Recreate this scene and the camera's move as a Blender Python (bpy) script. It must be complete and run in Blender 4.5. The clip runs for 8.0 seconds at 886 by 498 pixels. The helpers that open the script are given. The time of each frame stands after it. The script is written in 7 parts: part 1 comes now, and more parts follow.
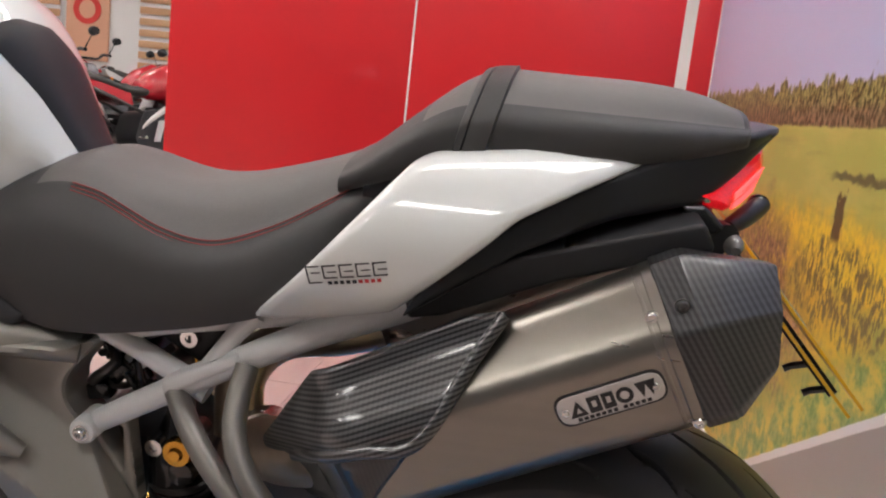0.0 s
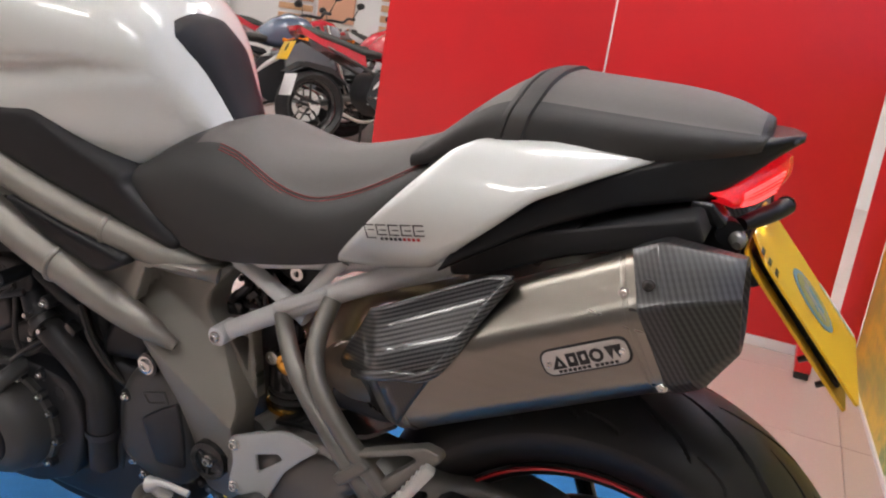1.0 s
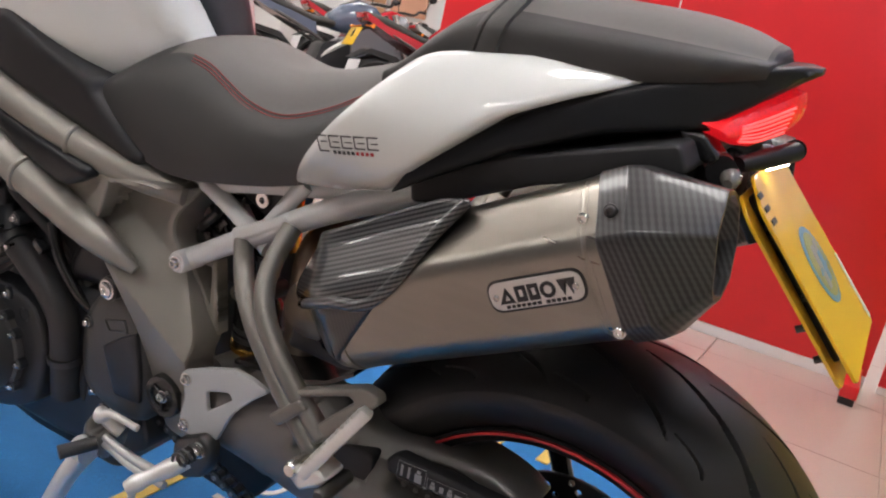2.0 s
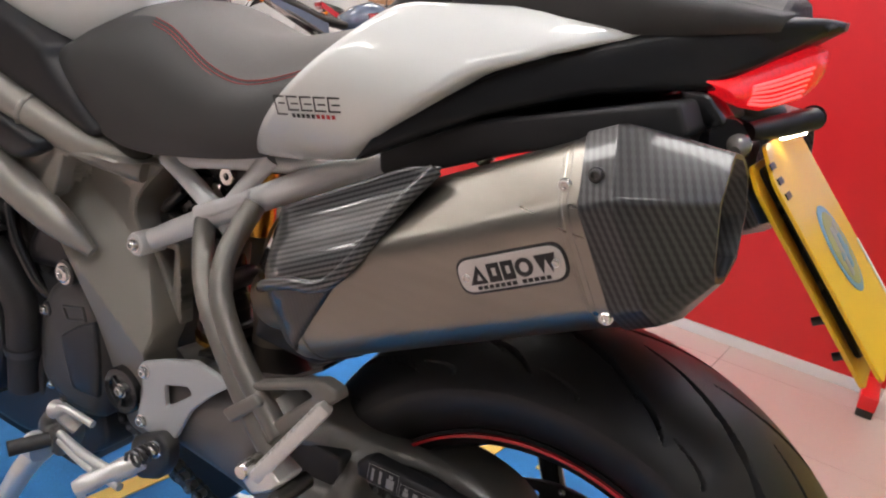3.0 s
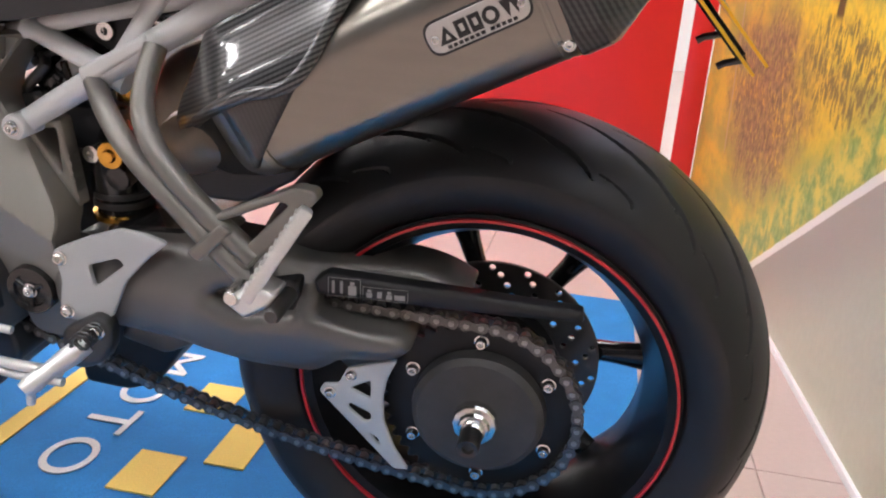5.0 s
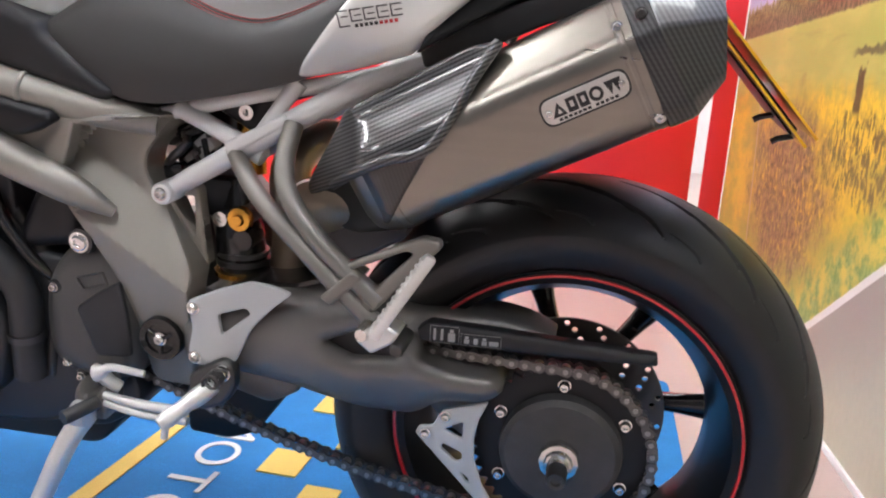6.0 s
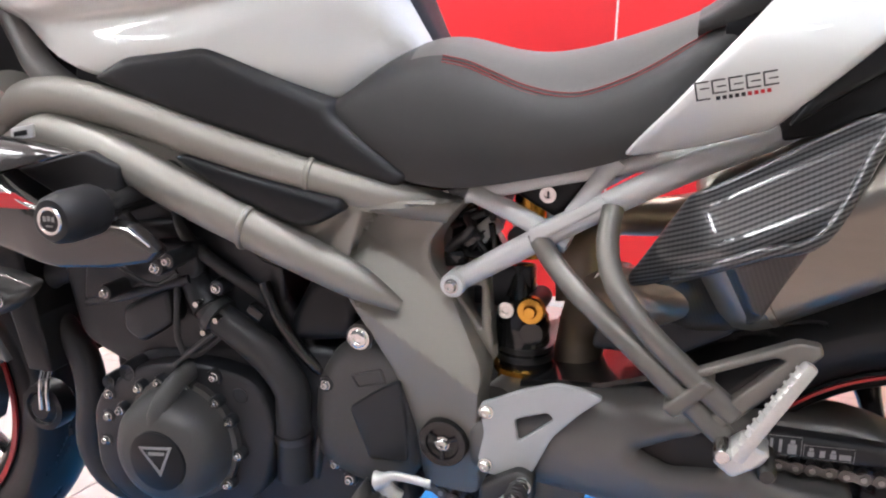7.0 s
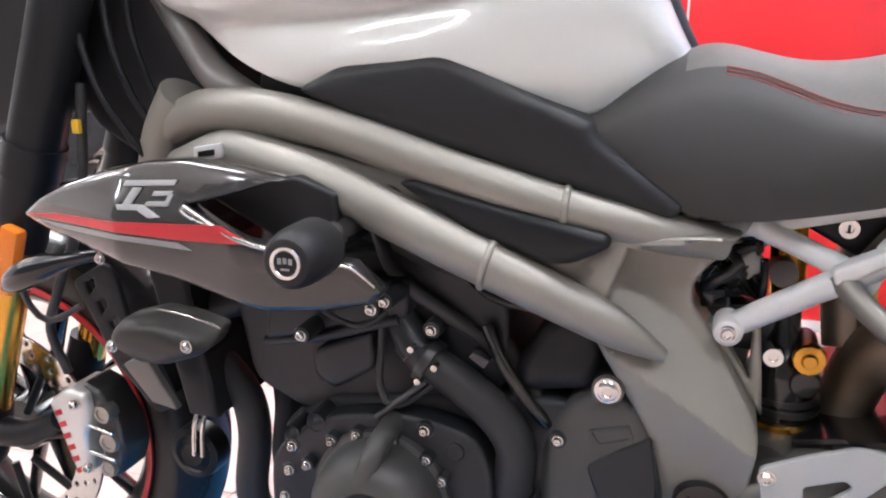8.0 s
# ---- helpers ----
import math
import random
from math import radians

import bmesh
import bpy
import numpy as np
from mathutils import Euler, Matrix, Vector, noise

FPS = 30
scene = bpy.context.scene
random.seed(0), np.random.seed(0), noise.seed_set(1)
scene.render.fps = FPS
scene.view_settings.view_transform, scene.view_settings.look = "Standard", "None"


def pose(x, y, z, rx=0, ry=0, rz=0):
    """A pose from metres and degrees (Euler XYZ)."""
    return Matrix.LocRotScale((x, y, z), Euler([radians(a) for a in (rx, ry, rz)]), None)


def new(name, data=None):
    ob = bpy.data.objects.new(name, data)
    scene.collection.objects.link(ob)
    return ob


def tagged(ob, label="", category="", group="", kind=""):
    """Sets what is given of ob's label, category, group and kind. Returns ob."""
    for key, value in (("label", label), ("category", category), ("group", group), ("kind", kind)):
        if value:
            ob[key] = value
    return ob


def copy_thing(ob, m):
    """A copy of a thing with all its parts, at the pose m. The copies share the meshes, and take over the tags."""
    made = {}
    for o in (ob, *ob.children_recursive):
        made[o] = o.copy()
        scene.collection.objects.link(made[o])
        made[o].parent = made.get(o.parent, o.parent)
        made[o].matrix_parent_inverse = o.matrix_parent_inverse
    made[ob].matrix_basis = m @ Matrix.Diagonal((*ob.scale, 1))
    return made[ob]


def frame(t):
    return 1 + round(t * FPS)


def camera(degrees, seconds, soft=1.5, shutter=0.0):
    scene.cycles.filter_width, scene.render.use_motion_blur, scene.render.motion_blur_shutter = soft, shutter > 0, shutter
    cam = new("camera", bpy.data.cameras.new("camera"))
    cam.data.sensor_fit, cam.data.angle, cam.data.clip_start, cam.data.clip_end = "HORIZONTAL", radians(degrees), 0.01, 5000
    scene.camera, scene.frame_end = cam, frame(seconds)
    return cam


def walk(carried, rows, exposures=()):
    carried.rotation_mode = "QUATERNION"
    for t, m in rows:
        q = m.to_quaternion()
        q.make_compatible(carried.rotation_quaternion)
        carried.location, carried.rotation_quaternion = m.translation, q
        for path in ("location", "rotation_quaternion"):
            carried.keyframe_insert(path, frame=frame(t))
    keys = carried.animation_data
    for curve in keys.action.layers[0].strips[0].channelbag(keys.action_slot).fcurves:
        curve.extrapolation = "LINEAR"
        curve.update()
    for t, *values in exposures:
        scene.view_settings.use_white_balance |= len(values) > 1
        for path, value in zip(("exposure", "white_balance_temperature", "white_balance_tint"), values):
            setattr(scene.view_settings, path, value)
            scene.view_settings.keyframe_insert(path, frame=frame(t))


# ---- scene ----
cam = camera(56.0, 8.0, soft=2.1)
# t, eye x y z, turn about x y z
ROWS = [
    (0.0, -0.0786, -0.9396, 0.9213, 80.344, -6.334, 7.519),
    (0.5, 0.0402, -0.9579, 0.9376, 78.055, -7.460, 16.625),
    (1.0, 0.1177, -1.0332, 0.9717, 76.032, -8.480, 23.793),
    (1.5, 0.1739, -1.0173, 0.9548, 75.544, -10.483, 26.623),
    (2.0, 0.1914, -0.9267, 0.8969, 75.486, -12.195, 29.130),
    (2.2, 0.1977, -0.8907, 0.8727, 75.566, -12.608, 30.006),
    (3.3, 0.1877, -0.8245, 0.8569, 75.843, -12.735, 30.322),
    (3.5, 0.1757, -0.8131, 0.8513, 76.446, -11.554, 27.338),
    (4.0, 0.1475, -0.8215, 0.8241, 74.599, -6.456, 19.133),
    (4.5, 0.1232, -0.8631, 0.7752, 71.862, -4.332, 13.346),
    (4.7, 0.1043, -0.9011, 0.7679, 71.413, -4.098, 11.677),
    (5.8, 0.0337, -1.0964, 0.7238, 76.652, -5.040, 10.192),
    (6.0, 0.0136, -1.1083, 0.7284, 78.673, -4.482, 11.362),
    (6.5, -0.0755, -1.1083, 0.7640, 80.056, -3.298, 15.903),
    (7.0, -0.2306, -1.0537, 0.7454, 81.412, -2.295, 18.364),
    (7.5, -0.3751, -1.0069, 0.7611, 80.782, -1.763, 19.669),
    (8.0, -0.5146, -1.0128, 0.7635, 80.760, -2.297, 18.142),
]
walk(cam, [(t, pose(x, y, z, rx, ry, rz)) for t, x, y, z, rx, ry, rz in ROWS],
     exposures=[(0.0, -0.05, 6500, 10), (2.0, 0.12, 6450, 10), (4.0, 0.38, 6450, 10), (4.6, 0.55, 6300, 10), (6.0, 0.7, 6050, 9), (8.0, 0.88, 5980, 9)])

# ---- light: a closed showroom under ceiling panels, a dim neutral world behind it ----
world = bpy.data.worlds.new("world")
scene.world = world
world.use_nodes = True
world.node_tree.nodes["Background"].inputs["Color"].default_value = (0.75, 0.8, 0.9, 1)
world.node_tree.nodes["Background"].inputs["Strength"].default_value = 0.25
PANEL_POWER = 20.0

# ---- materials ----


def mat(name, color, rough=0.5, metal=0.0, grain=0.0, grain_scale=200.0, stain=0.0, stain_scale=6.0, bump=0.0,
        coat=0.0, rough_var=0.0, stretch=(1, 1, 1), emit=0.0, emit_color=None, color2=None, spec=0.5):
    """Principled surface with variation at two scales (grain and stains), relief and uneven gloss."""
    m = bpy.data.materials.new(name)
    m.use_nodes = True
    nt = m.node_tree
    b = nt.nodes["Principled BSDF"]
    b.inputs["Roughness"].default_value = rough
    b.inputs["Metallic"].default_value = metal
    b.inputs["Coat Weight"].default_value = coat
    b.inputs["Coat Roughness"].default_value = 0.04
    b.inputs["Specular IOR Level"].default_value = spec
    b.inputs["Base Color"].default_value = (*color, 1)
    if emit:
        b.inputs["Emission Color"].default_value = (*(emit_color or color), 1)
        b.inputs["Emission Strength"].default_value = emit
    tc = nt.nodes.new("ShaderNodeTexCoord")
    mp = nt.nodes.new("ShaderNodeMapping")
    mp.inputs["Scale"].default_value = stretch
    nt.links.new(tc.outputs["Object"], mp.inputs["Vector"])

    def noise_node(scale, detail=4.0):
        n = nt.nodes.new("ShaderNodeTexNoise")
        n.inputs["Scale"].default_value = scale
        n.inputs["Detail"].default_value = detail
        nt.links.new(mp.outputs["Vector"], n.inputs["Vector"])
        return n

    def mixed(fac, a, bcol, out=None):
        x = nt.nodes.new("ShaderNodeMix")
        x.data_type = "RGBA"
        for sock, v in ((x.inputs[0], fac), (x.inputs[6], a), (x.inputs[7], bcol)):
            if hasattr(v, "links"):
                nt.links.new(v, sock)
            else:
                sock.default_value = v
        return x.outputs[2]

    fine = noise_node(grain_scale, 6.0)
    wide = noise_node(stain_scale, 3.0)
    dark = tuple(c * (1 - grain) for c in color)
    lite = tuple(min(1, c * (1 + grain)) for c in color)
    col = mixed(fine.outputs["Fac"], (*dark, 1), (*lite, 1))
    if stain or color2:
        ramp = nt.nodes.new("ShaderNodeMapRange")
        ramp.inputs["From Min"].default_value, ramp.inputs["From Max"].default_value = 0.35, 0.7
        nt.links.new(wide.outputs["Fac"], ramp.inputs["Value"])
        other = color2 or tuple(c * (1 - stain) for c in color)
        col = mixed(ramp.outputs[0], col, (*other, 1))
    nt.links.new(col, b.inputs["Base Color"])
    if rough_var:
        ramp = nt.nodes.new("ShaderNodeMapRange")
        ramp.inputs["To Min"].default_value = max(0.02, rough - rough_var)
        ramp.inputs["To Max"].default_value = min(1, rough + rough_var)
        nt.links.new(wide.outputs["Fac"], ramp.inputs["Value"])
        nt.links.new(ramp.outputs[0], b.inputs["Roughness"])
    if bump:
        bp = nt.nodes.new("ShaderNodeBump")
        bp.inputs["Strength"].default_value = bump
        bp.inputs["Distance"].default_value = 0.0006
        nt.links.new(fine.outputs["Fac"], bp.inputs["Height"])
        nt.links.new(bp.outputs["Normal"], b.inputs["Normal"])
    return m


def carbon(name, angle, freq=150.0, lite=0.14, glossy=0.05):
    """Twill carbon cloth under clear lacquer: two crossed sets of fine bands."""
    m = mat(name, (0.02, 0.02, 0.022), rough=0.28, coat=1.0)
    nt = m.node_tree
    b = nt.nodes["Principled BSDF"]
    b.inputs["Coat Roughness"].default_value = glossy
    tc = nt.nodes.new("ShaderNodeTexCoord")
    waves = []
    for turn, f in ((angle, freq), (angle + 64, freq * 0.9)):
        mp = nt.nodes.new("ShaderNodeMapping")
        mp.inputs["Rotation"].default_value = (0, radians(turn), 0)
        nt.links.new(tc.outputs["Object"], mp.inputs["Vector"])
        w = nt.nodes.new("ShaderNodeTexWave")
        w.inputs["Scale"].default_value = f / 3.14
        w.inputs["Distortion"].default_value = 0.6
        w.inputs["Detail Scale"].default_value = 40.0
        nt.links.new(mp.outputs["Vector"], w.inputs["Vector"])
        waves.append(w)
    mul = nt.nodes.new("ShaderNodeMath")
    mul.operation = "MULTIPLY_ADD"
    mul.inputs[1].default_value = 0.86
    nt.links.new(waves[0].outputs["Fac"], mul.inputs[0])
    sm = nt.nodes.new("ShaderNodeMath")
    sm.operation = "MULTIPLY"
    sm.inputs[1].default_value = 0.26
    nt.links.new(waves[1].outputs["Fac"], sm.inputs[0])
    nt.links.new(sm.outputs[0], mul.inputs[2])
    cr = nt.nodes.new("ShaderNodeValToRGB")
    cr.color_ramp.elements[0].position, cr.color_ramp.elements[0].color = 0.35, (0.008, 0.008, 0.009, 1)
    cr.color_ramp.elements[1].position, cr.color_ramp.elements[1].color = 0.75, (lite, lite, lite * 1.02, 1)
    nt.links.new(mul.outputs[0], cr.inputs["Fac"])
    nt.links.new(cr.outputs["Color"], b.inputs["Base Color"])
    b.inputs["Metallic"].default_value = 0.35
    return m


WHITE = mat("pearl white paint", (0.74, 0.76, 0.73), rough=0.3, coat=1.0, grain=0.02, grain_scale=900, stain=0.03)
FRAME_GREY = mat("satin grey frame paint", (0.31, 0.295, 0.262), rough=0.48, metal=0.42, grain=0.04, grain_scale=1500, bump=0.03, rough_var=0.06)
SILVER = mat("silver subframe paint", (0.68, 0.685, 0.68), rough=0.4, metal=0.08, grain=0.06, grain_scale=1000, bump=0.05, stain=0.1)
SWING = mat("dark grey swingarm paint", (0.185, 0.18, 0.172), rough=0.42, metal=0.6, grain=0.1, grain_scale=1100, bump=0.08, rough_var=0.08)
TUBE_DARK = mat("dark bronze hanger paint", (0.2, 0.19, 0.172), rough=0.42, metal=0.5, grain=0.08, grain_scale=1100, bump=0.06)
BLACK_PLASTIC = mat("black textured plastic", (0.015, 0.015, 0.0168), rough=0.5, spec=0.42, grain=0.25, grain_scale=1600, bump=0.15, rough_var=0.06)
BLACK_SATIN = mat("black satin plastic", (0.011, 0.0118, 0.014), rough=0.36, spec=0.3, grain=0.15, grain_scale=1500, bump=0.06, rough_var=0.05)
BLACK_GLOSS = mat("gloss black paint", (0.012, 0.012, 0.013), rough=0.2, coat=0.35, grain=0.1, grain_scale=500)
ENGINE = mat("black engine paint", (0.025, 0.027, 0.031), rough=0.37, metal=0.2, grain=0.2, grain_scale=700, bump=0.15, rough_var=0.1)
ENGINE_COVER = mat("charcoal engine cover", (0.085, 0.084, 0.082), rough=0.42, metal=0.3, grain=0.2, grain_scale=900, bump=0.15)
RUBBER = mat("tyre rubber", (0.014, 0.0145, 0.016), rough=0.42, grain=0.2, grain_scale=900, bump=0.2, stain=0.2, stain_scale=9, rough_var=0.08)
HOSE = mat("matt rubber hose", (0.03, 0.03, 0.031), rough=0.5, grain=0.2, grain_scale=800, bump=0.1)
VINYL = mat("seat vinyl", (0.036, 0.035, 0.034), rough=0.55, grain=0.25, grain_scale=1500, bump=0.35, rough_var=0.06)
# Top panel's own paler vinyl, lightened further for the ceiling lights' sheen.
VINYL_TOP = mat("grained seat top vinyl", (0.13, 0.122, 0.115), rough=0.62, grain=0.3, grain_scale=1100, bump=0.6, rough_var=0.05)
TITANIUM = mat("brushed titanium", (0.28, 0.26, 0.228), rough=0.3, metal=1.0, grain=0.09, grain_scale=300, stretch=(1, 14, 14), bump=0.05, stain=0.12, stain_scale=3, rough_var=0.07)
STEEL = mat("bright steel", (0.7, 0.7, 0.68), rough=0.18, metal=1.0, grain=0.1, grain_scale=500, rough_var=0.1)
CHROME = mat("bright zinc bolt", (0.78, 0.78, 0.77), rough=0.16, metal=1.0, grain=0.1, grain_scale=600)
DARK_STEEL = mat("dark steel", (0.1, 0.1, 0.1), rough=0.4, metal=0.9, grain=0.2, grain_scale=700, rough_var=0.1)
HUB_GREY = mat("scuffed charcoal cap", (0.055, 0.054, 0.054), rough=0.5, grain=0.2, grain_scale=300, stain=0.3, stain_scale=24, rough_var=0.12, bump=0.1)
CHAIN_PIN = mat("worn chain pin", (0.36, 0.35, 0.33), rough=0.35, metal=0.9, grain=0.2, grain_scale=400)
RIM_BLACK = mat("satin black wheel paint", (0.01, 0.01, 0.011), rough=0.3, spec=0.25, grain=0.1, grain_scale=500)
CHAIN = mat("oiled chain steel", (0.15, 0.146, 0.138), rough=0.3, metal=0.9, grain=0.3, grain_scale=400, rough_var=0.1)
GOLD = mat("gold anodised", (0.75, 0.4, 0.07), rough=0.25, metal=1.0, grain=0.1, grain_scale=500)
ALU = mat("bead blasted aluminium", (0.52, 0.55, 0.56), rough=0.42, metal=0.3, grain=0.06, grain_scale=1200, bump=0.08)
PEG = mat("cast aluminium", (0.74, 0.74, 0.72), rough=0.35, metal=0.55, grain=0.1, grain_scale=500, bump=0.1)
RED_STRIPE = mat("red pinstripe", (0.55, 0.02, 0.03), rough=0.35, coat=0.3, grain=0.05)
RED_THREAD = mat("red thread", (0.3, 0.05, 0.05), rough=0.8, grain=0.3, grain_scale=2500)
RED_LENS = mat("red tail lamp lens", (0.6, 0.006, 0.01), rough=0.2, coat=0.25, emit=0.42, emit_color=(1.0, 0.012, 0.022), grain=0.6, grain_scale=330, bump=0.6)
CLEAR_LENS = mat("clear indicator lens", (0.14, 0.13, 0.12), rough=0.12, coat=0.6, grain=0.2, grain_scale=300)
AMBER = mat("amber reflector", (0.8, 0.22, 0.02), rough=0.25, coat=0.4, grain=0.1)
LAMP_WHITE = mat("number plate lamp", (1, 0.95, 0.8), rough=0.3, emit=34.0)
RED_GLOW = mat("lit red lamp strip", (1, 0.2, 0.2), rough=0.3, emit=1.3, emit_color=(1.0, 0.08, 0.08))
YELLOW_PLATE = mat("yellow reflective plate", (0.83, 0.5, 0.02), rough=0.28, coat=0.4, grain=0.04, grain_scale=400, stain=0.04)
WHITE_PRINT = mat("white print", (0.75, 0.75, 0.73), rough=0.5, grain=0.05)
BLACK_PRINT = mat("black print", (0.015, 0.015, 0.016), rough=0.4, grain=0.1)
GREY_PRINT = mat("grey print", (0.3, 0.3, 0.3), rough=0.4, grain=0.1)
BADGE_PLATE = mat("etched aluminium badge", (0.6, 0.6, 0.58), rough=0.38, metal=0.9, grain=0.15, grain_scale=1500, bump=0.2)
BLUE_PRINT = mat("blue print", (0.12, 0.28, 0.42), rough=0.4, grain=0.08)
OLIVE_PRINT = mat("olive print", (0.3, 0.3, 0.1), rough=0.4, grain=0.3, grain_scale=120)
GRAPHITE_POD = mat("satin graphite plastic", (0.038, 0.036, 0.034), rough=0.4, spec=0.35, grain=0.15, grain_scale=1400, bump=0.06)
PLASTIC_SHROUD = mat("graphite lacquer", (0.032, 0.029, 0.028), rough=0.22, coat=1.0, grain=0.1, grain_scale=1500)
CARBON_CAP = carbon("carbon end cap", 35, 225, 0.045, 0.1)
for socket, value in (("Coat Weight", 0.4), ("Metallic", 0.05), ("Roughness", 0.42)):
    CARBON_CAP.node_tree.nodes["Principled BSDF"].inputs[socket].default_value = value
BRONZE_PIPE = mat("heat-bronzed pipe", (0.46, 0.37, 0.28), rough=0.36, metal=0.85, grain=0.1, grain_scale=500, stain=0.25, stain_scale=14, rough_var=0.08)
# Shaded copy of the shield's carbon: weave darkened for the lower fold.
CARBON_SHADED = carbon("shaded lacquered carbon", 20, 260, 0.016, 0.08)
CARBON_SHIELD = carbon("carbon heat shield", -62, 260, 0.1, 0.085)

# ---- building helpers ----
from mathutils.geometry import delaunay_2d_cdt


def part(name, bm, material, parent=None, label="", sharp=38, smooth=True):
    """Links a bmesh as one mesh object under a thing or a part."""
    me = bpy.data.meshes.new(name)
    bmesh.ops.recalc_face_normals(bm, faces=bm.faces)
    bm.to_mesh(me)
    bm.free()
    me.materials.append(material)
    if smooth:
        me.polygons.foreach_set("use_smooth", [True] * len(me.polygons))
        me.set_sharp_from_angle(angle=radians(sharp))
    ob = new(name, me)
    ob.parent = parent
    return tagged(ob, label)


def reuse(name, me, parent, m, label=""):
    ob = new(name, me)
    ob.parent = parent
    ob.matrix_local = m
    return tagged(ob, label)


def thing(name, label, category, m=None, group="", kind=""):
    ob = new(name)
    ob.empty_display_size = 0.05
    if m is not None:
        ob.matrix_world = m
    return tagged(ob, label, category, group, kind)


def spline(pts, step, closed=False):
    """A smooth line through the points, at about even steps."""
    P = [np.array(p, float) for p in pts]
    n = len(P)
    out = []
    spans = n if closed else n - 1
    for i in range(spans):
        if closed:
            a, b, c, d = P[i - 1], P[i], P[(i + 1) % n], P[(i + 2) % n]
        else:
            b, c = P[i], P[i + 1]
            a = P[i - 1] if i else 2 * b - c
            d = P[i + 2] if i + 2 < n else 2 * c - b
        k = max(1, int(np.linalg.norm(c[:3] - b[:3]) / step))
        for j in range(k):
            u = j / k
            out.append(0.5 * (2 * b + (c - a) * u + (2 * a - 5 * b + 4 * c - d) * u * u + (3 * b - a - 3 * c + d) * u ** 3))
    if not closed:
        out.append(P[-1])
    return out


def sharp_line(pts, step, closed=True):
    """Straight runs between the points, at about even steps."""
    P = [np.array(p, float) for p in pts]
    out = []
    for i in range(len(P) if closed else len(P) - 1):
        a, b = P[i], P[(i + 1) % len(P)]
        k = max(1, int(np.linalg.norm(b - a) / step))
        out += [a + (b - a) * j / k for j in range(k)]
    if not closed:
        out.append(P[-1])
    return out


def rings(bm, loops, closed=False, caps=True):
    """Skins rings of equal length."""
    vs = [[bm.verts.new(Vector(p)) for p in loop] for loop in loops]
    n = len(vs[0])
    for a, b in zip(vs, vs[1:] + ([vs[0]] if closed else [])):
        for i in range(n):
            bm.faces.new((a[i], a[(i + 1) % n], b[(i + 1) % n], b[i]))
    if caps and not closed:
        bm.faces.new(vs[0][::-1])
        bm.faces.new(vs[-1])
    return vs


def tube_into(bm, pts, r, n=14, step=0.012, straight=False, flat=1.0):
    """A round tube along points (x, y, z) or (x, y, z, radius)."""
    pts = [tuple(p) if len(p) == 4 else (*p, r) for p in pts]
    line = sharp_line(pts, step, False) if straight else spline(pts, step)
    side = None
    loops = []
    for i, p in enumerate(line):
        t = Vector(line[min(i + 1, len(line) - 1)][:3] - line[max(i - 1, 0)][:3]).normalized()
        if side is None:
            side = t.cross(Vector((0, 1, 0))) if abs(t.y) < 0.9 else t.cross(Vector((1, 0, 0)))
        side = (side - t * side.dot(t)).normalized()
        up = t.cross(side)
        loops.append([Vector(p[:3]) + (side * math.cos(k * math.tau / n) + up * flat * math.sin(k * math.tau / n)) * p[3] for k in range(n)])
    rings(bm, loops)


def tube(name, pts, r, material, parent, label="", n=14, step=0.012, straight=False, flat=1.0):
    bm = bmesh.new()
    tube_into(bm, pts, r, n, step, straight, flat)
    return part(name, bm, material, parent, label, sharp=50)


def turned_into(bm, profile, cx=0.0, cz=0.0, n=48, cy=0.0):
    """Turns a profile of (radius, y) about the y axis through (cx, cz)."""
    loops = []
    for r, y in profile:
        loops.append([(cx + max(r, 1e-5) * math.cos(k * math.tau / n), cy + y, cz + max(r, 1e-5) * math.sin(k * math.tau / n)) for k in range(n)])
    rings(bm, loops)


def turned(name, profile, material, parent, cx=0.0, cz=0.0, cy=0.0, n=48, label="", sharp=30):
    bm = bmesh.new()
    turned_into(bm, profile, cx, cz, n, cy)
    return part(name, bm, material, parent, label, sharp=sharp)


def rounded(poly, r, k=4):
    """A polygon with its corners rounded by up to r."""
    out = []
    n = len(poly)
    for i in range(n):
        p, a, b = (np.array(poly[j], float) for j in (i, i - 1, (i + 1) % n))
        la, lb = np.linalg.norm(a - p), np.linalg.norm(b - p)
        d = min(r, la * 0.45, lb * 0.45)
        s, e = p + (a - p) * d / la, p + (b - p) * d / lb
        for j in range(k + 1):
            u = j / k
            out.append(tuple((1 - u) ** 2 * s + 2 * u * (1 - u) * p + u * u * e))
    return out


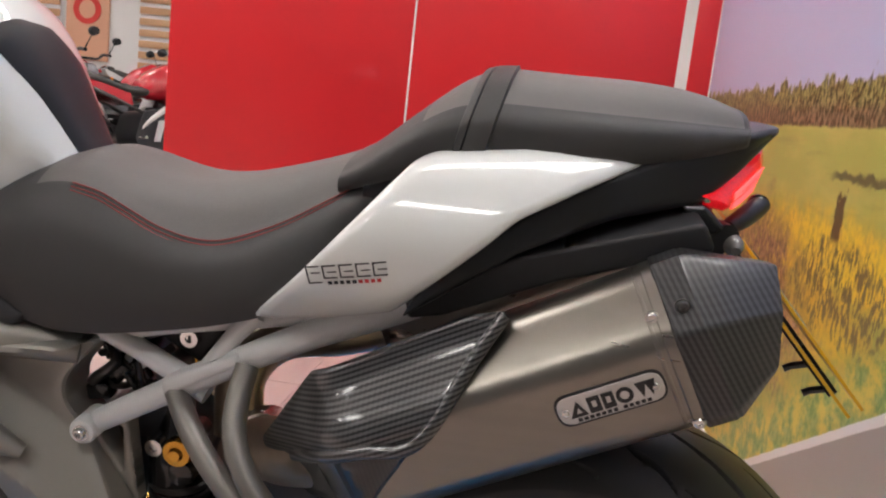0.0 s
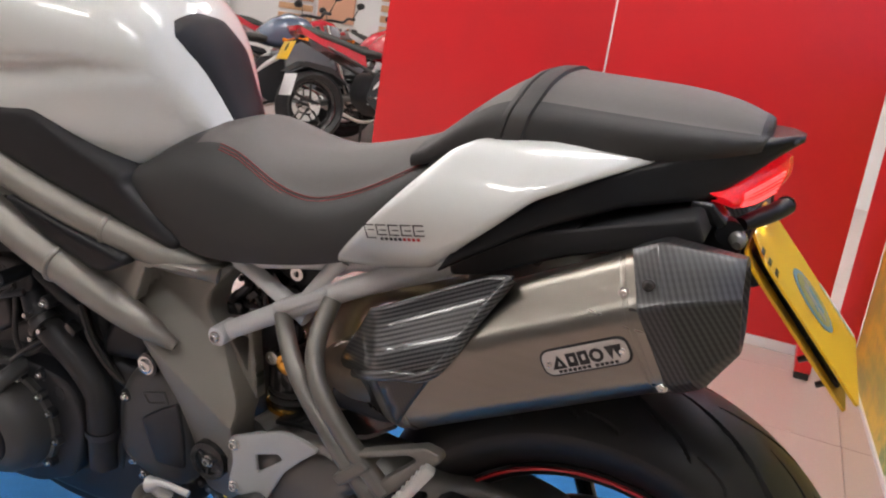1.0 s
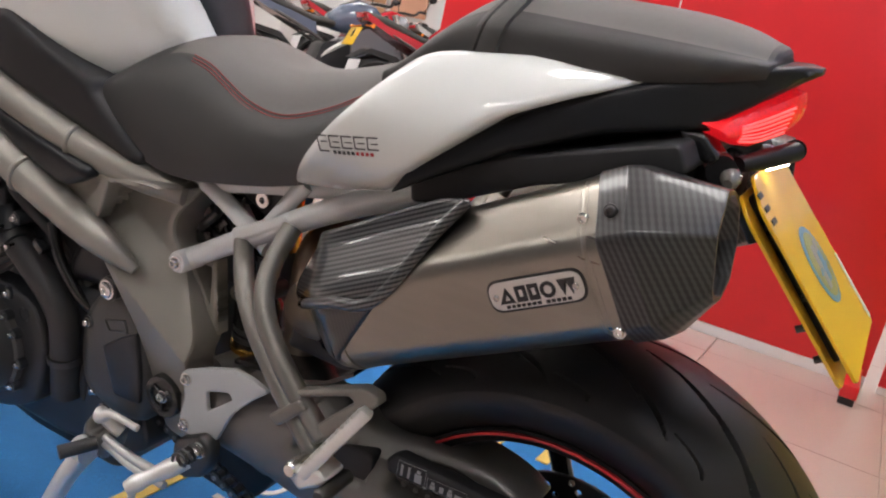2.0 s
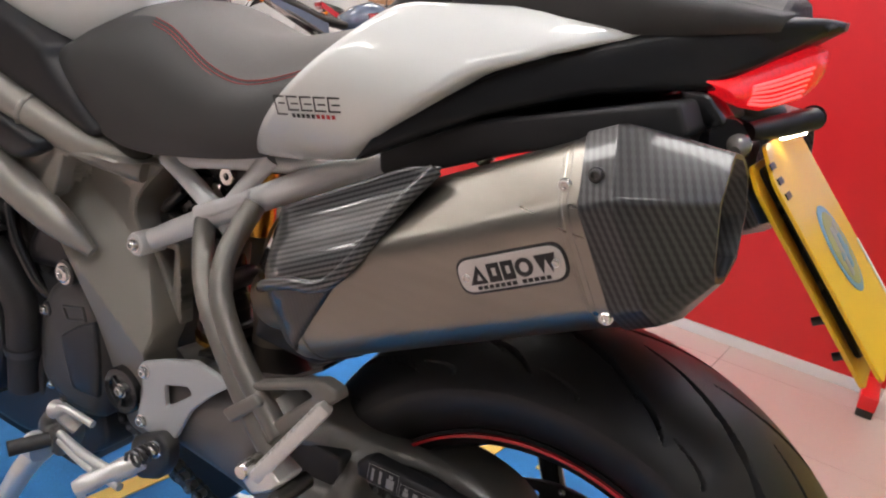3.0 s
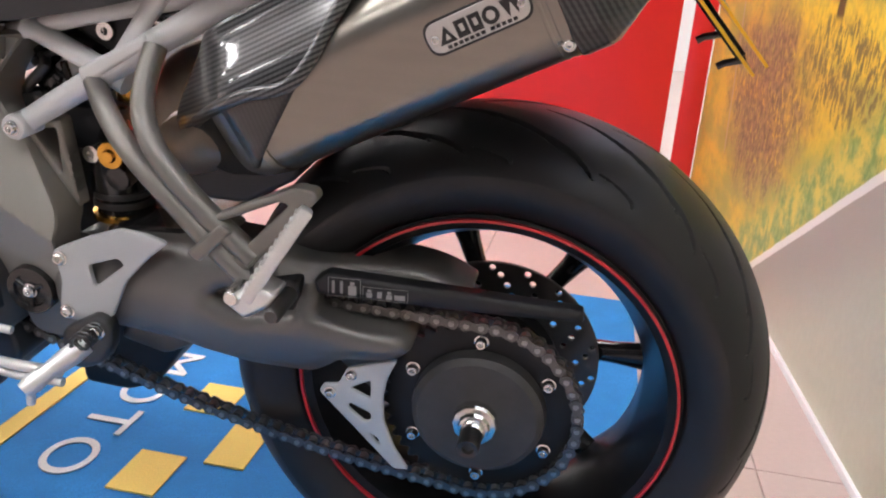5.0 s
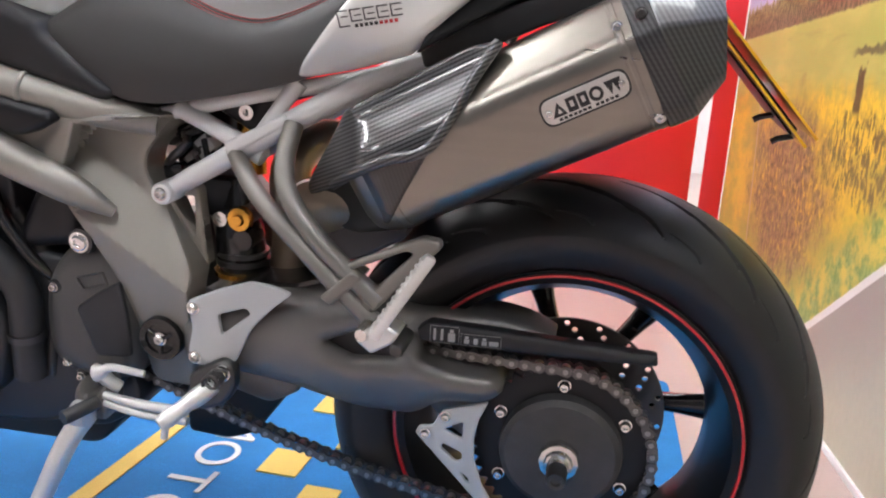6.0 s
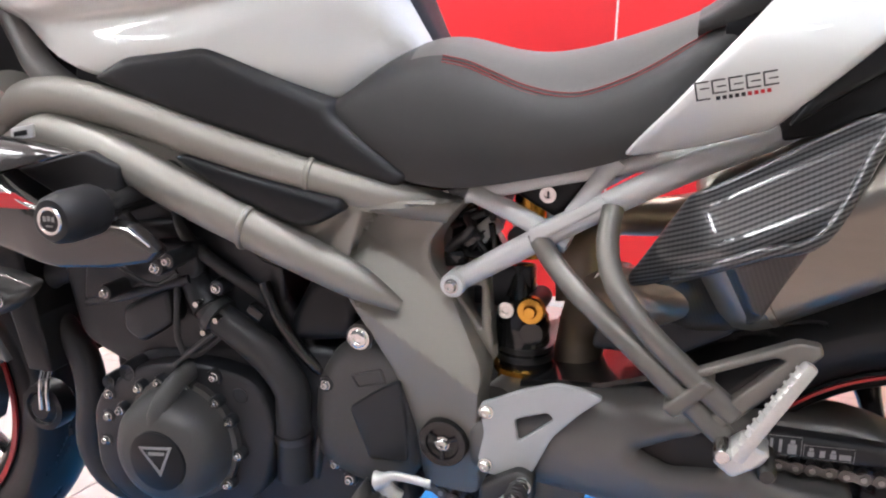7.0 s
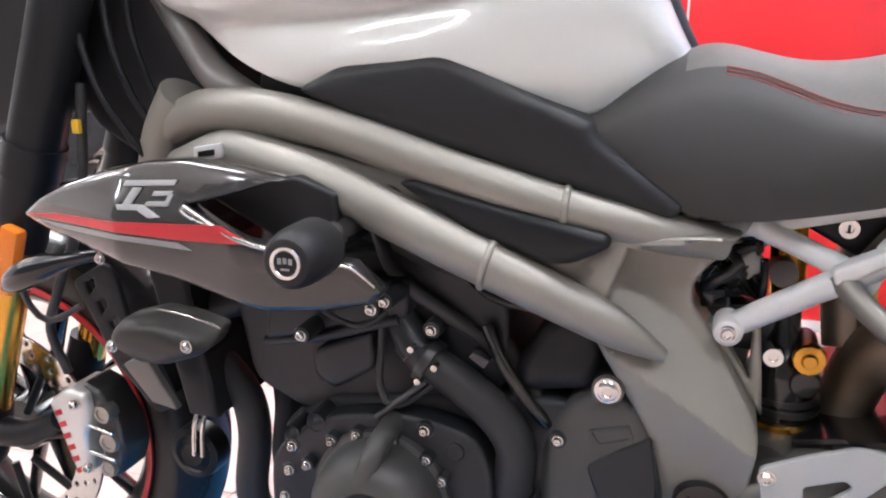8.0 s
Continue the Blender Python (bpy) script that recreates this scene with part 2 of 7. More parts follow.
def shell_into(bm, outline, y, thick, edge=0.004, drop=0.003, res=0.012, holes=(), side=1):
    """A curved plate: an outline in x and z at depth y (a number or a function of x and z), with edges that roll off by
    drop over the width edge, and a back face thick metres behind. side -1 mirrors it across the middle."""
    depth = y if callable(y) else (lambda a, b: y)
    loops = [[(float(p[0]), float(p[1])) for p in sharp_line(o, min(res, max(0.004, 1.5 * edge)))] for o in (outline, *holes)]
    arrays = [np.array(lp) for lp in loops]
    segs = [(a, np.roll(a, -1, 0)) for a in arrays]

    def gap(p):
        best = 1e9
        for a, b in segs:
            d = b - a
            u = np.clip(((p - a) * d).sum(1) / np.maximum((d * d).sum(1), 1e-12), 0, 1)
            best = min(best, np.sqrt((((a + d * u[:, None]) - p) ** 2).sum(1).min()))
        return best

    def hit(p, a, b):
        up = (a[:, 1] > p[1]) != (b[:, 1] > p[1])
        if not up.any():
            return False
        a, b = a[up], b[up]
        return bool((p[0] < (b[:, 0] - a[:, 0]) * (p[1] - a[:, 1]) / (b[:, 1] - a[:, 1]) + a[:, 0]).sum() % 2)

    def within(p):
        return hit(p, *segs[0]) and not any(hit(p, *s) for s in segs[1:])

    verts = [p for lp in loops for p in lp]
    dist = [0.0] * len(verts)
    edges, start = [], 0
    for lp in loops:
        edges += [(start + i, start + (i + 1) % len(lp)) for i in range(len(lp))]
        start += len(lp)
    for share in (0.3, 1.0):
        off = edge * share
        for a, b in segs:
            d = b - a
            nrm = np.stack([-d[:, 1], d[:, 0]], 1) / np.maximum(np.linalg.norm(d, axis=1), 1e-9)[:, None]
            turn = nrm + np.roll(nrm, 1, 0)
            turn = turn / np.maximum(np.linalg.norm(turn, axis=1), 1e-6)[:, None]
            for s in (1, -1):
                for p in np.concatenate(((a + b) / 2 + nrm * off * s, a + turn * off * s)):
                    if within(p) and gap(p) > off * 0.9:
                        verts.append(tuple(p))
                        dist.append(off)
    lo, hi = arrays[0].min(0), arrays[0].max(0)
    for gx in np.arange(lo[0] + res / 2, hi[0], res):
        for gz in np.arange(lo[1] + res / 2, hi[1], res):
            if within((gx, gz)):
                g = gap(np.array((gx, gz)))
                if g > edge + res * 0.4:
                    verts.append((gx, gz))
                    dist.append(g)
    vs, es, fs, vo, *_ = delaunay_2d_cdt([Vector(v) for v in verts], edges, [], 0, 1e-6)
    top, back = [], []
    for v, src in zip(vs, vo):
        d = dist[src[0]] if src else 0.0
        u = max(0.0, 1 - d / edge) if edge else 0.0
        yy = depth(v.x, v.y) + drop * (1 - math.sqrt(max(0.0, 1 - u * u)))
        top.append(bm.verts.new((v.x, side * yy, v.y)))
        back.append(bm.verts.new((v.x, side * (depth(v.x, v.y) + thick), v.y)))
    count = {}
    for face in fs:
        c = sum((Vector(vs[i]) for i in face), Vector((0, 0))) / 3
        if not within((c.x, c.y)):
            continue
        bm.faces.new([top[i] for i in face])
        bm.faces.new([back[i] for i in face[::-1]])
        for i, j in zip(face, list(face[1:]) + [face[0]]):
            count[(i, j)] = 1
    for i, j in count:
        if (j, i) not in count:
            bm.faces.new((top[j], top[i], back[i], back[j]))
    bmesh.ops.delete(bm, geom=[v for v in bm.verts if not v.link_faces], context="VERTS")


def shell(name, outline, y, thick, material, parent, label="", edge=0.004, drop=0.003, res=0.012, holes=(), side=1, sharp=68):
    bm = bmesh.new()
    shell_into(bm, outline, y, thick, edge, drop, res, holes, side)
    return part(name, bm, material, parent, label, sharp=sharp)


def box_into(bm, cx, cy, cz, sx, sy, sz, bevel=0.0, m=None):
    res = bmesh.ops.create_cube(bm, size=1.0)
    vs = res["verts"]
    bmesh.ops.scale(bm, vec=(sx, sy, sz), verts=vs)
    if bevel:
        es = list({e for v in vs for e in v.link_edges})
        r = bmesh.ops.bevel(bm, geom=es, offset=bevel, segments=2, affect="EDGES", profile=0.5)
        vs = list({v for f in r["faces"] for v in f.verts} | {v for v in vs if v.is_valid})
    mm = Matrix.Translation((cx, cy, cz)) @ (m or Matrix())
    bmesh.ops.transform(bm, matrix=mm, verts=vs)


def box(name, c, s, material, parent=None, label="", bevel=0.002, m=None):
    bm = bmesh.new()
    box_into(bm, *c, *s, bevel, m)
    return part(name, bm, material, parent, label, sharp=40)


BOLT_MESH = {}


def bolt(parent, x, y, z, r=0.007, h=0.006, material=None, name="bolt", turn=None, label=""):
    """A domed bolt head with a hexagon socket, facing -y."""
    material = material or CHROME
    key = (r, h, material.name)
    if key not in BOLT_MESH:
        bm = bmesh.new()
        turned_into(bm, [(r * 1.25, 0.0), (r * 1.25, -h * 0.25), (r, -h * 0.3), (r * 0.95, -h * 0.8), (r * 0.75, -h), (r * 0.5, -h), (r * 0.45, -h * 0.5), (0, -h * 0.45)], n=18)
        me = bpy.data.meshes.new(name)
        bmesh.ops.recalc_face_normals(bm, faces=bm.faces)
        bm.to_mesh(me)
        bm.free()
        me.materials.append(material)
        me.polygons.foreach_set("use_smooth", [True] * len(me.polygons))
        me.set_sharp_from_angle(angle=radians(40))
        BOLT_MESH[key] = me
    return reuse(name, BOLT_MESH[key], parent, Matrix.Translation((x, y, z)) @ (turn or Matrix()), label)


def bar_strip_into(bm, bars, place):
    """Flat bars (u0, v0, u1, v1) laid on a surface by place(u, v)."""
    for u0, v0, u1, v1 in bars:
        k = max(1, int(abs(u1 - u0) / 0.004))
        lo = [bm.verts.new(place(u0 + (u1 - u0) * i / k, v0)) for i in range(k + 1)]
        hi = [bm.verts.new(place(u0 + (u1 - u0) * i / k, v1)) for i in range(k + 1)]
        for i in range(k):
            bm.faces.new((lo[i], lo[i + 1], hi[i + 1], hi[i]))

# ---- the showroom ----


def region_mix(nt, fac, a, b):
    x = nt.nodes.new("ShaderNodeMix")
    x.data_type = "RGBA"
    for sock, v in ((x.inputs[0], fac), (x.inputs[6], a), (x.inputs[7], b)):
        if hasattr(v, "links"):
            nt.links.new(v, sock)
        else:
            sock.default_value = (*v, 1) if not isinstance(v, float) else v
    return x.outputs[2]


def mural_material():
    """A printed landscape: sky, a tree line, a meadow with brush and yellow flowers, a white verge line and a road.
    Object x runs along the print, object z up."""
    m = mat("printed landscape vinyl", (0.5, 0.5, 0.4), rough=0.42, grain=0.0)
    nt = m.node_tree
    b = nt.nodes["Principled BSDF"]
    tc = nt.nodes.new("ShaderNodeTexCoord")
    sep = nt.nodes.new("ShaderNodeSeparateXYZ")
    nt.links.new(tc.outputs["Object"], sep.inputs[0])
    X, Z = sep.outputs["X"], sep.outputs["Z"]

    def math_node(op, a, c=None, d=None):
        n = nt.nodes.new("ShaderNodeMath")
        n.operation = op
        for sock, v in zip(n.inputs, (a, c, d)):
            if v is None:
                continue
            if hasattr(v, "links"):
                nt.links.new(v, sock)
            else:
                sock.default_value = v
        return n.outputs[0]

    def noise_out(scale, detail=5.0, stretch=(1, 1, 1), rough=0.6):
        mp = nt.nodes.new("ShaderNodeMapping")
        mp.inputs["Scale"].default_value = stretch
        nt.links.new(tc.outputs["Object"], mp.inputs["Vector"])
        n = nt.nodes.new("ShaderNodeTexNoise")
        n.inputs["Scale"].default_value, n.inputs["Detail"].default_value, n.inputs["Roughness"].default_value = scale, detail, rough
        nt.links.new(mp.outputs["Vector"], n.inputs["Vector"])
        return n.outputs["Fac"]

    def step(v, lo, hi):
        n = nt.nodes.new("ShaderNodeMapRange")
        n.interpolation_type = "SMOOTHSTEP"
        n.inputs["From Min"].default_value, n.inputs["From Max"].default_value = lo, hi
        nt.links.new(v, n.inputs["Value"])
        return n.outputs[0]

    def wobble(v, n, amount):
        return math_node("MULTIPLY_ADD", math_node("SUBTRACT", n, 0.5), amount, v)

    fine, mid, broad = noise_out(60, 6, (1, 1, 0.7)), noise_out(16, 6), noise_out(3.2, 4, (0.6, 1, 1.6))
    # meadow: green and ochre in broad drifts, speckled
    meadow = region_mix(nt, step(broad, 0.4, 0.6), (0.5, 0.46, 0.08), (0.84, 0.6, 0.05))
    meadow = region_mix(nt, step(mid, 0.5, 0.75), meadow, (0.58, 0.43, 0.1))
    meadow = region_mix(nt, step(fine, 0.54, 0.8), meadow, (0.42, 0.34, 0.07))
    # bright yellow flowers on the slope above the brush
    bloom = math_node("MULTIPLY", step(math_node("ABSOLUTE", math_node("SUBTRACT", wobble(Z, mid, 0.16), 0.7)), 0.1, 0.05), step(X, 0.98, 1.15))
    meadow = region_mix(nt, bloom, meadow, region_mix(nt, step(fine, 0.42, 0.66), (0.93, 0.68, 0.05), (0.7, 0.52, 0.08)))
    far = region_mix(nt, step(broad, 0.4, 0.65), (0.5, 0.54, 0.13), (0.65, 0.63, 0.17))
    far = region_mix(nt, step(noise_out(9, 5, (0.25, 1, 2.2)), 0.55, 0.7), far, (0.44, 0.46, 0.12))
    col = region_mix(nt, step(wobble(Z, mid, 0.1), 0.74, 0.84), meadow, far)
    # green verge close to the road
    verge = region_mix(nt, step(mid, 0.42, 0.62), region_mix(nt, step(fine, 0.4, 0.65), (0.22, 0.36, 0.08), (0.42, 0.5, 0.14)), (0.76, 0.62, 0.1))
    line = math_node("MULTIPLY_ADD", math_node("SUBTRACT", X, 1.0), 0.56, 0.02)
    above = math_node("SUBTRACT", Z, line)
    col = region_mix(nt, step(wobble(above, mid, 0.18), 0.2, 0.1), col, verge)
    # brown brush
    dx = math_node("DIVIDE", math_node("SUBTRACT", X, 0.88), 0.45)
    dz = math_node("DIVIDE", math_node("SUBTRACT", Z, 0.5), 0.26)
    ell = math_node("ADD", math_node("MULTIPLY", dx, dx), math_node("MULTIPLY", dz, dz))
    brush = math_node("MULTIPLY", step(wobble(ell, noise_out(7, 6), 3.6), 1.5, 0.2), step(noise_out(45, 6, (1.2, 1, 0.75)), 0.34, 0.5))
    col = region_mix(nt, brush, col, region_mix(nt, step(fine, 0.36, 0.66), (0.13, 0.08, 0.045), (0.46, 0.3, 0.14)))
    dx = math_node("DIVIDE", math_node("SUBTRACT", X, 1.5), 0.34)
    dz = math_node("DIVIDE", math_node("SUBTRACT", Z, 0.63), 0.11)
    ell = math_node("ADD", math_node("MULTIPLY", dx, dx), math_node("MULTIPLY", dz, dz))
    brush = math_node("MULTIPLY", step(wobble(ell, mid, 2.8), 1.0, 0.4), step(noise_out(38, 6, (1.8, 1, 0.6)), 0.45, 0.55))
    col = region_mix(nt, brush, col, (0.2, 0.16, 0.06))
    # one dark sapling and a field hedge
    dx = math_node("ABSOLUTE", math_node("SUBTRACT", wobble(X, fine, 0.03), 1.42))
    sap = math_node("MULTIPLY", step(dx, 0.03, 0.018), math_node("MULTIPLY", step(Z, 0.72, 0.74), step(wobble(Z, fine, 0.08), 0.84, 0.82)))
    col = region_mix(nt, sap, col, (0.12, 0.1, 0.04))
    hed = math_node("ABSOLUTE", math_node("SUBTRACT", wobble(Z, mid, 0.05), 0.87))
    hed = math_node("MULTIPLY", step(hed, 0.014, 0.004), math_node("MULTIPLY", step(X, 1.32, 1.38), step(X, 1.85, 1.7)))
    col = region_mix(nt, hed, col, (0.16, 0.17, 0.07))
    # pale post line
    pl = math_node("ABSOLUTE", math_node("SUBTRACT", math_node("MULTIPLY_ADD", Z, 0.2, X), 0.592))
    pl = math_node("MULTIPLY", step(pl, 0.008, 0.005), math_node("MULTIPLY", step(Z, 0.27, 0.3), step(Z, 0.8, 0.78)))
    col = region_mix(nt, pl, col, (0.6, 0.5, 0.42))
    # tree line and sky
    trees = region_mix(nt, step(wobble(Z, mid, 0.06), 1.0, 1.05), (0.34, 0.26, 0.14), (0.42, 0.44, 0.14))
    trees = region_mix(nt, step(noise_out(70, 6, (1.3, 1, 0.6)), 0.4, 0.62), (0.07, 0.075, 0.03), trees)
    col = region_mix(nt, step(wobble(Z, noise_out(30, 3), 0.012), 0.97, 0.98), col, trees)
    sky = region_mix(nt, step(Z, 1.1, 2.2), (0.57, 0.63, 0.88), (0.4, 0.53, 0.88))
    col = region_mix(nt, step(wobble(Z, noise_out(15, 6, (1, 1, 0.5), 0.68), 0.17), 1.072, 1.086), col, sky)
    # verge line and road
    road = region_mix(nt, fine, (0.5, 0.5, 0.38), (0.62, 0.61, 0.48))
    col = region_mix(nt, step(wobble(above, mid, 0.012), 0.016, 0.011), col, (0.88, 0.86, 0.8))
    col = region_mix(nt, step(wobble(above, mid, 0.008), -0.008, -0.012), col, region_mix(nt, step(above, -0.05, -0.3), (0.42, 0.38, 0.32), road))
    nt.links.new(col, b.inputs["Base Color"])
    return m


RED_BOARD = mat("red laminate board", (0.72, 0.02, 0.026), rough=0.34, grain=0.03, grain_scale=300, stain=0.06, stain_scale=2.5, rough_var=0.05, coat=0.15)
WHITE_WALL = mat("white wall paint", (0.82, 0.82, 0.82), rough=0.75, grain=0.03, grain_scale=300, bump=0.1, stain=0.03, stain_scale=1.2)
GREY_WALL = mat("dark grey wall paint", (0.14, 0.143, 0.155), rough=0.7, grain=0.05, grain_scale=300, bump=0.1, stain=0.05, stain_scale=1.2)
WHITE_TRIM = mat("white gloss trim", (0.78, 0.78, 0.8), rough=0.35, grain=0.03)
TILE = mat("pink beige floor tile", (0.5, 0.4, 0.37), rough=0.28, grain=0.06, grain_scale=90)
GROUT = mat("floor grout", (0.45, 0.365, 0.335), rough=0.8, grain=0.2, grain_scale=300)
CARPET = mat("blue carpet pile", (0.022, 0.2, 0.52), rough=0.9, grain=0.45, grain_scale=420, bump=1.0, stain=0.12, stain_scale=14)
CARPET_YELLOW = mat("yellow carpet inlay", (0.74, 0.55, 0.14), rough=0.9, grain=0.25, grain_scale=420, bump=0.8)
CARPET_WHITE = mat("pale carpet inlay", (0.66, 0.68, 0.66), rough=0.9, grain=0.25, grain_scale=420, bump=0.8)
MURAL = mural_material()
FOOT_RUBBER = mat("black rubber foot", (0.02, 0.02, 0.02), rough=0.7, grain=0.2)
DIFFUSER = mat("lit ceiling diffuser", (1, 1, 1), rough=0.6, emit=PANEL_POWER, emit_color=(1.0, 0.962, 0.92))
SLAT_WOOD = mat("pale wood slat", (0.6, 0.36, 0.2), rough=0.5, grain=0.2, grain_scale=40, stretch=(1, 8, 8))
POSTER_RED = mat("red printed sign", (0.7, 0.05, 0.04), rough=0.4, grain=0.05)
CHECK_BACK = mat("pale orange board", (0.75, 0.42, 0.28), rough=0.5, grain=0.08)
CEILING = mat("ceiling board", (0.8, 0.8, 0.79), rough=0.85, grain=0.04, grain_scale=120)

X0, X1, Y0, Y1, H = -9.0, 4.5, -3.4, 8.0, 3.0


def structure(name, c, s, material, label, category, bevel=0.0):
    bm = bmesh.new()
    box_into(bm, *c, *s, bevel)
    return tagged(part(name, bm, material, None, sharp=40), label, category, kind="structure")


floor = structure("floor", ((X0 + X1) / 2, (Y0 + Y1) / 2, -0.055), (X1 - X0, Y1 - Y0, 0.1), GROUT, "pink beige tiled showroom floor with pale joints", "floor")
structure("ceiling", ((X0 + X1) / 2, (Y0 + Y1) / 2, H + 0.05), (X1 - X0, Y1 - Y0, 0.1), CEILING, "white showroom ceiling with lit panels", "ceiling")
structure("wall_north", ((X0 + X1) / 2, Y1 + 0.1, H / 2), (X1 - X0, 0.2, H), WHITE_WALL, "plain white painted showroom wall", "wall")
# Unseen wall, set close and dark so the motorcycle's near side reflects darkness.
structure("wall_south_unseen", ((X0 + X1) / 2, Y0 - 0.1, H / 2), (X1 - X0, 0.2, H), GREY_WALL, "unseen dark grey wall behind the camera, added to darken reflections", "wall")
structure("wall_west", (X0 - 0.1, (Y0 + Y1) / 2, H / 2), (0.2, Y1 - Y0, H), WHITE_WALL, "plain white painted showroom wall", "wall")
structure("wall_east", (X1 + 0.1, (Y0 + Y1) / 2, H / 2), (0.2, Y1 - Y0, H), WHITE_WALL, "plain white painted showroom wall", "wall")


def ceiling_light(x, y, sx, sy):
    t = thing("ceiling_light", "lit white rectangular ceiling light panel", "ceiling light", pose(x, y, H), "ceiling light panels")
    bm = bmesh.new()
    for cx, cy, wx, wy in ((0, sy / 2 + 0.015, sx + 0.06, 0.03), (0, -sy / 2 - 0.015, sx + 0.06, 0.03), (sx / 2 + 0.015, 0, 0.03, sy), (-sx / 2 - 0.015, 0, 0.03, sy)):
        box_into(bm, cx, cy, -0.02, wx, wy, 0.04)
    part("frame", bm, WHITE_TRIM, t)
    box("diffuser", (0, 0, -0.014), (sx, sy, 0.02), DIFFUSER, t, "glowing white diffuser", bevel=0)
    return t


first = ceiling_light(-6.9, -2.5, 1.2, 0.3)
for i in range(5):
    for j in range(5):
        if i or j:
            copy_thing(first, pose(-6.9 + i * 2.35, -2.5 + j * 2.1, H))


def display_panel(name, x0, x1, y, z0, z1, feet, label):
    t = thing(name, label, "display panel", pose((x0 + x1) / 2, y, 0))
    w = x1 - x0
    box("board", (0, 0.006, (z0 + z1) / 2), (w, 0.012, z1 - z0), RED_BOARD, t, bevel=0.0015)
    bm = bmesh.new()
    for s in (-1, 1):
        box_into(bm, s * (w / 2 - min(0.05, w / 3)), 0.03, (z0 + z1) / 2, min(0.03, w / 4), 0.035, z1 - z0, 0.002)
    part("back_post", bm, WHITE_TRIM, t, "white metal post behind the board")
    box("base_strip", (0, 0.008, z0 / 2 - 0.001), (w, 0.008, z0 - 0.004), WHITE_TRIM, t, "white strip along the foot of the board", bevel=0.001)
    for fx in feet:
        fx = fx - (x0 + x1) / 2
        foot = box("foot", (fx, -0.14, 0.05), (0.055, 0.28, 0.045), RED_BOARD, t, "red foot bar", bevel=0.004)
        box("rubber_pad", (fx, -0.245, 0.0145), (0.05, 0.06, 0.027), FOOT_RUBBER, foot, "black rubber pad", bevel=0.003)
    return t


WALL_Y = 2.36
display_panel("display_panel", -1.66, -0.666, WALL_Y, 0.045, 2.35, (-1.5,), "tall plain red display board on feet")
display_panel("display_panel", -0.657, 0.355, WALL_Y, 0.045, 2.35, (0.31,), "tall plain red display board beside a narrow gap")
display_panel("display_panel", 0.4, 0.482, WALL_Y - 0.004, 0.03, 2.35, (), "narrow red edge strip beside the landscape print")

# landscape print on its own board, standing square to the red boards
mdir = math.degrees(math.atan2(-1.97, 0.09))
mural = thing("landscape_print", "large printed landscape board with meadow, trees and road", "printed board", pose(0.484, 2.352, 0, 0, 0, mdir))
bm = bmesh.new()
box_into(bm, 1.95, 0.012, 1.2, 3.9, 0.02, 2.39, 0.001)
part("printed_sheet", bm, MURAL, mural, "landscape picture with a road verge")
box("edge_strip", (1.95, -0.001, 0.008), (3.9, 0.008, 0.016), WHITE_TRIM, mural, "pale strip along the floor", bevel=0.001)


# blue carpet with inlaid bars and letters
carpet = thing("carpet", "bright blue carpet mat with yellow and white inlay, under the motorcycle", "carpet", pose(0, 0, 0))
CX0, CX1, CY0, CY1 = -1.27, 0.24, -0.52, 1.06
shape = rounded([(CX0, CY0), (CX1, CY0), (CX1, CY1), (CX0 + 0.05, CY1)], 0.04)
bm = bmesh.new()
vs = [bm.verts.new((x, y, 0.006)) for x, y in sharp_line(shape, 0.05)]
f = bm.faces.new(vs)
r = bmesh.ops.extrude_face_region(bm, geom=[f])
bmesh.ops.translate(bm, vec=(0, 0, -0.005), verts=[v for v in r["geom"] if isinstance(v, bmesh.types.BMVert)])
part("carpet_sheet", bm, CARPET, carpet, smooth=False)
for x0, y0, x1, y1 in ((-0.79, -0.48, -0.755, 0.62), (-0.545, 0.52, -0.475, 0.62), (-0.545, 0.22, -0.47, 0.32), (-0.545, -0.02, -0.47, 0.085),
                       (-0.44, 0.36, -0.375, 0.47), (-0.44, 0.08, -0.375, 0.2), (-0.44, -0.2, -0.375, -0.1), (-0.3, 0.8, -0.27, 1.0), (-0.45, 0.75, -0.39, 0.92)):
    bm = bmesh.new()
    box_into(bm, (x0 + x1) / 2, (y0 + y1) / 2, 0.008, x1 - x0, y1 - y0, 0.003)
    part("yellow_block", bm, CARPET_YELLOW, carpet, "yellow carpet inlay")


def letters(text, size, m, material, parent, name, label, depth=0.001):
    cu = bpy.data.curves.new(name, "FONT")
    cu.body, cu.size, cu.extrude, cu.align_x, cu.align_y = text, size, depth, "CENTER", "CENTER"
    tmp = bpy.data.objects.new("tmp", cu)
    me = bpy.data.meshes.new_from_object(tmp)
    bpy.data.objects.remove(tmp)
    me.materials.append(material)
    ob = new(name, me)
    ob.parent = parent
    ob.matrix_local = m
    return tagged(ob, label)


for i, ch in enumerate("MOTO"):
    letters(ch, 0.12, pose(-0.645, 0.375 - 0.112 * i, 0.008, 0, 0, -90) @ Matrix.Diagonal((1.15, 0.95, 1, 1)), CARPET_WHITE, carpet, "letter", "white carpet letter")

# ---- the motorcycle: x to its tail, y to its far side, z up, origin under the rear wheel ----
bike = thing("motorcycle", "white and graphite naked sports motorcycle leaning on its side stand", "motorcycle", pose(0, 0, 0, 6.55, 0, 0))
AX = 0.316  # rear axle height
FX, FZ = -1.446, 0.297  # front axle


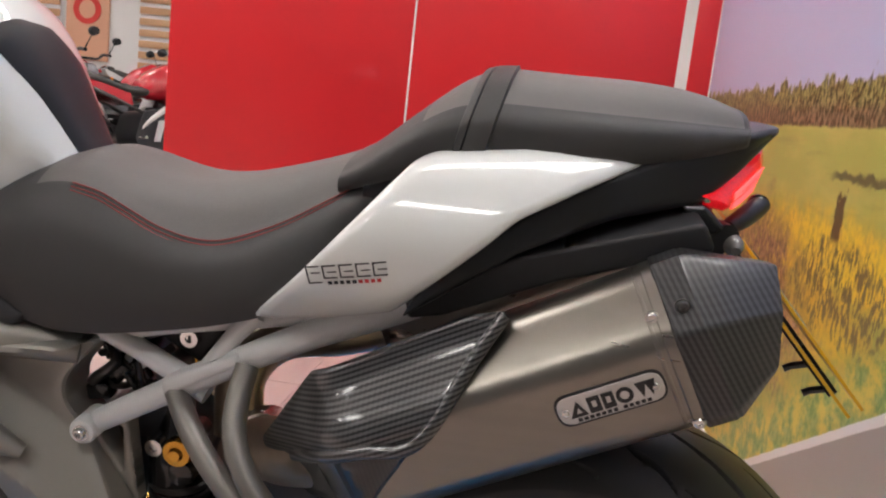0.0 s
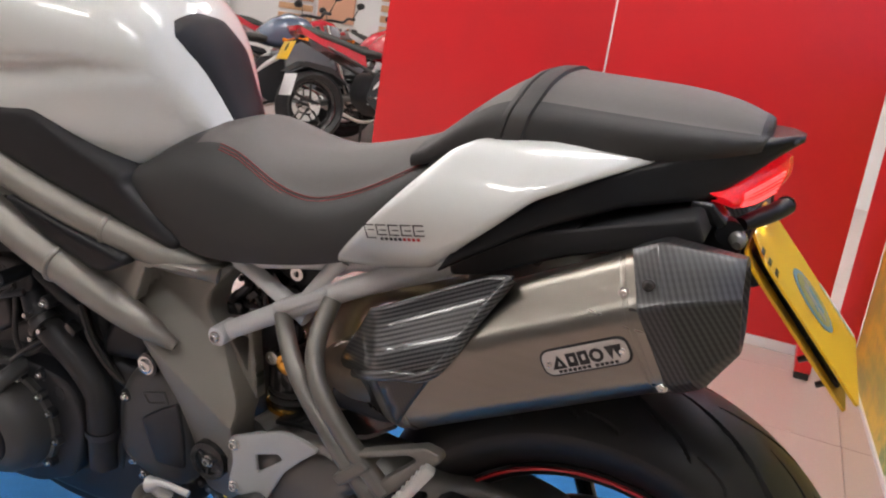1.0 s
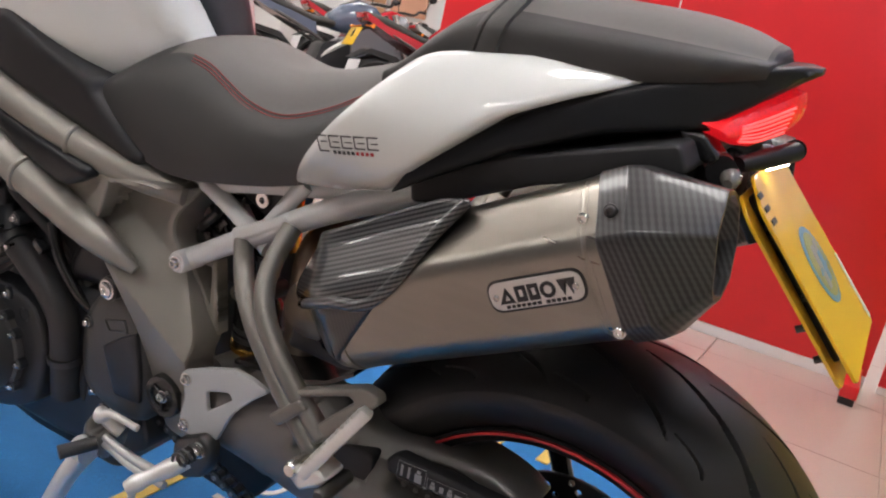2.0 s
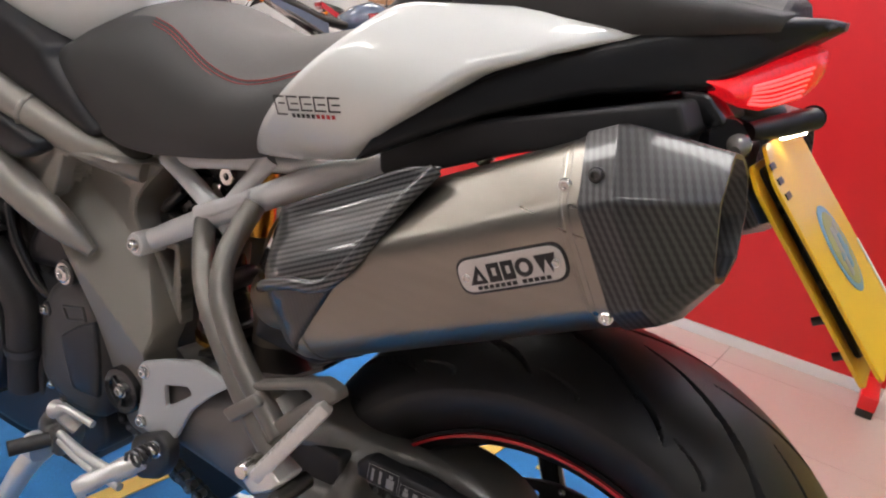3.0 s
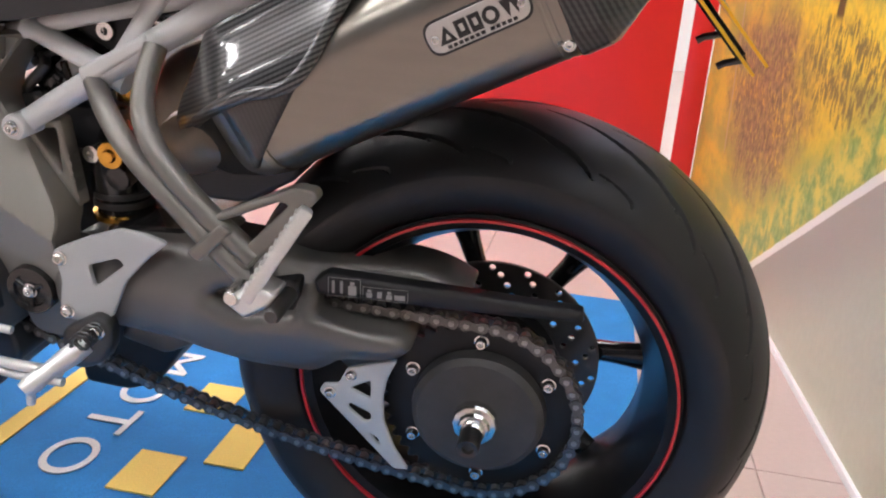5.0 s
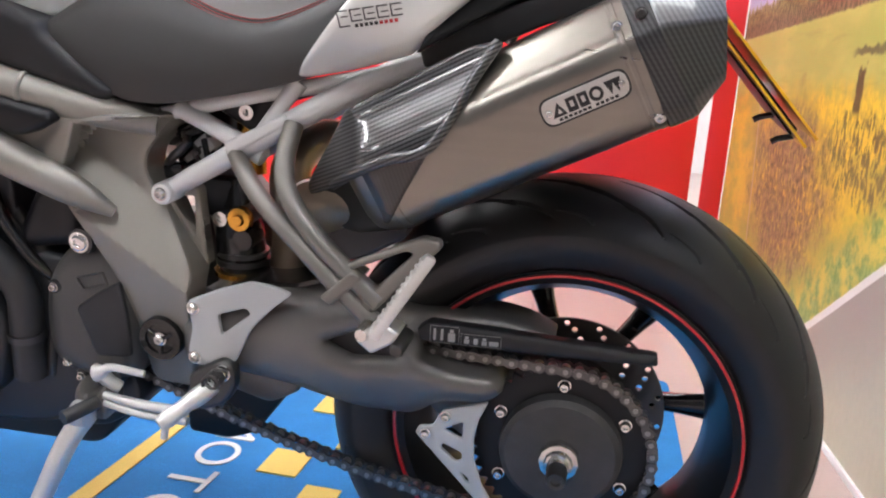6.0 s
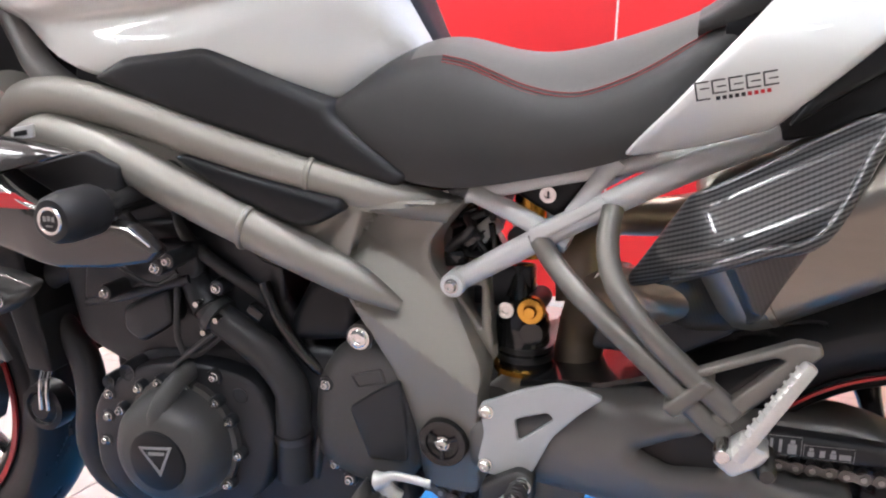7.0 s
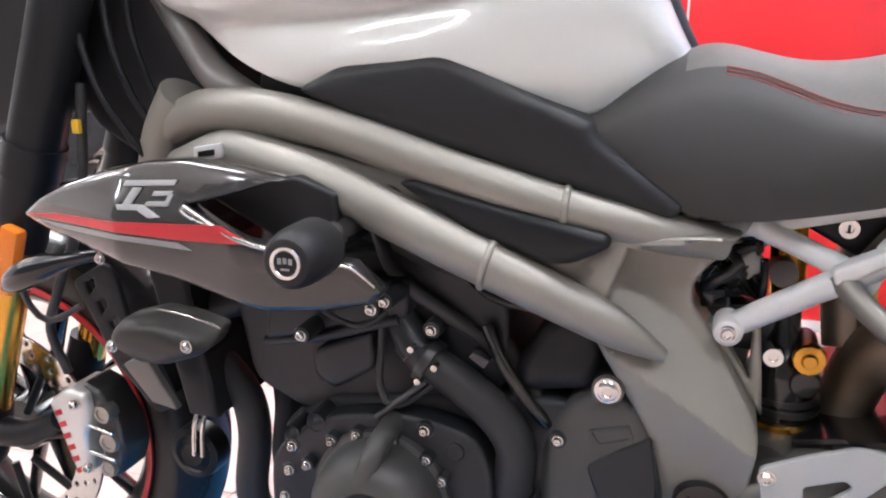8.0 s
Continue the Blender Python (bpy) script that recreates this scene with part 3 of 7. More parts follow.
def tyre_mesh(name, half, r_mid, r_edge, r_bead, bead_half, grooves, material, parent, cx, cz, n=180):
    """A motorcycle tyre with a round crown, sidewalls and cut grooves."""
    prof = []
    m = 190 if n > 400 else 40
    for i in range(m + 1):
        v = -1 + 2 * i / m
        a = v * 1.32
        y = half * math.sin(a) / math.sin(1.32)
        r = r_edge + (r_mid - r_edge) * (math.cos(a) - math.cos(1.32)) / (1 - math.cos(1.32))
        prof.append((r, y, v))
    wall = [(r_edge - (r_edge - r_bead) * u, half * (1 + 0.02 * math.sin(u * 3.1)) - (half - bead_half) * u ** 1.6) for u in (0.2, 0.4, 0.6, 0.8, 0.9, 1.0)]
    prof = [(r, -y, 2) for r, y in reversed(wall)] + prof + [(r, y, 2) for r, y in wall]
    prof += [(r_bead - 0.004, bead_half - 0.01, 2), (r_bead - 0.004, -bead_half + 0.01, 2)]
    loops = []
    pitch = math.tau / 14
    for k in range(n):
        th = k * math.tau / n
        loop = []
        for r, y, v in prof:
            d = 0.0
            if abs(v) < 1:
                sv = abs(v)
                for v0, v1, lag, w, shift in grooves:
                    if v0 < sv < v1:
                        u = (sv - v0) / (v1 - v0)
                        ph = (th * (1 if v < 0 else 1) + shift * pitch + (0.5 * pitch if v > 0 else 0) + lag * u + 0.06 * math.sin(u * 3.1)) % pitch
                        ph = min(ph, pitch - ph)
                        half_w = w * min(1, u / 0.15, (1 - u) / 0.5)
                        d = max(d, 0.0075 * max(0.0, min(1.0, (half_w - ph) / 0.0035)))
            loop.append((cx + (r - d) * math.cos(th), y, cz + (r - d) * math.sin(th)))
        loops.append(loop)
    bm = bmesh.new()
    rings(bm, loops, closed=True, caps=False)
    return part(name, bm, material, parent, sharp=34)


def rim_band(name, r, half, material, parent, cx, cz, label=""):
    prof = [(r, -half), (r + 0.004, -half + 0.002), (r + 0.004, -half + 0.012), (r - 0.008, -half + 0.02), (r - 0.026, -half * 0.3), (r - 0.026, half * 0.3), (r - 0.008, half - 0.02),
            (r + 0.004, half - 0.012), (r + 0.004, half - 0.002), (r, half), (r - 0.012, half - 0.004), (r - 0.036, half * 0.3), (r - 0.036, -half * 0.3), (r - 0.012, -half + 0.004)]
    n = 96
    loops = [[(cx + p[0] * math.cos(k * math.tau / n), p[1], cz + p[0] * math.sin(k * math.tau / n)) for p in prof] for k in range(n)]
    bm = bmesh.new()
    rings(bm, loops, closed=True, caps=False)
    return part(name, bm, material, parent, label, sharp=40)


def ring_band(name, r0, r1, y0, y1, material, parent, cx, cz, label="", n=96):
    prof = [(r0, y0), (r1, y0), (r1, y1), (r0, y1)]
    loops = [[(cx + p[0] * math.cos(k * math.tau / n), p[1], cz + p[0] * math.sin(k * math.tau / n)) for p in prof] for k in range(n)]
    bm = bmesh.new()
    rings(bm, loops, closed=True, caps=False)
    return part(name, bm, material, parent, label, sharp=40)


def drilled_disc(name, r0, r1, y, thick, cx, cz, parent, material, rows, count, label):
    """A flat brake disc ring with through holes."""
    outer = [(cx + r1 * math.cos(a), cz + r1 * math.sin(a)) for a in np.linspace(0, math.tau, 97)[:-1]]
    inner = [(cx + r0 * math.cos(a), cz + r0 * math.sin(a)) for a in np.linspace(0, math.tau, 65)[:-1]]
    holes = [inner]
    for i in range(count):
        for j, rr in enumerate(rows):
            a = math.tau * (i + j / len(rows)) / count
            holes.append([(cx + rr * math.cos(a) + 0.0042 * math.cos(b), cz + rr * math.sin(a) + 0.0042 * math.sin(b)) for b in np.linspace(0, math.tau, 9)[:-1]])
    return shell(name, outer, y, thick, material, parent, label, edge=0.001, drop=0.0005, res=0.02, holes=holes)


def spoke(parent, cx, cz, ang, r0, r1, y0, y1, w0, w1, material):
    """One cast wheel spoke, hollowed towards the rim."""
    d, s = np.array((math.cos(ang), math.sin(ang))), np.array((-math.sin(ang), math.cos(ang)))
    loops = []
    for u in np.linspace(0, 1, 7):
        r = r0 + (r1 - r0) * u
        w = w0 + (w1 - w0) * u ** 2 - 0.006 * math.sin(u * 3.14)
        y = y0 + (y1 - y0) * u
        h = 0.016 - 0.004 * u
        ring = []
        for a in range(10):
            t = a * math.tau / 10
            p = np.array((cx, cz)) + d * r + s * w * math.cos(t)
            ring.append((p[0], y + h * math.sin(t), p[1]))
        loops.append(ring)
    bm = bmesh.new()
    rings(bm, loops)
    return part("spoke", bm, material, parent)


# rear wheel
rim = rim_band("rear_rim", 0.216, 0.083, RIM_BLACK, bike, 0, AX, "gloss black five-spoke wheel rim")
tyre_mesh("tyre", 0.099, 0.318, 0.268, 0.221, 0.08, ((0.1, 0.62, 0.42, 0.024, 0.0), (0.3, 0.8, 0.36, 0.019, 0.42), (0.02, 0.3, 0.3, 0.018, 0.7), (0.66, 0.86, 0.16, 0.012, 0.2)), RUBBER, rim, 0, AX, n=900)
ring_band("pinstripe", 0.2135, 0.2168, -0.0865, -0.082, RED_STRIPE, rim, 0, AX, "thin red pinstripe on the rim edge")
for k in range(7):
    spoke(rim, 0, AX, math.tau * k / 7 + radians(5), 0.055, 0.188, 0.05, 0.03, 0.018, 0.02, BLACK_GLOSS)
turned("wheel_hub", [(0.0, -0.07), (0.05, -0.07), (0.062, -0.05), (0.066, 0.0), (0.06, 0.06), (0.0, 0.07)], BLACK_GLOSS, rim, 0, AX)
drilled_disc("rear_brake_disc", 0.075, 0.1275, 0.004, 0.005, 0, AX, bike, DARK_STEEL, (0.088, 0.1, 0.112, 0.121), 18, "drilled steel rear brake disc")
turned("disc_carrier", [(0.045, -0.0), (0.078, 0.0), (0.078, 0.006), (0.045, 0.008)], BLACK_SATIN, bike, 0, AX)

# sprocket with its teeth
TEETH, PITCH = 43, 0.015875
PR = PITCH / 2 / math.sin(math.pi / TEETH)
outer = []
for k in range(TEETH * 8):
    a = k * math.tau / (TEETH * 8)
    outer.append((PR - 0.001 + 0.0045 * math.cos(a * TEETH), a))
bm = bmesh.new()
shell_into(bm, [(r * math.cos(a), AX + r * math.sin(a)) for r, a in outer], -0.107, 0.007, edge=0.002, drop=0.001, res=0.02,
           holes=[[(0.05 * math.cos(a), AX + 0.05 * math.sin(a)) for a in np.linspace(0, math.tau, 33)[:-1]]])
sprocket = part("sprocket", bm, BLACK_SATIN, bike, "black toothed rear sprocket")
ring_band("sprocket_carrier", 0.05, 0.093, -0.104, -0.08, BLACK_SATIN, sprocket, 0, AX)
for k in range(6):
    a = math.radians(92) + k * math.tau / 6
    bolt(sprocket, 0.086 * math.cos(a), -0.107, AX + 0.086 * math.sin(a), 0.0065, 0.01, CHROME, "sprocket_bolt")
turned("hub_cap", [(0.0, -0.128), (0.03, -0.129), (0.066, -0.126), (0.073, -0.121), (0.075, -0.112), (0.075, -0.1), (0.0, -0.1)], HUB_GREY, bike, 0, AX, label="matt charcoal round cap over the hub", n=64)
turned("axle_nut", [(0.0, -0.158), (0.012, -0.158), (0.0135, -0.155), (0.0135, -0.147), (0.016, -0.146), (0.018, -0.142), (0.0235, -0.141), (0.025, -0.138), (0.025, -0.128), (0.031, -0.127), (0.031, -0.124), (0, -0.124)], STEEL, bike, 0, AX, n=12, label="bright steel axle nut", sharp=20)
turned("axle_end", [(0.0, -0.176), (0.006, -0.176), (0.0065, -0.181), (0.0105, -0.182), (0.012, -0.178), (0.012, -0.155), (0.0, -0.155)], DARK_STEEL, bike, 0, AX, n=24)

# chain: two link shapes along both runs and round the sprocket
FSX, FSZ, FSR = -0.56, 0.392, PITCH / 2 / math.sin(math.pi / 18)


def link_mesh(outer_link):
    bm = bmesh.new()
    w = 0.0085 if outer_link else 0.0062
    for s in (-1, 1):
        pts = []
        for k in range(20):
            a = k * math.tau / 20
            cx = PITCH / 2 * (1 if math.cos(a) > 0 else -1)
            pts.append((cx + 0.0074 * math.cos(a), 0.0074 * math.sin(a)) if abs(math.cos(a)) > 0.2 else (cx * 0.25, 0.0042 * (1 if math.sin(a) > 0 else -1)))
        lo = [bm.verts.new((x, s * w - 0.0009, z)) for x, z in pts]
        hi = [bm.verts.new((x, s * w + 0.0009, z)) for x, z in pts]
        bm.faces.new(lo)
        bm.faces.new(hi)
        for i in range(20):
            bm.faces.new((lo[i], lo[(i + 1) % 20], hi[(i + 1) % 20], hi[i]))
    for s in (-1, 1):
        r = 0.0032 if outer_link else 0.0055
        h = 0.0112 if outer_link else 0.006
        turned_into(bm, [(0, -h), (r, -h), (r, h), (0, h)], s * PITCH / 2, 0, 10)
    bmesh.ops.recalc_face_normals(bm, faces=bm.faces)
    me = bpy.data.meshes.new("chain_link")
    bm.to_mesh(me)
    bm.free()
    me.materials.append(CHAIN if outer_link else DARK_STEEL)
    me.materials.append(CHAIN_PIN)
    for p in me.polygons:
        p.material_index = int(p.index >= 44)
    return me


LINKS = (link_mesh(True), link_mesh(False))
CHAIN_Y = -0.111
d = math.hypot(FSX, FSZ - AX)
base = math.atan2(FSZ - AX, FSX)
lean_a = math.acos((PR - FSR) / d)
up_a, lo_a = base - lean_a, base + lean_a
way = []
pt = lambda cx, cz, r, a: np.array((cx + r * math.cos(a), cz + r * math.sin(a)))
start = pt(FSX, FSZ, FSR, up_a)
endp = pt(0, AX, PR, up_a)
way += [start + (endp - start) * u for u in np.linspace(0, 1, 60)]
a0, a1 = up_a, lo_a - math.tau
way += [pt(0, AX, PR, a) for a in np.linspace(a0, a1, 90)[1:]]
s2, e2 = pt(0, AX, PR, lo_a), pt(FSX, FSZ, FSR, lo_a)
for u in np.linspace(0, 1, 60)[1:]:
    p = s2 + (e2 - s2) * u
    way.append(p + np.array((0, -0.022 * 4 * u * (1 - u))))
seg = np.array(way)
cum = np.r_[0, np.cumsum(np.linalg.norm(np.diff(seg, axis=0), axis=1))]
count = int(cum[-1] / PITCH)
chain = tagged(reuse("chain", LINKS[0], bike, Matrix(), "oily steel drive chain"), "oily steel drive chain")
for i in range(count):
    p = [np.array([np.interp(PITCH * (i + u), cum, seg[:, k]) for k in (0, 1)]) for u in (0, 1)]
    c, v = (p[0] + p[1]) / 2, p[1] - p[0]
    m = Matrix.Translation((c[0], CHAIN_Y, c[1])) @ Matrix.Rotation(-math.atan2(v[1], v[0]), 4, "Y")
    if i == 0:
        chain.matrix_local = m
        inv = m.inverted()
    else:
        reuse("chain_link", LINKS[i % 2], chain, inv @ m)

# single-sided swingarm: a long hollow casting with a window
arm_out = rounded([(-0.47, 0.44), (-0.43, 0.468), (-0.36, 0.488), (-0.29, 0.494), (-0.23, 0.488), (-0.18, 0.474), (-0.13, 0.471), (-0.085, 0.47), (-0.05, 0.463), (-0.018, 0.449), (-0.03, 0.446), (-0.06, 0.447), (-0.12, 0.453), (-0.168, 0.455), (-0.178, 0.43),
                   (-0.13, 0.416), (-0.085, 0.415), (-0.07, 0.4), (-0.09, 0.378), (-0.15, 0.371), (-0.18, 0.343), (-0.25, 0.345), (-0.33, 0.37), (-0.4, 0.378), (-0.47, 0.385)], 0.014)
arm_win = rounded([(-0.288, 0.437), (-0.252, 0.452), (-0.2, 0.456), (-0.197, 0.428), (-0.254, 0.422)], 0.006)


def arm_y(x, z):
    u = (z - 0.425) / 0.075
    into = min(1.0, max(0.0, (x + 0.27) / 0.16)) * min(1.0, max(0.0, (z - 0.425) / 0.03))
    return -0.166 + 0.03 * u * u * (1 if u > 0 else 0.7) + 0.04 * max(0, -0.43 - x) + 0.05 * into * into * (3 - 2 * into) + 0.06 * max(0, x + 0.3)


shell("swingarm", arm_out, arm_y, 0.06, SWING, bike, "dark grey cast single-sided swingarm", edge=0.018, drop=0.014, res=0.009, holes=[arm_win], sharp=60)
# Black sheet just behind the window opening stands in for the shade inside.
shell("window_shade_sheet", rounded([(-0.295, 0.437), (-0.252, 0.46), (-0.194, 0.463), (-0.19, 0.422), (-0.254, 0.415)], 0.006), -0.145, 0.02, BLACK_PLASTIC, bike, "black sheet standing in for the shaded swingarm hollow", res=0.02)
turned("hub_carrier", [(0.0, -0.1), (0.06, -0.1), (0.075, -0.09), (0.08, -0.05), (0.06, -0.03), (0.0, -0.03)], SWING, bike, 0, AX)
shell("swingarm_tail", rounded([(-0.2, 0.36), (-0.1, 0.4), (0.03, 0.39), (0.07, 0.33), (0.04, 0.26), (-0.06, 0.25), (-0.15, 0.31)], 0.03), -0.085, 0.05, SWING, bike, edge=0.015, drop=0.012, res=0.015)
# Black sheet fills the notch behind the chain, in place of its dark depth.
shell("chain_recess_sheet", rounded([(-0.21, 0.47), (-0.12, 0.46), (-0.05, 0.45), (-0.06, 0.42), (-0.2, 0.41)], 0.01), -0.088, 0.01, BLACK_PLASTIC, bike, res=0.03)
# far brace of the swingarm in front of the tyre
tube("swingarm_brace", [(-0.44, -0.12, 0.44), (-0.4, -0.02, 0.46), (-0.4, 0.06, 0.46), (-0.44, 0.13, 0.43)], 0.035, SWING, bike)

# black chain guard with its warning label
gy = lambda x, z: -0.14 + 0.1 * max(0, x + 0.16)
guard = shell("chain_guard", rounded([(-0.18, 0.462), (-0.165, 0.4735), (-0.08, 0.468), (0.098, 0.456), (0.1, 0.443), (0.03, 0.4425), (-0.06, 0.444), (-0.13, 0.4475), (-0.176, 0.4475)], 0.004), gy, 0.018, BLACK_PLASTIC, bike, "black plastic upper chain guard", edge=0.006, drop=0.005, res=0.012)
bm = bmesh.new()
for u0, v0, u1, v1 in ((-0.163, 0.4492, -0.1625, 0.4705), (-0.1295, 0.4475, -0.129, 0.4685), (-0.163, 0.4702, -0.129, 0.4708), (-0.163, 0.449, -0.129, 0.4496), (-0.127, 0.449, -0.1265, 0.4645),
                       (-0.0805, 0.4475, -0.08, 0.461), (-0.127, 0.4627, -0.08, 0.4632), (-0.127, 0.4485, -0.08, 0.449),
                       (-0.159, 0.4525, -0.156, 0.467), (-0.1505, 0.4525, -0.1475, 0.467), (-0.142, 0.4515, -0.1335, 0.4625), (-0.14, 0.463, -0.1355, 0.467),
                       (-0.123, 0.451, -0.117, 0.4565), (-0.122, 0.457, -0.118, 0.4605), (-0.112, 0.451, -0.107, 0.4585), (-0.1025, 0.4505, -0.0965, 0.456), (-0.1015, 0.4565, -0.0975, 0.46), (-0.094, 0.4505, -0.083, 0.4565)):
    bar_strip_into(bm, [(u0, v0, u1, v1)], lambda u, v: (u, gy(u, v) - 0.0004, v))
part("warning_label", bm, GREY_PRINT, guard, "small pale pictogram warning label", smooth=False)

# pale alloy lower guard
toe = rounded([(-0.144, 0.358), (-0.089, 0.377), (-0.1, 0.35), (-0.104, 0.325), (-0.102, 0.295), (-0.09, 0.262), (-0.072, 0.234), (-0.089, 0.232), (-0.124, 0.268), (-0.177, 0.322), (-0.172, 0.332), (-0.155, 0.335)], 0.004)
toe_guard = shell("chain_toe_guard", toe, -0.131, 0.004, ALU, bike, "pale alloy plate guarding the lower chain", edge=0.0015, drop=0.001,
                  holes=[rounded([(-0.142, 0.332), (-0.118, 0.346), (-0.118, 0.322)], 0.004), rounded([(-0.142, 0.313), (-0.117, 0.303), (-0.117, 0.293), (-0.124, 0.29), (-0.144, 0.306)], 0.004), rounded([(-0.119, 0.277), (-0.108, 0.27), (-0.105, 0.262), (-0.11, 0.264)], 0.003)], res=0.008)
for x, z in ((-0.14, 0.35), (-0.164, 0.323)):
    bolt(toe_guard, x, -0.131, z, 0.0055, 0.006, STEEL)
bolt(bike, -0.146, -0.118, 0.413, 0.006, 0.006, STEEL)

# frame: two tubes a side into a cast pivot plate
for side in (1, -1):
    s = side
    up = tube("upper_frame_tube", [(-1.12, -0.1 * s, 0.745, 0.024), (-1.06, -0.125 * s, 0.772, 0.024), (-1.0, -0.15 * s, 0.781, 0.0235), (-0.95, -0.165 * s, 0.781, 0.023), (-0.86, -0.175 * s, 0.766, 0.022), (-0.75, -0.178 * s, 0.735, 0.021), (-0.64, -0.172 * s, 0.706, 0.02), (-0.56, -0.158 * s, 0.688, 0.019), (-0.5, -0.135 * s, 0.676, 0.016)], 0.022, FRAME_GREY, bike, "satin grey frame tube", n=20)
    lo = tube("lower_frame_tube", [(-1.08, -0.13 * s, 0.71, 0.024), (-1.0, -0.16 * s, 0.738, 0.024), (-0.93, -0.18 * s, 0.732, 0.024), (-0.86, -0.193 * s, 0.714, 0.0235), (-0.77, -0.197 * s, 0.678, 0.023), (-0.71, -0.195 * s, 0.653, 0.0225), (-0.63, -0.187 * s, 0.618, 0.0215), (-0.585, -0.178 * s, 0.595, 0.018), (-0.545, -0.166 * s, 0.571, 0.007)], 0.022, FRAME_GREY, bike, "satin grey frame tube", n=20)
    if side == 1:
        # weld beads round the tubes
        for c, t, r, owner in (((-0.709, -0.195, 0.6525), (0.075, 0.005, -0.035), 0.0222, lo), ((-0.641, -0.172, 0.7062), (0.11, 0.006, -0.03), 0.0198, up)):
            t = Vector(t).normalized()
            e1 = Vector((0, -1, 0)) - t * t.dot(Vector((0, -1, 0)))
            e1.normalize()
            e2 = t.cross(e1)
            tube("weld_bead", [tuple(Vector(c) + (e1 * math.cos(a) + e2 * math.sin(a)) * r + t * 0.004 * math.sin(a)) + (0.0038,) for a in np.linspace(-2.0, 2.0, 14)], 0.003, FRAME_GREY, owner, n=8, step=0.004)

cast_out = rounded([(-0.655, 0.64), (-0.6, 0.682), (-0.51, 0.69), (-0.478, 0.688), (-0.508, 0.655), (-0.524, 0.634), (-0.524, 0.61), (-0.505, 0.588), (-0.452, 0.502), (-0.458, 0.44), (-0.462, 0.336), (-0.534, 0.33), (-0.543, 0.43), (-0.556, 0.485), (-0.6, 0.562), (-0.625, 0.61)], 0.018)


def cast_y(x, z):
    d = z - (0.534 - 0.62 * (x + 0.54))
    y = -0.17 + (min(0.04, 0.6 * d) if d > 0 else -0.26 * d)
    # the arm between the two tubes stands proud of the plate, with a crisp edge
    left = (x + 0.614) * 0.825 - (z - 0.634) * 0.566
    top = 0.669 + 0.18 * (x + 0.59) - z
    inside = min(1.0, max(0.0, min(left, top) / 0.006 + 0.5))
    return y * inside - 0.178 * (1 - inside)


cast = shell("pivot_casting", cast_out, cast_y, 0.05, FRAME_GREY, bike, "satin grey cast frame plate", edge=0.006, drop=0.005, res=0.0055, sharp=24)
shell("pivot_casting_rib", rounded([(-0.51, 0.592), (-0.46, 0.6), (-0.45, 0.5), (-0.463, 0.52)], 0.006), -0.122, 0.02, FRAME_GREY, cast, holes=[rounded([(-0.497, 0.585), (-0.466, 0.589), (-0.466, 0.538)], 0.004)], res=0.006)
shell("far_casting", cast_out, cast_y, 0.05, FRAME_GREY, bike, "satin grey cast frame plate", edge=0.008, drop=0.006, res=0.02, side=-1)
pivot = turned("pivot_cap", [(0.0, -0.156), (0.006, -0.157), (0.007, -0.161), (0.0, -0.161), (0.0, -0.158), (0.018, -0.158), (0.0195, -0.161), (0.027, -0.161), (0.0285, -0.158), (0.0285, -0.13), (0, -0.13)], BLACK_GLOSS, bike, -0.498, 0.412, n=40, label="gloss black ribbed pivot cap with a bright bolt")
for k in range(3):
    a = k * math.tau / 3 + 0.5
    tube("cap_rib", [(-0.498 + r * math.cos(a), -0.159, 0.412 + r * math.sin(a)) for r in (0.006, 0.019)], 0.0028, BLACK_GLOSS, pivot, n=8)
bolt(pivot, -0.498, -0.159, 0.412, 0.0068, 0.006, STEEL, "cap_stud")
bolt(bike, -0.594, -0.166, 0.528, 0.0105, 0.006, CHROME, "frame_bolt", label="bright flanged frame bolt")
turned("bolt_boss", [(0.0155, -0.12), (0.016, -0.165), (0, -0.165)], DARK_STEEL, bike, -0.594, 0.528, n=24)

# black insert between the frame tubes
shell("frame_infill", rounded([(-0.8, 0.724), (-0.782, 0.728), (-0.693, 0.708), (-0.6, 0.689), (-0.596, 0.678), (-0.628, 0.66), (-0.65, 0.657), (-0.728, 0.682)], 0.008), -0.199, 0.03, BLACK_SATIN, bike, "black plastic infill between the frame tubes", edge=0.009, drop=0.007, res=0.008)
shell("frame_web", rounded([(-0.95, 0.76), (-0.8, 0.73), (-0.62, 0.69), (-0.58, 0.68), (-0.6, 0.62), (-0.66, 0.64), (-0.78, 0.69), (-0.9, 0.735)], 0.008), -0.178, 0.02, FRAME_GREY, bike, res=0.02)

# silver subframe
sub = tube("subframe_tube", [(-0.492, -0.137, 0.594, 0.0105), (-0.46, -0.138, 0.615, 0.012), (-0.34, -0.142, 0.688, 0.013), (-0.27, -0.148, 0.728, 0.0135), (-0.19, -0.155, 0.768, 0.0135), (-0.15, -0.155, 0.789, 0.013)], 0.013, SILVER, bike, "silver painted subframe tube", n=18)
tube("subframe_rail", [(-0.515, -0.118, 0.682, 0.008), (-0.48, -0.122, 0.69, 0.009), (-0.4, -0.128, 0.712, 0.009), (-0.3, -0.132, 0.735, 0.009), (-0.2, -0.135, 0.76, 0.009)], 0.009, SILVER, sub, flat=0.8)
tube("subframe_brace", [(-0.478, -0.126, 0.695, 0.011), (-0.43, -0.13, 0.675, 0.0105), (-0.37, -0.134, 0.648, 0.012)], 0.011, SILVER, sub)
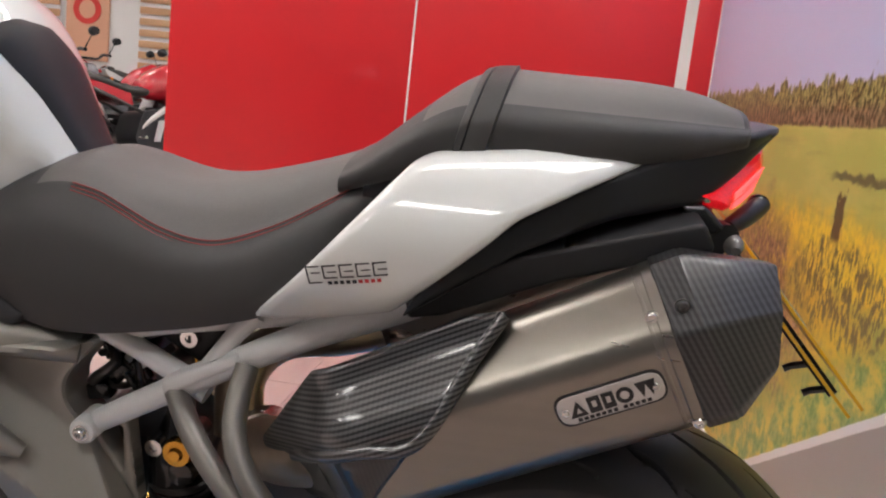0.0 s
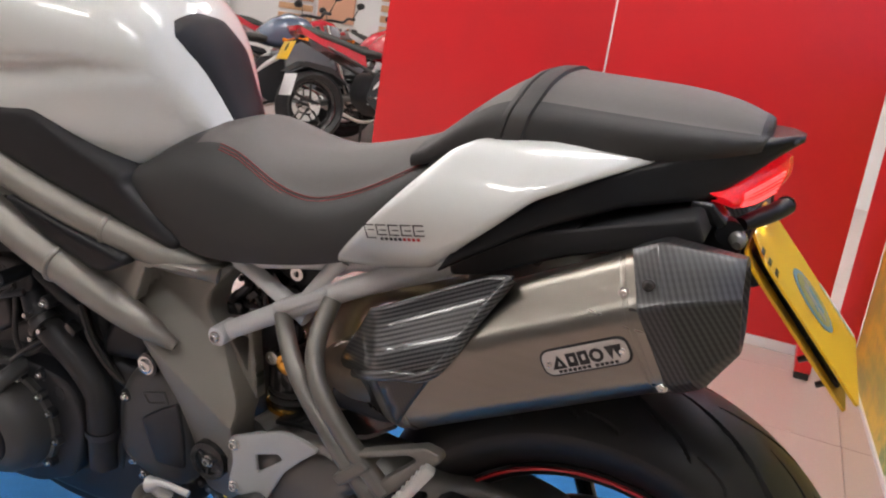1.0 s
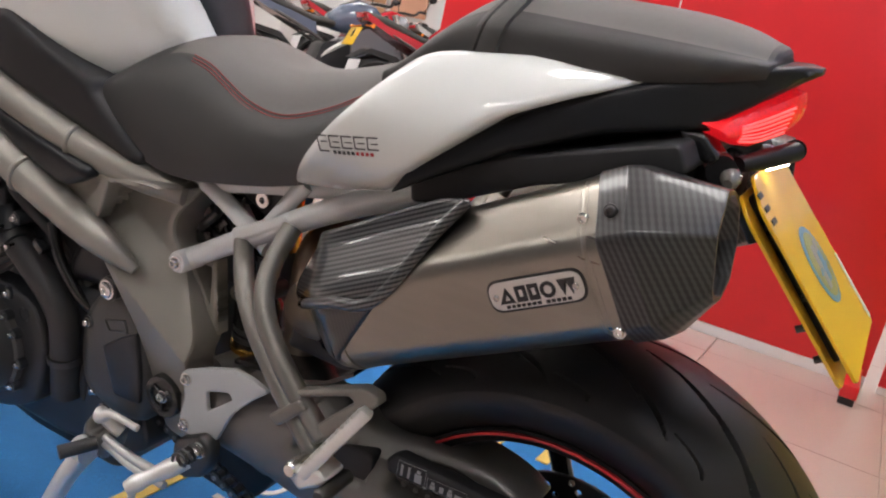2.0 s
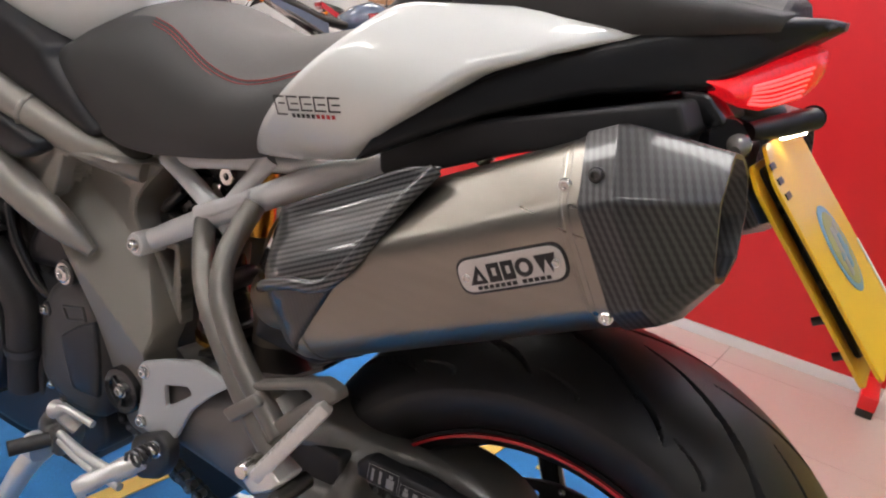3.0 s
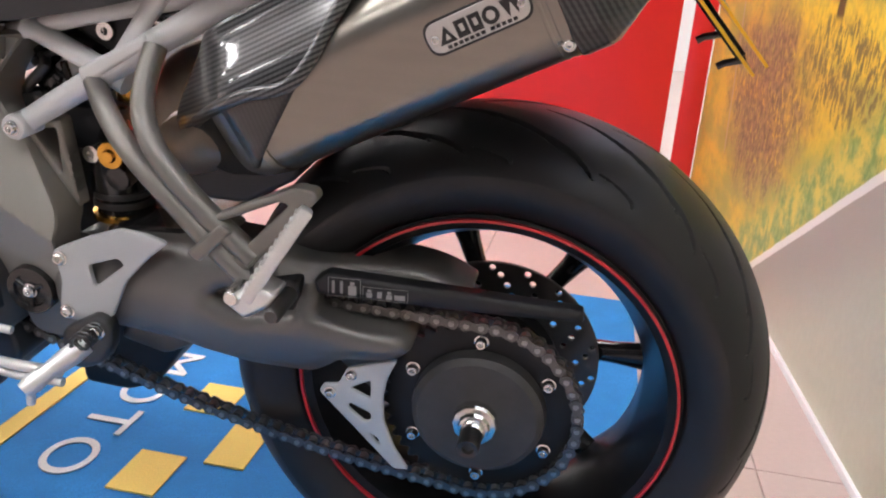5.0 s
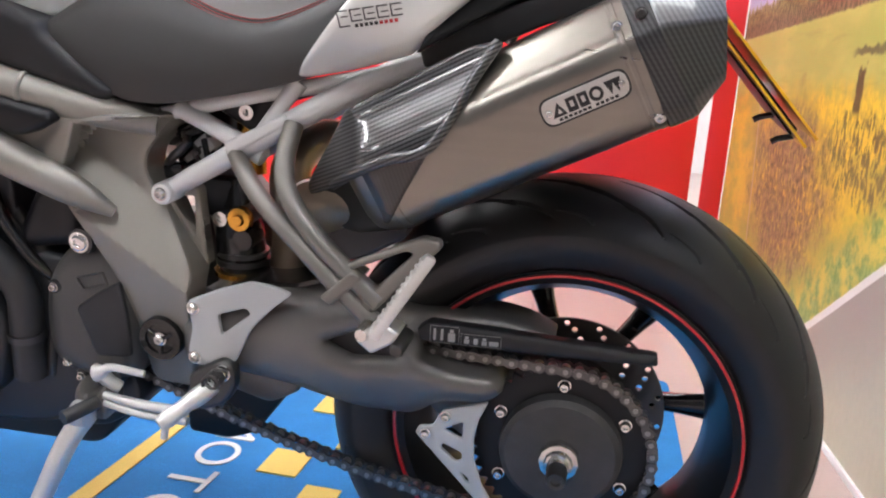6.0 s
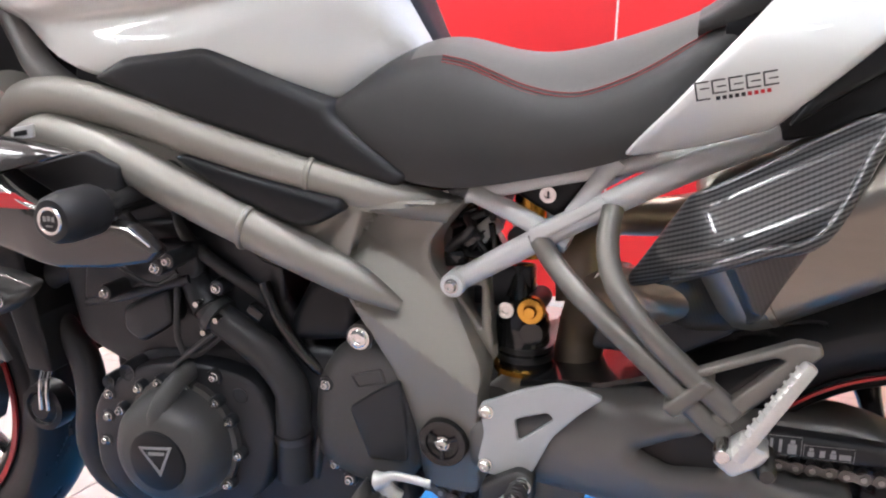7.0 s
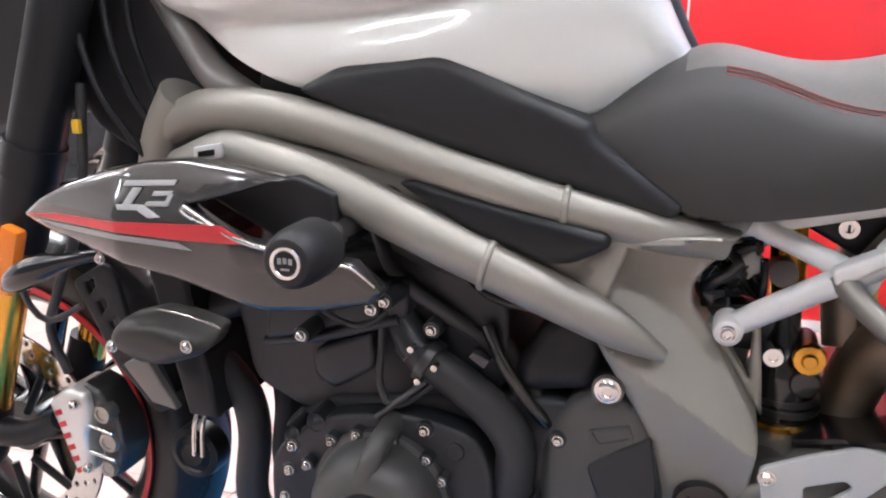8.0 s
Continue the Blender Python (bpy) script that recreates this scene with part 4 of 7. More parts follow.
tube("subframe_brace", [(-0.325, -0.135, 0.738, 0.012), (-0.345, -0.137, 0.712, 0.009), (-0.365, -0.139, 0.678, 0.012)], 0.01, SILVER, sub)
shell("subframe_lug", rounded([(-0.41, 0.664), (-0.335, 0.703), (-0.33, 0.692), (-0.405, 0.648)], 0.005), -0.156, 0.02, SILVER, sub, res=0.01)
turned("subframe_eye", [(0.0, -0.155), (0.012, -0.155), (0.0135, -0.152), (0.0135, -0.12), (0, -0.12)], SILVER, sub, -0.49, 0.596, n=24)
bolt(sub, -0.49, -0.155, 0.596, 0.0065, 0.007, CHROME)
bolt(sub, -0.508, -0.122, 0.684, 0.007, 0.01, CHROME)
lock_panel = shell("lock_panel", rounded([(-0.452, 0.705), (-0.33, 0.735), (-0.36, 0.705), (-0.385, 0.668)], 0.004), -0.118, 0.006, BLACK_SATIN, bike, "black triangular panel with the seat lock", res=0.01)
turned("seat_lock", [(0.0, -0.1215), (0.0035, -0.1215), (0.004, -0.1235), (0.0088, -0.1235), (0.0098, -0.121), (0.0098, -0.11), (0.0, -0.11)], CHROME, lock_panel, -0.396, 0.695, n=28, label="bright key lock barrel")
box("lock_slot", (-0.396, -0.1222, 0.695), (0.0022, 0.0015, 0.008), BLACK_PRINT, lock_panel, bevel=0)
shell("subframe_cover", rounded([(-0.33, 0.735), (-0.21, 0.765), (-0.24, 0.745), (-0.345, 0.71)], 0.004), -0.115, 0.006, BLACK_SATIN, bike, res=0.015)

# far subframe tube
tube("subframe_tube", [(-0.49, 0.137, 0.596), (-0.34, 0.142, 0.69), (-0.19, 0.155, 0.77), (0.0, 0.12, 0.855)], 0.013, SILVER, bike)

# ---- seat, tank and tail: their middle plane lies a little to the near side ----
YC = -0.033


def table(rows, x):
    """Linear table of station values along x."""
    a = np.array(rows, float)
    return [float(np.interp(x, a[:, 0], a[:, k])) for k in range(1, a.shape[1])]


def smooth_table(rows, x):
    """The same with softened corners."""
    v = [np.array(table(rows, x + d)) for d in (-0.03, -0.02, -0.01, 0, 0.01, 0.02, 0.03)]
    return list(sum(w * k for w, k in zip((0.08, 0.14, 0.18, 0.2, 0.18, 0.14, 0.08), v)))


SEAT = [(-0.64, 0.757, 0.118, 0.776, 0.1, 0.775), (-0.6, 0.738, 0.13, 0.806, 0.105, 0.82), (-0.535, 0.704, 0.13, 0.836, 0.086, 0.856), (-0.5, 0.702, 0.129, 0.834, 0.086, 0.851), (-0.48, 0.702, 0.128, 0.829, 0.088, 0.843),
        (-0.43, 0.712, 0.13, 0.808, 0.1, 0.835), (-0.38, 0.723, 0.13, 0.797, 0.105, 0.84), (-0.34, 0.733, 0.128, 0.806, 0.1, 0.852), (-0.29, 0.75, 0.122, 0.832, 0.09, 0.868), (-0.24, 0.81, 0.1, 0.866, 0.08, 0.889), (-0.215, 0.86, 0.085, 0.882, 0.07, 0.9)]
PILLION = [(-0.262, 0.852, 0.08, 0.866, 0.07, 0.874), (-0.235, 0.866, 0.094, 0.889, 0.082, 0.899), (-0.2, 0.88, 0.103, 0.921, 0.092, 0.93), (-0.165, 0.894, 0.108, 0.944, 0.095, 0.959), (-0.145, 0.898, 0.109, 0.95, 0.095, 0.973), (-0.125, 0.9, 0.109, 0.951, 0.095, 0.973),
           (-0.06, 0.907, 0.108, 0.951, 0.093, 0.973), (0.0, 0.914, 0.1, 0.951, 0.088, 0.974), (0.04, 0.922, 0.09, 0.95, 0.078, 0.971), (0.068, 0.928, 0.078, 0.949, 0.066, 0.966), (0.09, 0.934, 0.06, 0.947, 0.05, 0.957), (0.1, 0.938, 0.05, 0.946, 0.04, 0.95)]


def cushion_ring(rows, x, grow=0.0):
    zb, wb, ze, we, zc = smooth_table(rows, x)
    half = [(-wb, zb), (-wb - 0.004, zb + 0.3 * (ze - zb)), (-(wb + we) / 2 - 0.008, zb + 0.75 * (ze - zb)), (-we, ze), (-we * 0.75, ze + 0.62 * (zc - ze)), (-we * 0.38, zc - 0.06 * (zc - ze)), (0, zc)]
    low, high = spline([(y, z, 0) for y, z in half[:4]], 0.003), spline([(y, z, 0) for y, z in half[3:]], 0.003)
    left = []
    for pts, k0 in ((low, 12), (high, 13)):
        for k in np.linspace(0, len(pts) - 1, 13)[: k0]:
            left.append(tuple(float(np.interp(k, range(len(pts)), [p[j] for p in pts])) for j in (0, 1)))
    mid = zb + 0.5 * (zc - zb)
    ring = left + [(-y, z) for y, z in reversed(left[:-1])]
    return [(x, YC + y * (1 + grow / max(0.02, wb)), mid + (z - mid) * (1 + grow / max(0.02, (zc - zb)) * 2)) for y, z in ring]


def cushion(name, rows, x0, x1, label, stitched, top_from=0.42):
    loops = [cushion_ring(rows, x) for x in np.linspace(x0, x1, 44)]
    tip = np.mean([np.array(p) for p in loops[-1]], axis=0)
    for dx, k in ((0.004, 0.92), (0.007, 0.75), (0.009, 0.45)):
        loops.append([tuple(tip + (np.array(p) - tip) * k + np.array((dx, 0, 0))) for p in cushion_ring(rows, x1)])
    bm = bmesh.new()
    rings(bm, loops)
    ob = part(name, bm, VINYL, bike, label, sharp=26)
    ob.data.materials.append(VINYL_TOP)
    n = len(loops[0])
    lo, hi = 12, n - 13
    for p in ob.data.polygons:
        k = p.index % n
        row = p.index // n
        if lo <= k < hi and row < 43 and stitched[0] <= row <= stitched[1]:
            p.material_index = 1
    return ob


seat = cushion("rider_seat", SEAT, -0.635, -0.215, "dark grained vinyl rider seat with red stitching", (9, 43))
stitch = [(-0.512, 0.842), (-0.484, 0.832), (-0.454, 0.821), (-0.42, 0.806), (-0.385, 0.797), (-0.355, 0.8), (-0.31, 0.822), (-0.265, 0.85), (-0.238, 0.868)]


for off in (0.0, 0.0035, 0.0065):
    line = []
    for x, z in stitch:
        zb, wb, ze, we, zc = smooth_table(SEAT, x)
        line.append((x, YC - we - 0.0015 - off * 0.7, ze - off + 0.0005))
    tube("stitching", line, 0.0006, RED_THREAD, seat, "red contrast stitching", n=6, step=0.006)
pillion = cushion("pillion_seat", PILLION, -0.26, 0.083, "black vinyl pillion seat with a strap, its grained top lightened for sheen", (9, 43))
bm = bmesh.new()
loops = []
for i, (dx, g) in enumerate(((-0.0145, 0.0), (-0.0135, 0.0035), (-0.008, 0.004), (-0.0065, 0.002), (-0.005, 0.004), (0.0125, 0.0038), (0.0145, 0.0))):
    base = cushion_ring(PILLION, -0.14 + dx, g)
    ring = []
    for k, (x, y, z) in enumerate(base):
        xs = x + (z - 0.93) * 0.22
        ring.append(cushion_ring(PILLION, xs, g)[k])
    loops.append(ring)
rings(bm, loops, caps=False)
part("seat_strap", bm, VINYL, pillion, "black vinyl strap across the pillion seat", sharp=60)

# tank
TANK = [(-1.12, 0.9, 0.96, 0.09), (-1.06, 0.868, 0.99, 0.118), (-1.0, 0.832, 1.005, 0.136), (-0.92, 0.806, 1.02, 0.148), (-0.8, 0.798, 1.026, 0.15), (-0.73, 0.78, 1.022, 0.144), (-0.68, 0.778, 1.012, 0.135), (-0.64, 0.786, 1.0, 0.122), (-0.612, 0.793, 0.982, 0.106), (-0.592, 0.798, 0.952, 0.09), (-0.575, 0.802, 0.912, 0.076), (-0.56, 0.806, 0.872, 0.064), (-0.545, 0.81, 0.835, 0.052), (-0.53, 0.812, 0.815, 0.04)]


def tank_half(x):
    zb, zt, w = smooth_table(TANK, x)
    h = zt - zb
    ctrl = [(-0.86 * w, zb), (-0.95 * w, zb + 0.16 * h), (-0.965 * w, zb + 0.34 * h), (-1.0 * w, zb + 0.55 * h), (-0.93 * w, zb + 0.75 * h), (-0.68 * w, zb + 0.92 * h), (-0.3 * w, zb + 0.995 * h), (0, zt)]
    pts = spline([(y, z, 0) for y, z in ctrl], 0.008)
    want = np.linspace(0, len(pts) - 1, 53)
    half = [(float(np.interp(k, range(len(pts)), [p[0] for p in pts])), float(np.interp(k, range(len(pts)), [p[1] for p in pts]))) for k in want]
    # long scallop in the flank under a firm upper edge, running out towards the seat
    top, low = float(np.interp(x, (-1.0, -0.83, -0.71, -0.58), (0.885, 0.9, 0.915, 0.912))), float(np.interp(x, (-1.0, -0.83, -0.71, -0.6), (0.8, 0.832, 0.865, 0.895)))
    deep = 0.02 * min(1.0, max(0.0, (-0.6 - x) / 0.16))
    out = []
    for k, (y, z) in enumerate(half):
        u = (z - low) / (top - low)
        if 0 < u < 1 and k < 40 and deep:
            a, b = min(1, u / 0.8), min(1, (1 - u) / 0.2)
            y += deep * a * a * (3 - 2 * a) * b * b * (3 - 2 * b)
        out.append((y, z))
    return out


loops = []
for x in np.linspace(-1.12, -0.538, 64):
    left = tank_half(x)
    loops.append([(x, YC + y, z) for y, z in left + [(-y, z) for y, z in reversed(left[:-1])]])
bm = bmesh.new()
rings(bm, loops)
tank = part("fuel_tank", bm, WHITE, bike, "pearl white fuel tank", sharp=70)
# rubber pad on the tank's rear slope
loops = []
for i, x in enumerate(np.linspace(-0.61, -0.539, 24)):
    left = tank_half(x)
    u = i / 23
    lo = float(np.interp(u, (0, 0.12, 0.3, 0.5, 0.7, 1), (0.055, 0.064, 0.054, 0.038, 0.026, 0.016)))
    hi = float(np.interp(u, (0, 0.12, 0.35, 0.7, 1), (-0.005, 0.03, 0.058, 0.056, 0.046)))
    ys = np.array([p[0] for p in left])
    zs = np.array([p[1] for p in left])
    row = []
    for v in np.linspace(-1, 1, 15):
        y = min(max(-lo + (hi + lo) * (v + 1) / 2, ys[6] * 0.98), -ys[6] * 0.9)
        z = float(np.interp(-abs(y), ys[15:], zs[15:]))
        lift = 0.006 * (1 - abs(v) ** 6) * min(1, u * 8 + 0.05, (1 - u) * 8 + 0.3) - 0.001
        row.append((x + lift * 0.6 + 0.001, YC + y * 1.03, z + lift))
    loops.append(row)
bm = bmesh.new()
vs = [[bm.verts.new(p) for p in row] for row in loops]
for a, b in zip(vs, vs[1:]):
    for i in range(len(a) - 1):
        bm.faces.new((a[i], a[i + 1], b[i + 1], b[i]))
part("tank_pad", bm, BLACK_PLASTIC, tank, "black rubber pad on the tank", sharp=70)

# black knee panel under the tank
knee = rounded([(-0.912, 0.806), (-0.868, 0.829), (-0.765, 0.843), (-0.622, 0.785), (-0.617, 0.772), (-0.535, 0.713), (-0.548, 0.7), (-0.592, 0.712), (-0.725, 0.748), (-0.845, 0.782)], 0.012)
knee_y = lambda x, z: -0.184 + 0.06 * max(0, x + 0.75) + 0.12 * max(0, z - 0.8)
for side in (1,):
    shell("knee_panel", knee, knee_y, 0.06, BLACK_PLASTIC, bike, "matt black knee panel under the tank", edge=0.011, drop=0.009, res=0.01)
shell("knee_panel", knee, lambda x, z: -0.1 + 0.06 * max(0, x + 0.75), 0.03, BLACK_PLASTIC, bike, "matt black knee panel under the tank", res=0.03, side=-1)

# white side cowl
cowl = rounded([(-0.318, 0.745), (-0.309, 0.758), (-0.268, 0.803), (-0.22, 0.86), (-0.187, 0.9), (-0.172, 0.9075), (-0.094, 0.918), (-0.019, 0.926), (0.016, 0.921), (-0.053, 0.89), (-0.096, 0.868), (-0.117, 0.848), (-0.153, 0.815), (-0.178, 0.79), (-0.19, 0.778), (-0.25, 0.759), (-0.3, 0.747)], 0.008)


def cowl_y(x, z):
    return 5.0201 + 0.28054 * x - 12.51286 * z + 7.521 * z * z + 0.48589 * x * x


cowl_ob = shell("side_cowl", cowl, cowl_y, 0.03, WHITE, bike, "pearl white side cowl", edge=0.009, drop=0.006, res=0.009, sharp=60)
shell("side_cowl", cowl, lambda x, z: cowl_y(x, z) - 2 * YC, 0.02, WHITE, bike, "pearl white side cowl", edge=0.008, drop=0.005, res=0.025, side=-1)
# model lettering drawn as plain bars
bm = bmesh.new()
ang = math.atan2(0.012, 0.062)


def on_cowl(u, v):
    x, z = -0.254 + u * math.cos(ang) - v * math.sin(ang), 0.805 + u * math.sin(ang) + v * math.cos(ang)
    return (x, cowl_y(x, z) - 0.0008, z)


BIG = []
for i in range(5):
    u = 0.0135 * i
    low = -0.003 if i == 0 else 0.001
    BIG += [(u, 0.0116, u + 0.0115, 0.013), (u, low, u + 0.0115, low + 0.0014), (u, low, u + 0.0014, 0.013), (u + 0.004, 0.0062, u + 0.0115, 0.0074)]
bar_strip_into(bm, BIG, on_cowl)
part("model_lettering", bm, BLACK_PRINT, cowl_ob, "black model lettering", smooth=False)
bm = bmesh.new()
SMALL = [(0.016 + 0.005 * i, -0.0045, 0.016 + 0.005 * i + 0.0034, -0.0012) for i in range(9)]
bar_strip_into(bm, SMALL[5:], on_cowl)
part("model_lettering", bm, RED_STRIPE, cowl_ob, "small dark red lettering", smooth=False)
bm = bmesh.new()
bar_strip_into(bm, SMALL[:5], on_cowl)
part("model_lettering", bm, BLACK_PRINT, cowl_ob, "small black lettering", smooth=False)

# black tail
TAIL = [(-0.3, 0.09, 0.85, 0.76), (-0.2, 0.1, 0.885, 0.79), (-0.1, 0.1, 0.905, 0.82), (0.0, 0.09, 0.922, 0.866), (0.05, 0.08, 0.936, 0.888), (0.09, 0.062, 0.945, 0.915), (0.114, 0.03, 0.948, 0.936), (0.122, 0.012, 0.947, 0.941)]
loops = []
for x in np.linspace(-0.235, 0.122, 30):
    w, zt, zb = table(TAIL, x)
    sec = rounded([(-w, zt - 0.004), (-w * 0.9, zb + 0.2 * (zt - zb)), (-w * 0.7, zb), (w * 0.7, zb), (w * 0.9, zb + 0.2 * (zt - zb)), (w, zt - 0.004), (w * 0.8, zt), (-w * 0.8, zt)], 0.01, 3)
    loops.append([(x, YC + y, z) for y, z in sec])
bm = bmesh.new()
rings(bm, loops)
tail = part("tail_unit", bm, BLACK_SATIN, bike, "matt black tail unit", sharp=35)
tail_out = rounded([(0.018, 0.922), (0.075, 0.943), (0.12, 0.945), (0.083, 0.91), (0.052, 0.885), (-0.019, 0.868), (-0.089, 0.838), (-0.15, 0.8), (-0.178, 0.782), (-0.166, 0.809), (-0.128, 0.843), (-0.074, 0.88), (-0.03, 0.902)], 0.004)
tail_y = lambda x, z: -0.152 + 0.3 * x + 0.22 * (z - 0.85) + 1.4 * max(0, x - 0.03) * max(0, x - 0.03) * 3
for s in (1, -1):
    shell("tail_flank", tail_out, (lambda x, z: tail_y(x, z) + 0.004) if s == 1 else (lambda x, z: tail_y(x, z) - 2 * YC), 0.02, BLACK_SATIN, tail, "matt black tail flank", edge=0.006, drop=0.005, res=0.01, side=s)
shell("undertail", rounded([(-0.185, 0.79), (-0.1, 0.83), (0.05, 0.88), (0.062, 0.858), (-0.06, 0.815), (-0.15, 0.772), (-0.18, 0.765)], 0.006), -0.17, 0.26, BLACK_PLASTIC, tail, res=0.03)

# tail lamp
upper = [(0.066, -0.122, 0.89), (0.076, -0.104, 0.898), (0.09, -0.083, 0.908), (0.107, -0.058, 0.92), (0.114, -0.033, 0.925)]
lower = [(0.068, -0.118, 0.883), (0.075, -0.1, 0.877), (0.085, -0.075, 0.875), (0.1, -0.05, 0.883), (0.104, -0.033, 0.884)]
bm = bmesh.new()
rows = []
full_u = upper + [(x, 2 * YC - y, z) for x, y, z in reversed(upper[:-1])]
full_l = lower + [(x, 2 * YC - y, z) for x, y, z in reversed(lower[:-1])]
for k in range(7):
    t = k / 6
    bulge = 0.007 * math.sin(t * math.pi)
    rows.append([(a[0] + (b[0] - a[0]) * t + bulge, a[1] + (b[1] - a[1]) * t - (bulge if a[1] < YC else -bulge) * 0.2 * (abs(a[1] - YC) > 0.002), a[2] + (b[2] - a[2]) * t) for a, b in zip(full_u, full_l)])
vs = [[bm.verts.new(p) for p in r] for r in rows]
for a, b in zip(vs, vs[1:]):
    for i in range(len(a) - 1):
        bm.faces.new((a[i], a[i + 1], b[i + 1], b[i]))
ext = bmesh.ops.extrude_face_region(bm, geom=list(bm.faces))
bmesh.ops.translate(bm, vec=(-0.014, 0, 0.002), verts=[v for v in ext["geom"] if isinstance(v, bmesh.types.BMVert)])
lamp = part("tail_lamp", bm, RED_LENS, bike, "lit red tail lamp lens", sharp=50)
for t in (0.2, 0.32, 0.44, 0.56, 0.68, 0.8):
    line = [(a[0] + (b[0] - a[0]) * t + 0.006, a[1] + (b[1] - a[1]) * t - 0.0015, a[2] + (b[2] - a[2]) * t) for a, b in zip(upper[1:4], lower[1:4])]
    tube("lamp_strip", line, 0.0011, RED_GLOW, lamp, "glowing strip of the tail lamp", n=8, step=0.006)
shell("lamp_bezel", rounded([(0.035, 0.884), (0.058, 0.884), (0.075, 0.868), (0.068, 0.86), (0.045, 0.866)], 0.004), -0.126, 0.03, BLACK_GLOSS, bike, res=0.008)

# number plate with its lamp bar and bracket
bar = tube("plate_lamp_bar", [(0.084, -0.088, 0.86, 0.007), (0.1, -0.068, 0.866, 0.009), (0.112, -0.051, 0.871, 0.0092), (0.12, -0.039, 0.875, 0.0086)], 0.009, BLACK_SATIN, bike, "black number plate lamp housing", flat=1.2)
tube("lamp_glass", [(0.104, -0.061, 0.8575), (0.117, -0.042, 0.8635)], 0.0016, LAMP_WHITE, bar, "lit plate lamp")
turned("bar_end", [(0.0, 0.01), (0.009, 0.008), (0.0098, 0.0), (0.0, -0.002)], BLACK_GLOSS, bar, 0.119, 0.875, cy=-0.039, n=20)
pm = Matrix.Translation((0.166, -0.029, 0.781)) @ Matrix.Rotation(radians(-43), 4, "Y")
plate = reuse("number_plate", bpy.data.meshes.new("number_plate"), bike, pm, "yellow number plate with a round dealer badge")
bm = bmesh.new()
shell_outline = rounded([(-0.088, -0.086), (0.088, -0.086), (0.088, 0.1), (-0.058, 0.1), (-0.088, 0.072)], 0.008)
shell_into(bm, shell_outline, 0, 0.003, edge=0.001, drop=0.0006, res=0.03)
bmesh.ops.transform(bm, matrix=Matrix.Rotation(radians(90), 4, "Z"), verts=bm.verts)
bmesh.ops.recalc_face_normals(bm, faces=bm.faces)
bm.to_mesh(plate.data)
bm.free()
plate.data.materials.append(YELLOW_PLATE)


def plate_part(name, outline, x, thick, material, label="", res=0.02):
    bm = bmesh.new()
    shell_into(bm, outline, 0, thick, edge=0.0006, drop=0.0003, res=res)
    bmesh.ops.transform(bm, matrix=Matrix.Translation((x, 0, 0)) @ Matrix.Rotation(radians(90), 4, "Z"), verts=bm.verts)
    return part(name, bm, material, plate, label)


plate_part("plate_backing", rounded([(-0.07, -0.07), (0.07, -0.07), (0.06, 0.085), (-0.06, 0.085)], 0.01), -0.0095, 0.009, BLACK_SATIN, "black plate holder")
plate_part("rear_plate_layer", rounded([(-0.088, -0.086), (0.088, -0.086), (0.088, 0.09), (-0.07, 0.09), (-0.088, 0.07)], 0.008), -0.013, 0.003, YELLOW_PLATE, "yellow edge of the plate holder")
circle = lambda r, k=40, sx=1.0: [(sx * r * math.cos(a), r * math.sin(a)) for a in np.linspace(0, math.tau, k + 1)[:-1]]
plate_part("dealer_badge", [(x * 0.95, z) for x, z in circle(0.037)], 0.0012, 0.001, BLUE_PRINT, "round blue and yellow dealer badge")
plate_part("badge_centre", [(x * 0.95, z) for x, z in circle(0.031)], 0.0018, 0.001, OLIVE_PRINT)
for i, (a, b, c, d2) in enumerate(((-0.016, -0.022, -0.004, 0.018), (-0.002, -0.018, 0.01, 0.01), (0.002, 0.01, 0.012, 0.02), (-0.02, -0.008, 0.014, -0.002))):
    plate_part("badge_bar", [(a, b), (c, b), (c + 0.008, d2), (a + 0.008, d2)], 0.0024, 0.001, BLUE_PRINT if i % 2 else GREY_PRINT)
for z in (0.06, 0.072, 0.084):
    plate_part("plate_mark", [(-0.082, z - 0.003), (-0.065, z - 0.003), (-0.065, z + 0.002), (-0.082, z + 0.002)], 0.0014, 0.001, BLACK_PRINT)
plate_part("plate_lettering", [(0.078, -0.08), (0.084, -0.08), (0.084, -0.01), (0.078, -0.01)], 0.0014, 0.001, WHITE_PRINT)
tube("plate_bracket", [(0.05, YC, 0.85), (0.075, YC, 0.828), (0.1, YC, 0.805), (0.112, YC, 0.79)], 0.011, BLACK_PLASTIC, bike, flat=1.6)
box("plate_bracket", (0.068, -0.06, 0.832), (0.04, 0.05, 0.04), BLACK_PLASTIC, bike, bevel=0.006)
for dz in (0.0, -0.022):
    tube("bracket_stud", [(0.19 - dz, -0.06, 0.735 + dz), (0.172 - dz, -0.06, 0.73 + dz), (0.166 - dz, -0.06, 0.726 + dz)], 0.0035, DARK_STEEL, bike)
# rear indicators
for s in (1, -1):
    y = lambda d: YC - s * d
    stalk = tube("rear_indicator", [(0.05, y(0.045), 0.864, 0.008), (0.063, y(0.06), 0.861, 0.009), (0.073, y(0.075), 0.859, 0.012), (0.077, y(0.088), 0.858, 0.013)], 0.01, BLACK_SATIN, bike, "black indicator stalk")
    tube("indicator_lens", [(0.079, y(0.068), 0.858, 0.005), (0.083, y(0.077), 0.855, 0.0085), (0.086, y(0.088), 0.852, 0.009), (0.086, y(0.096), 0.85, 0.004)], 0.01, CLEAR_LENS, stalk, "clear indicator lens", step=0.004)

# ---- silencers ----
CAN_O, CAN_A = np.array((-0.012, 0.757)), math.radians(28)
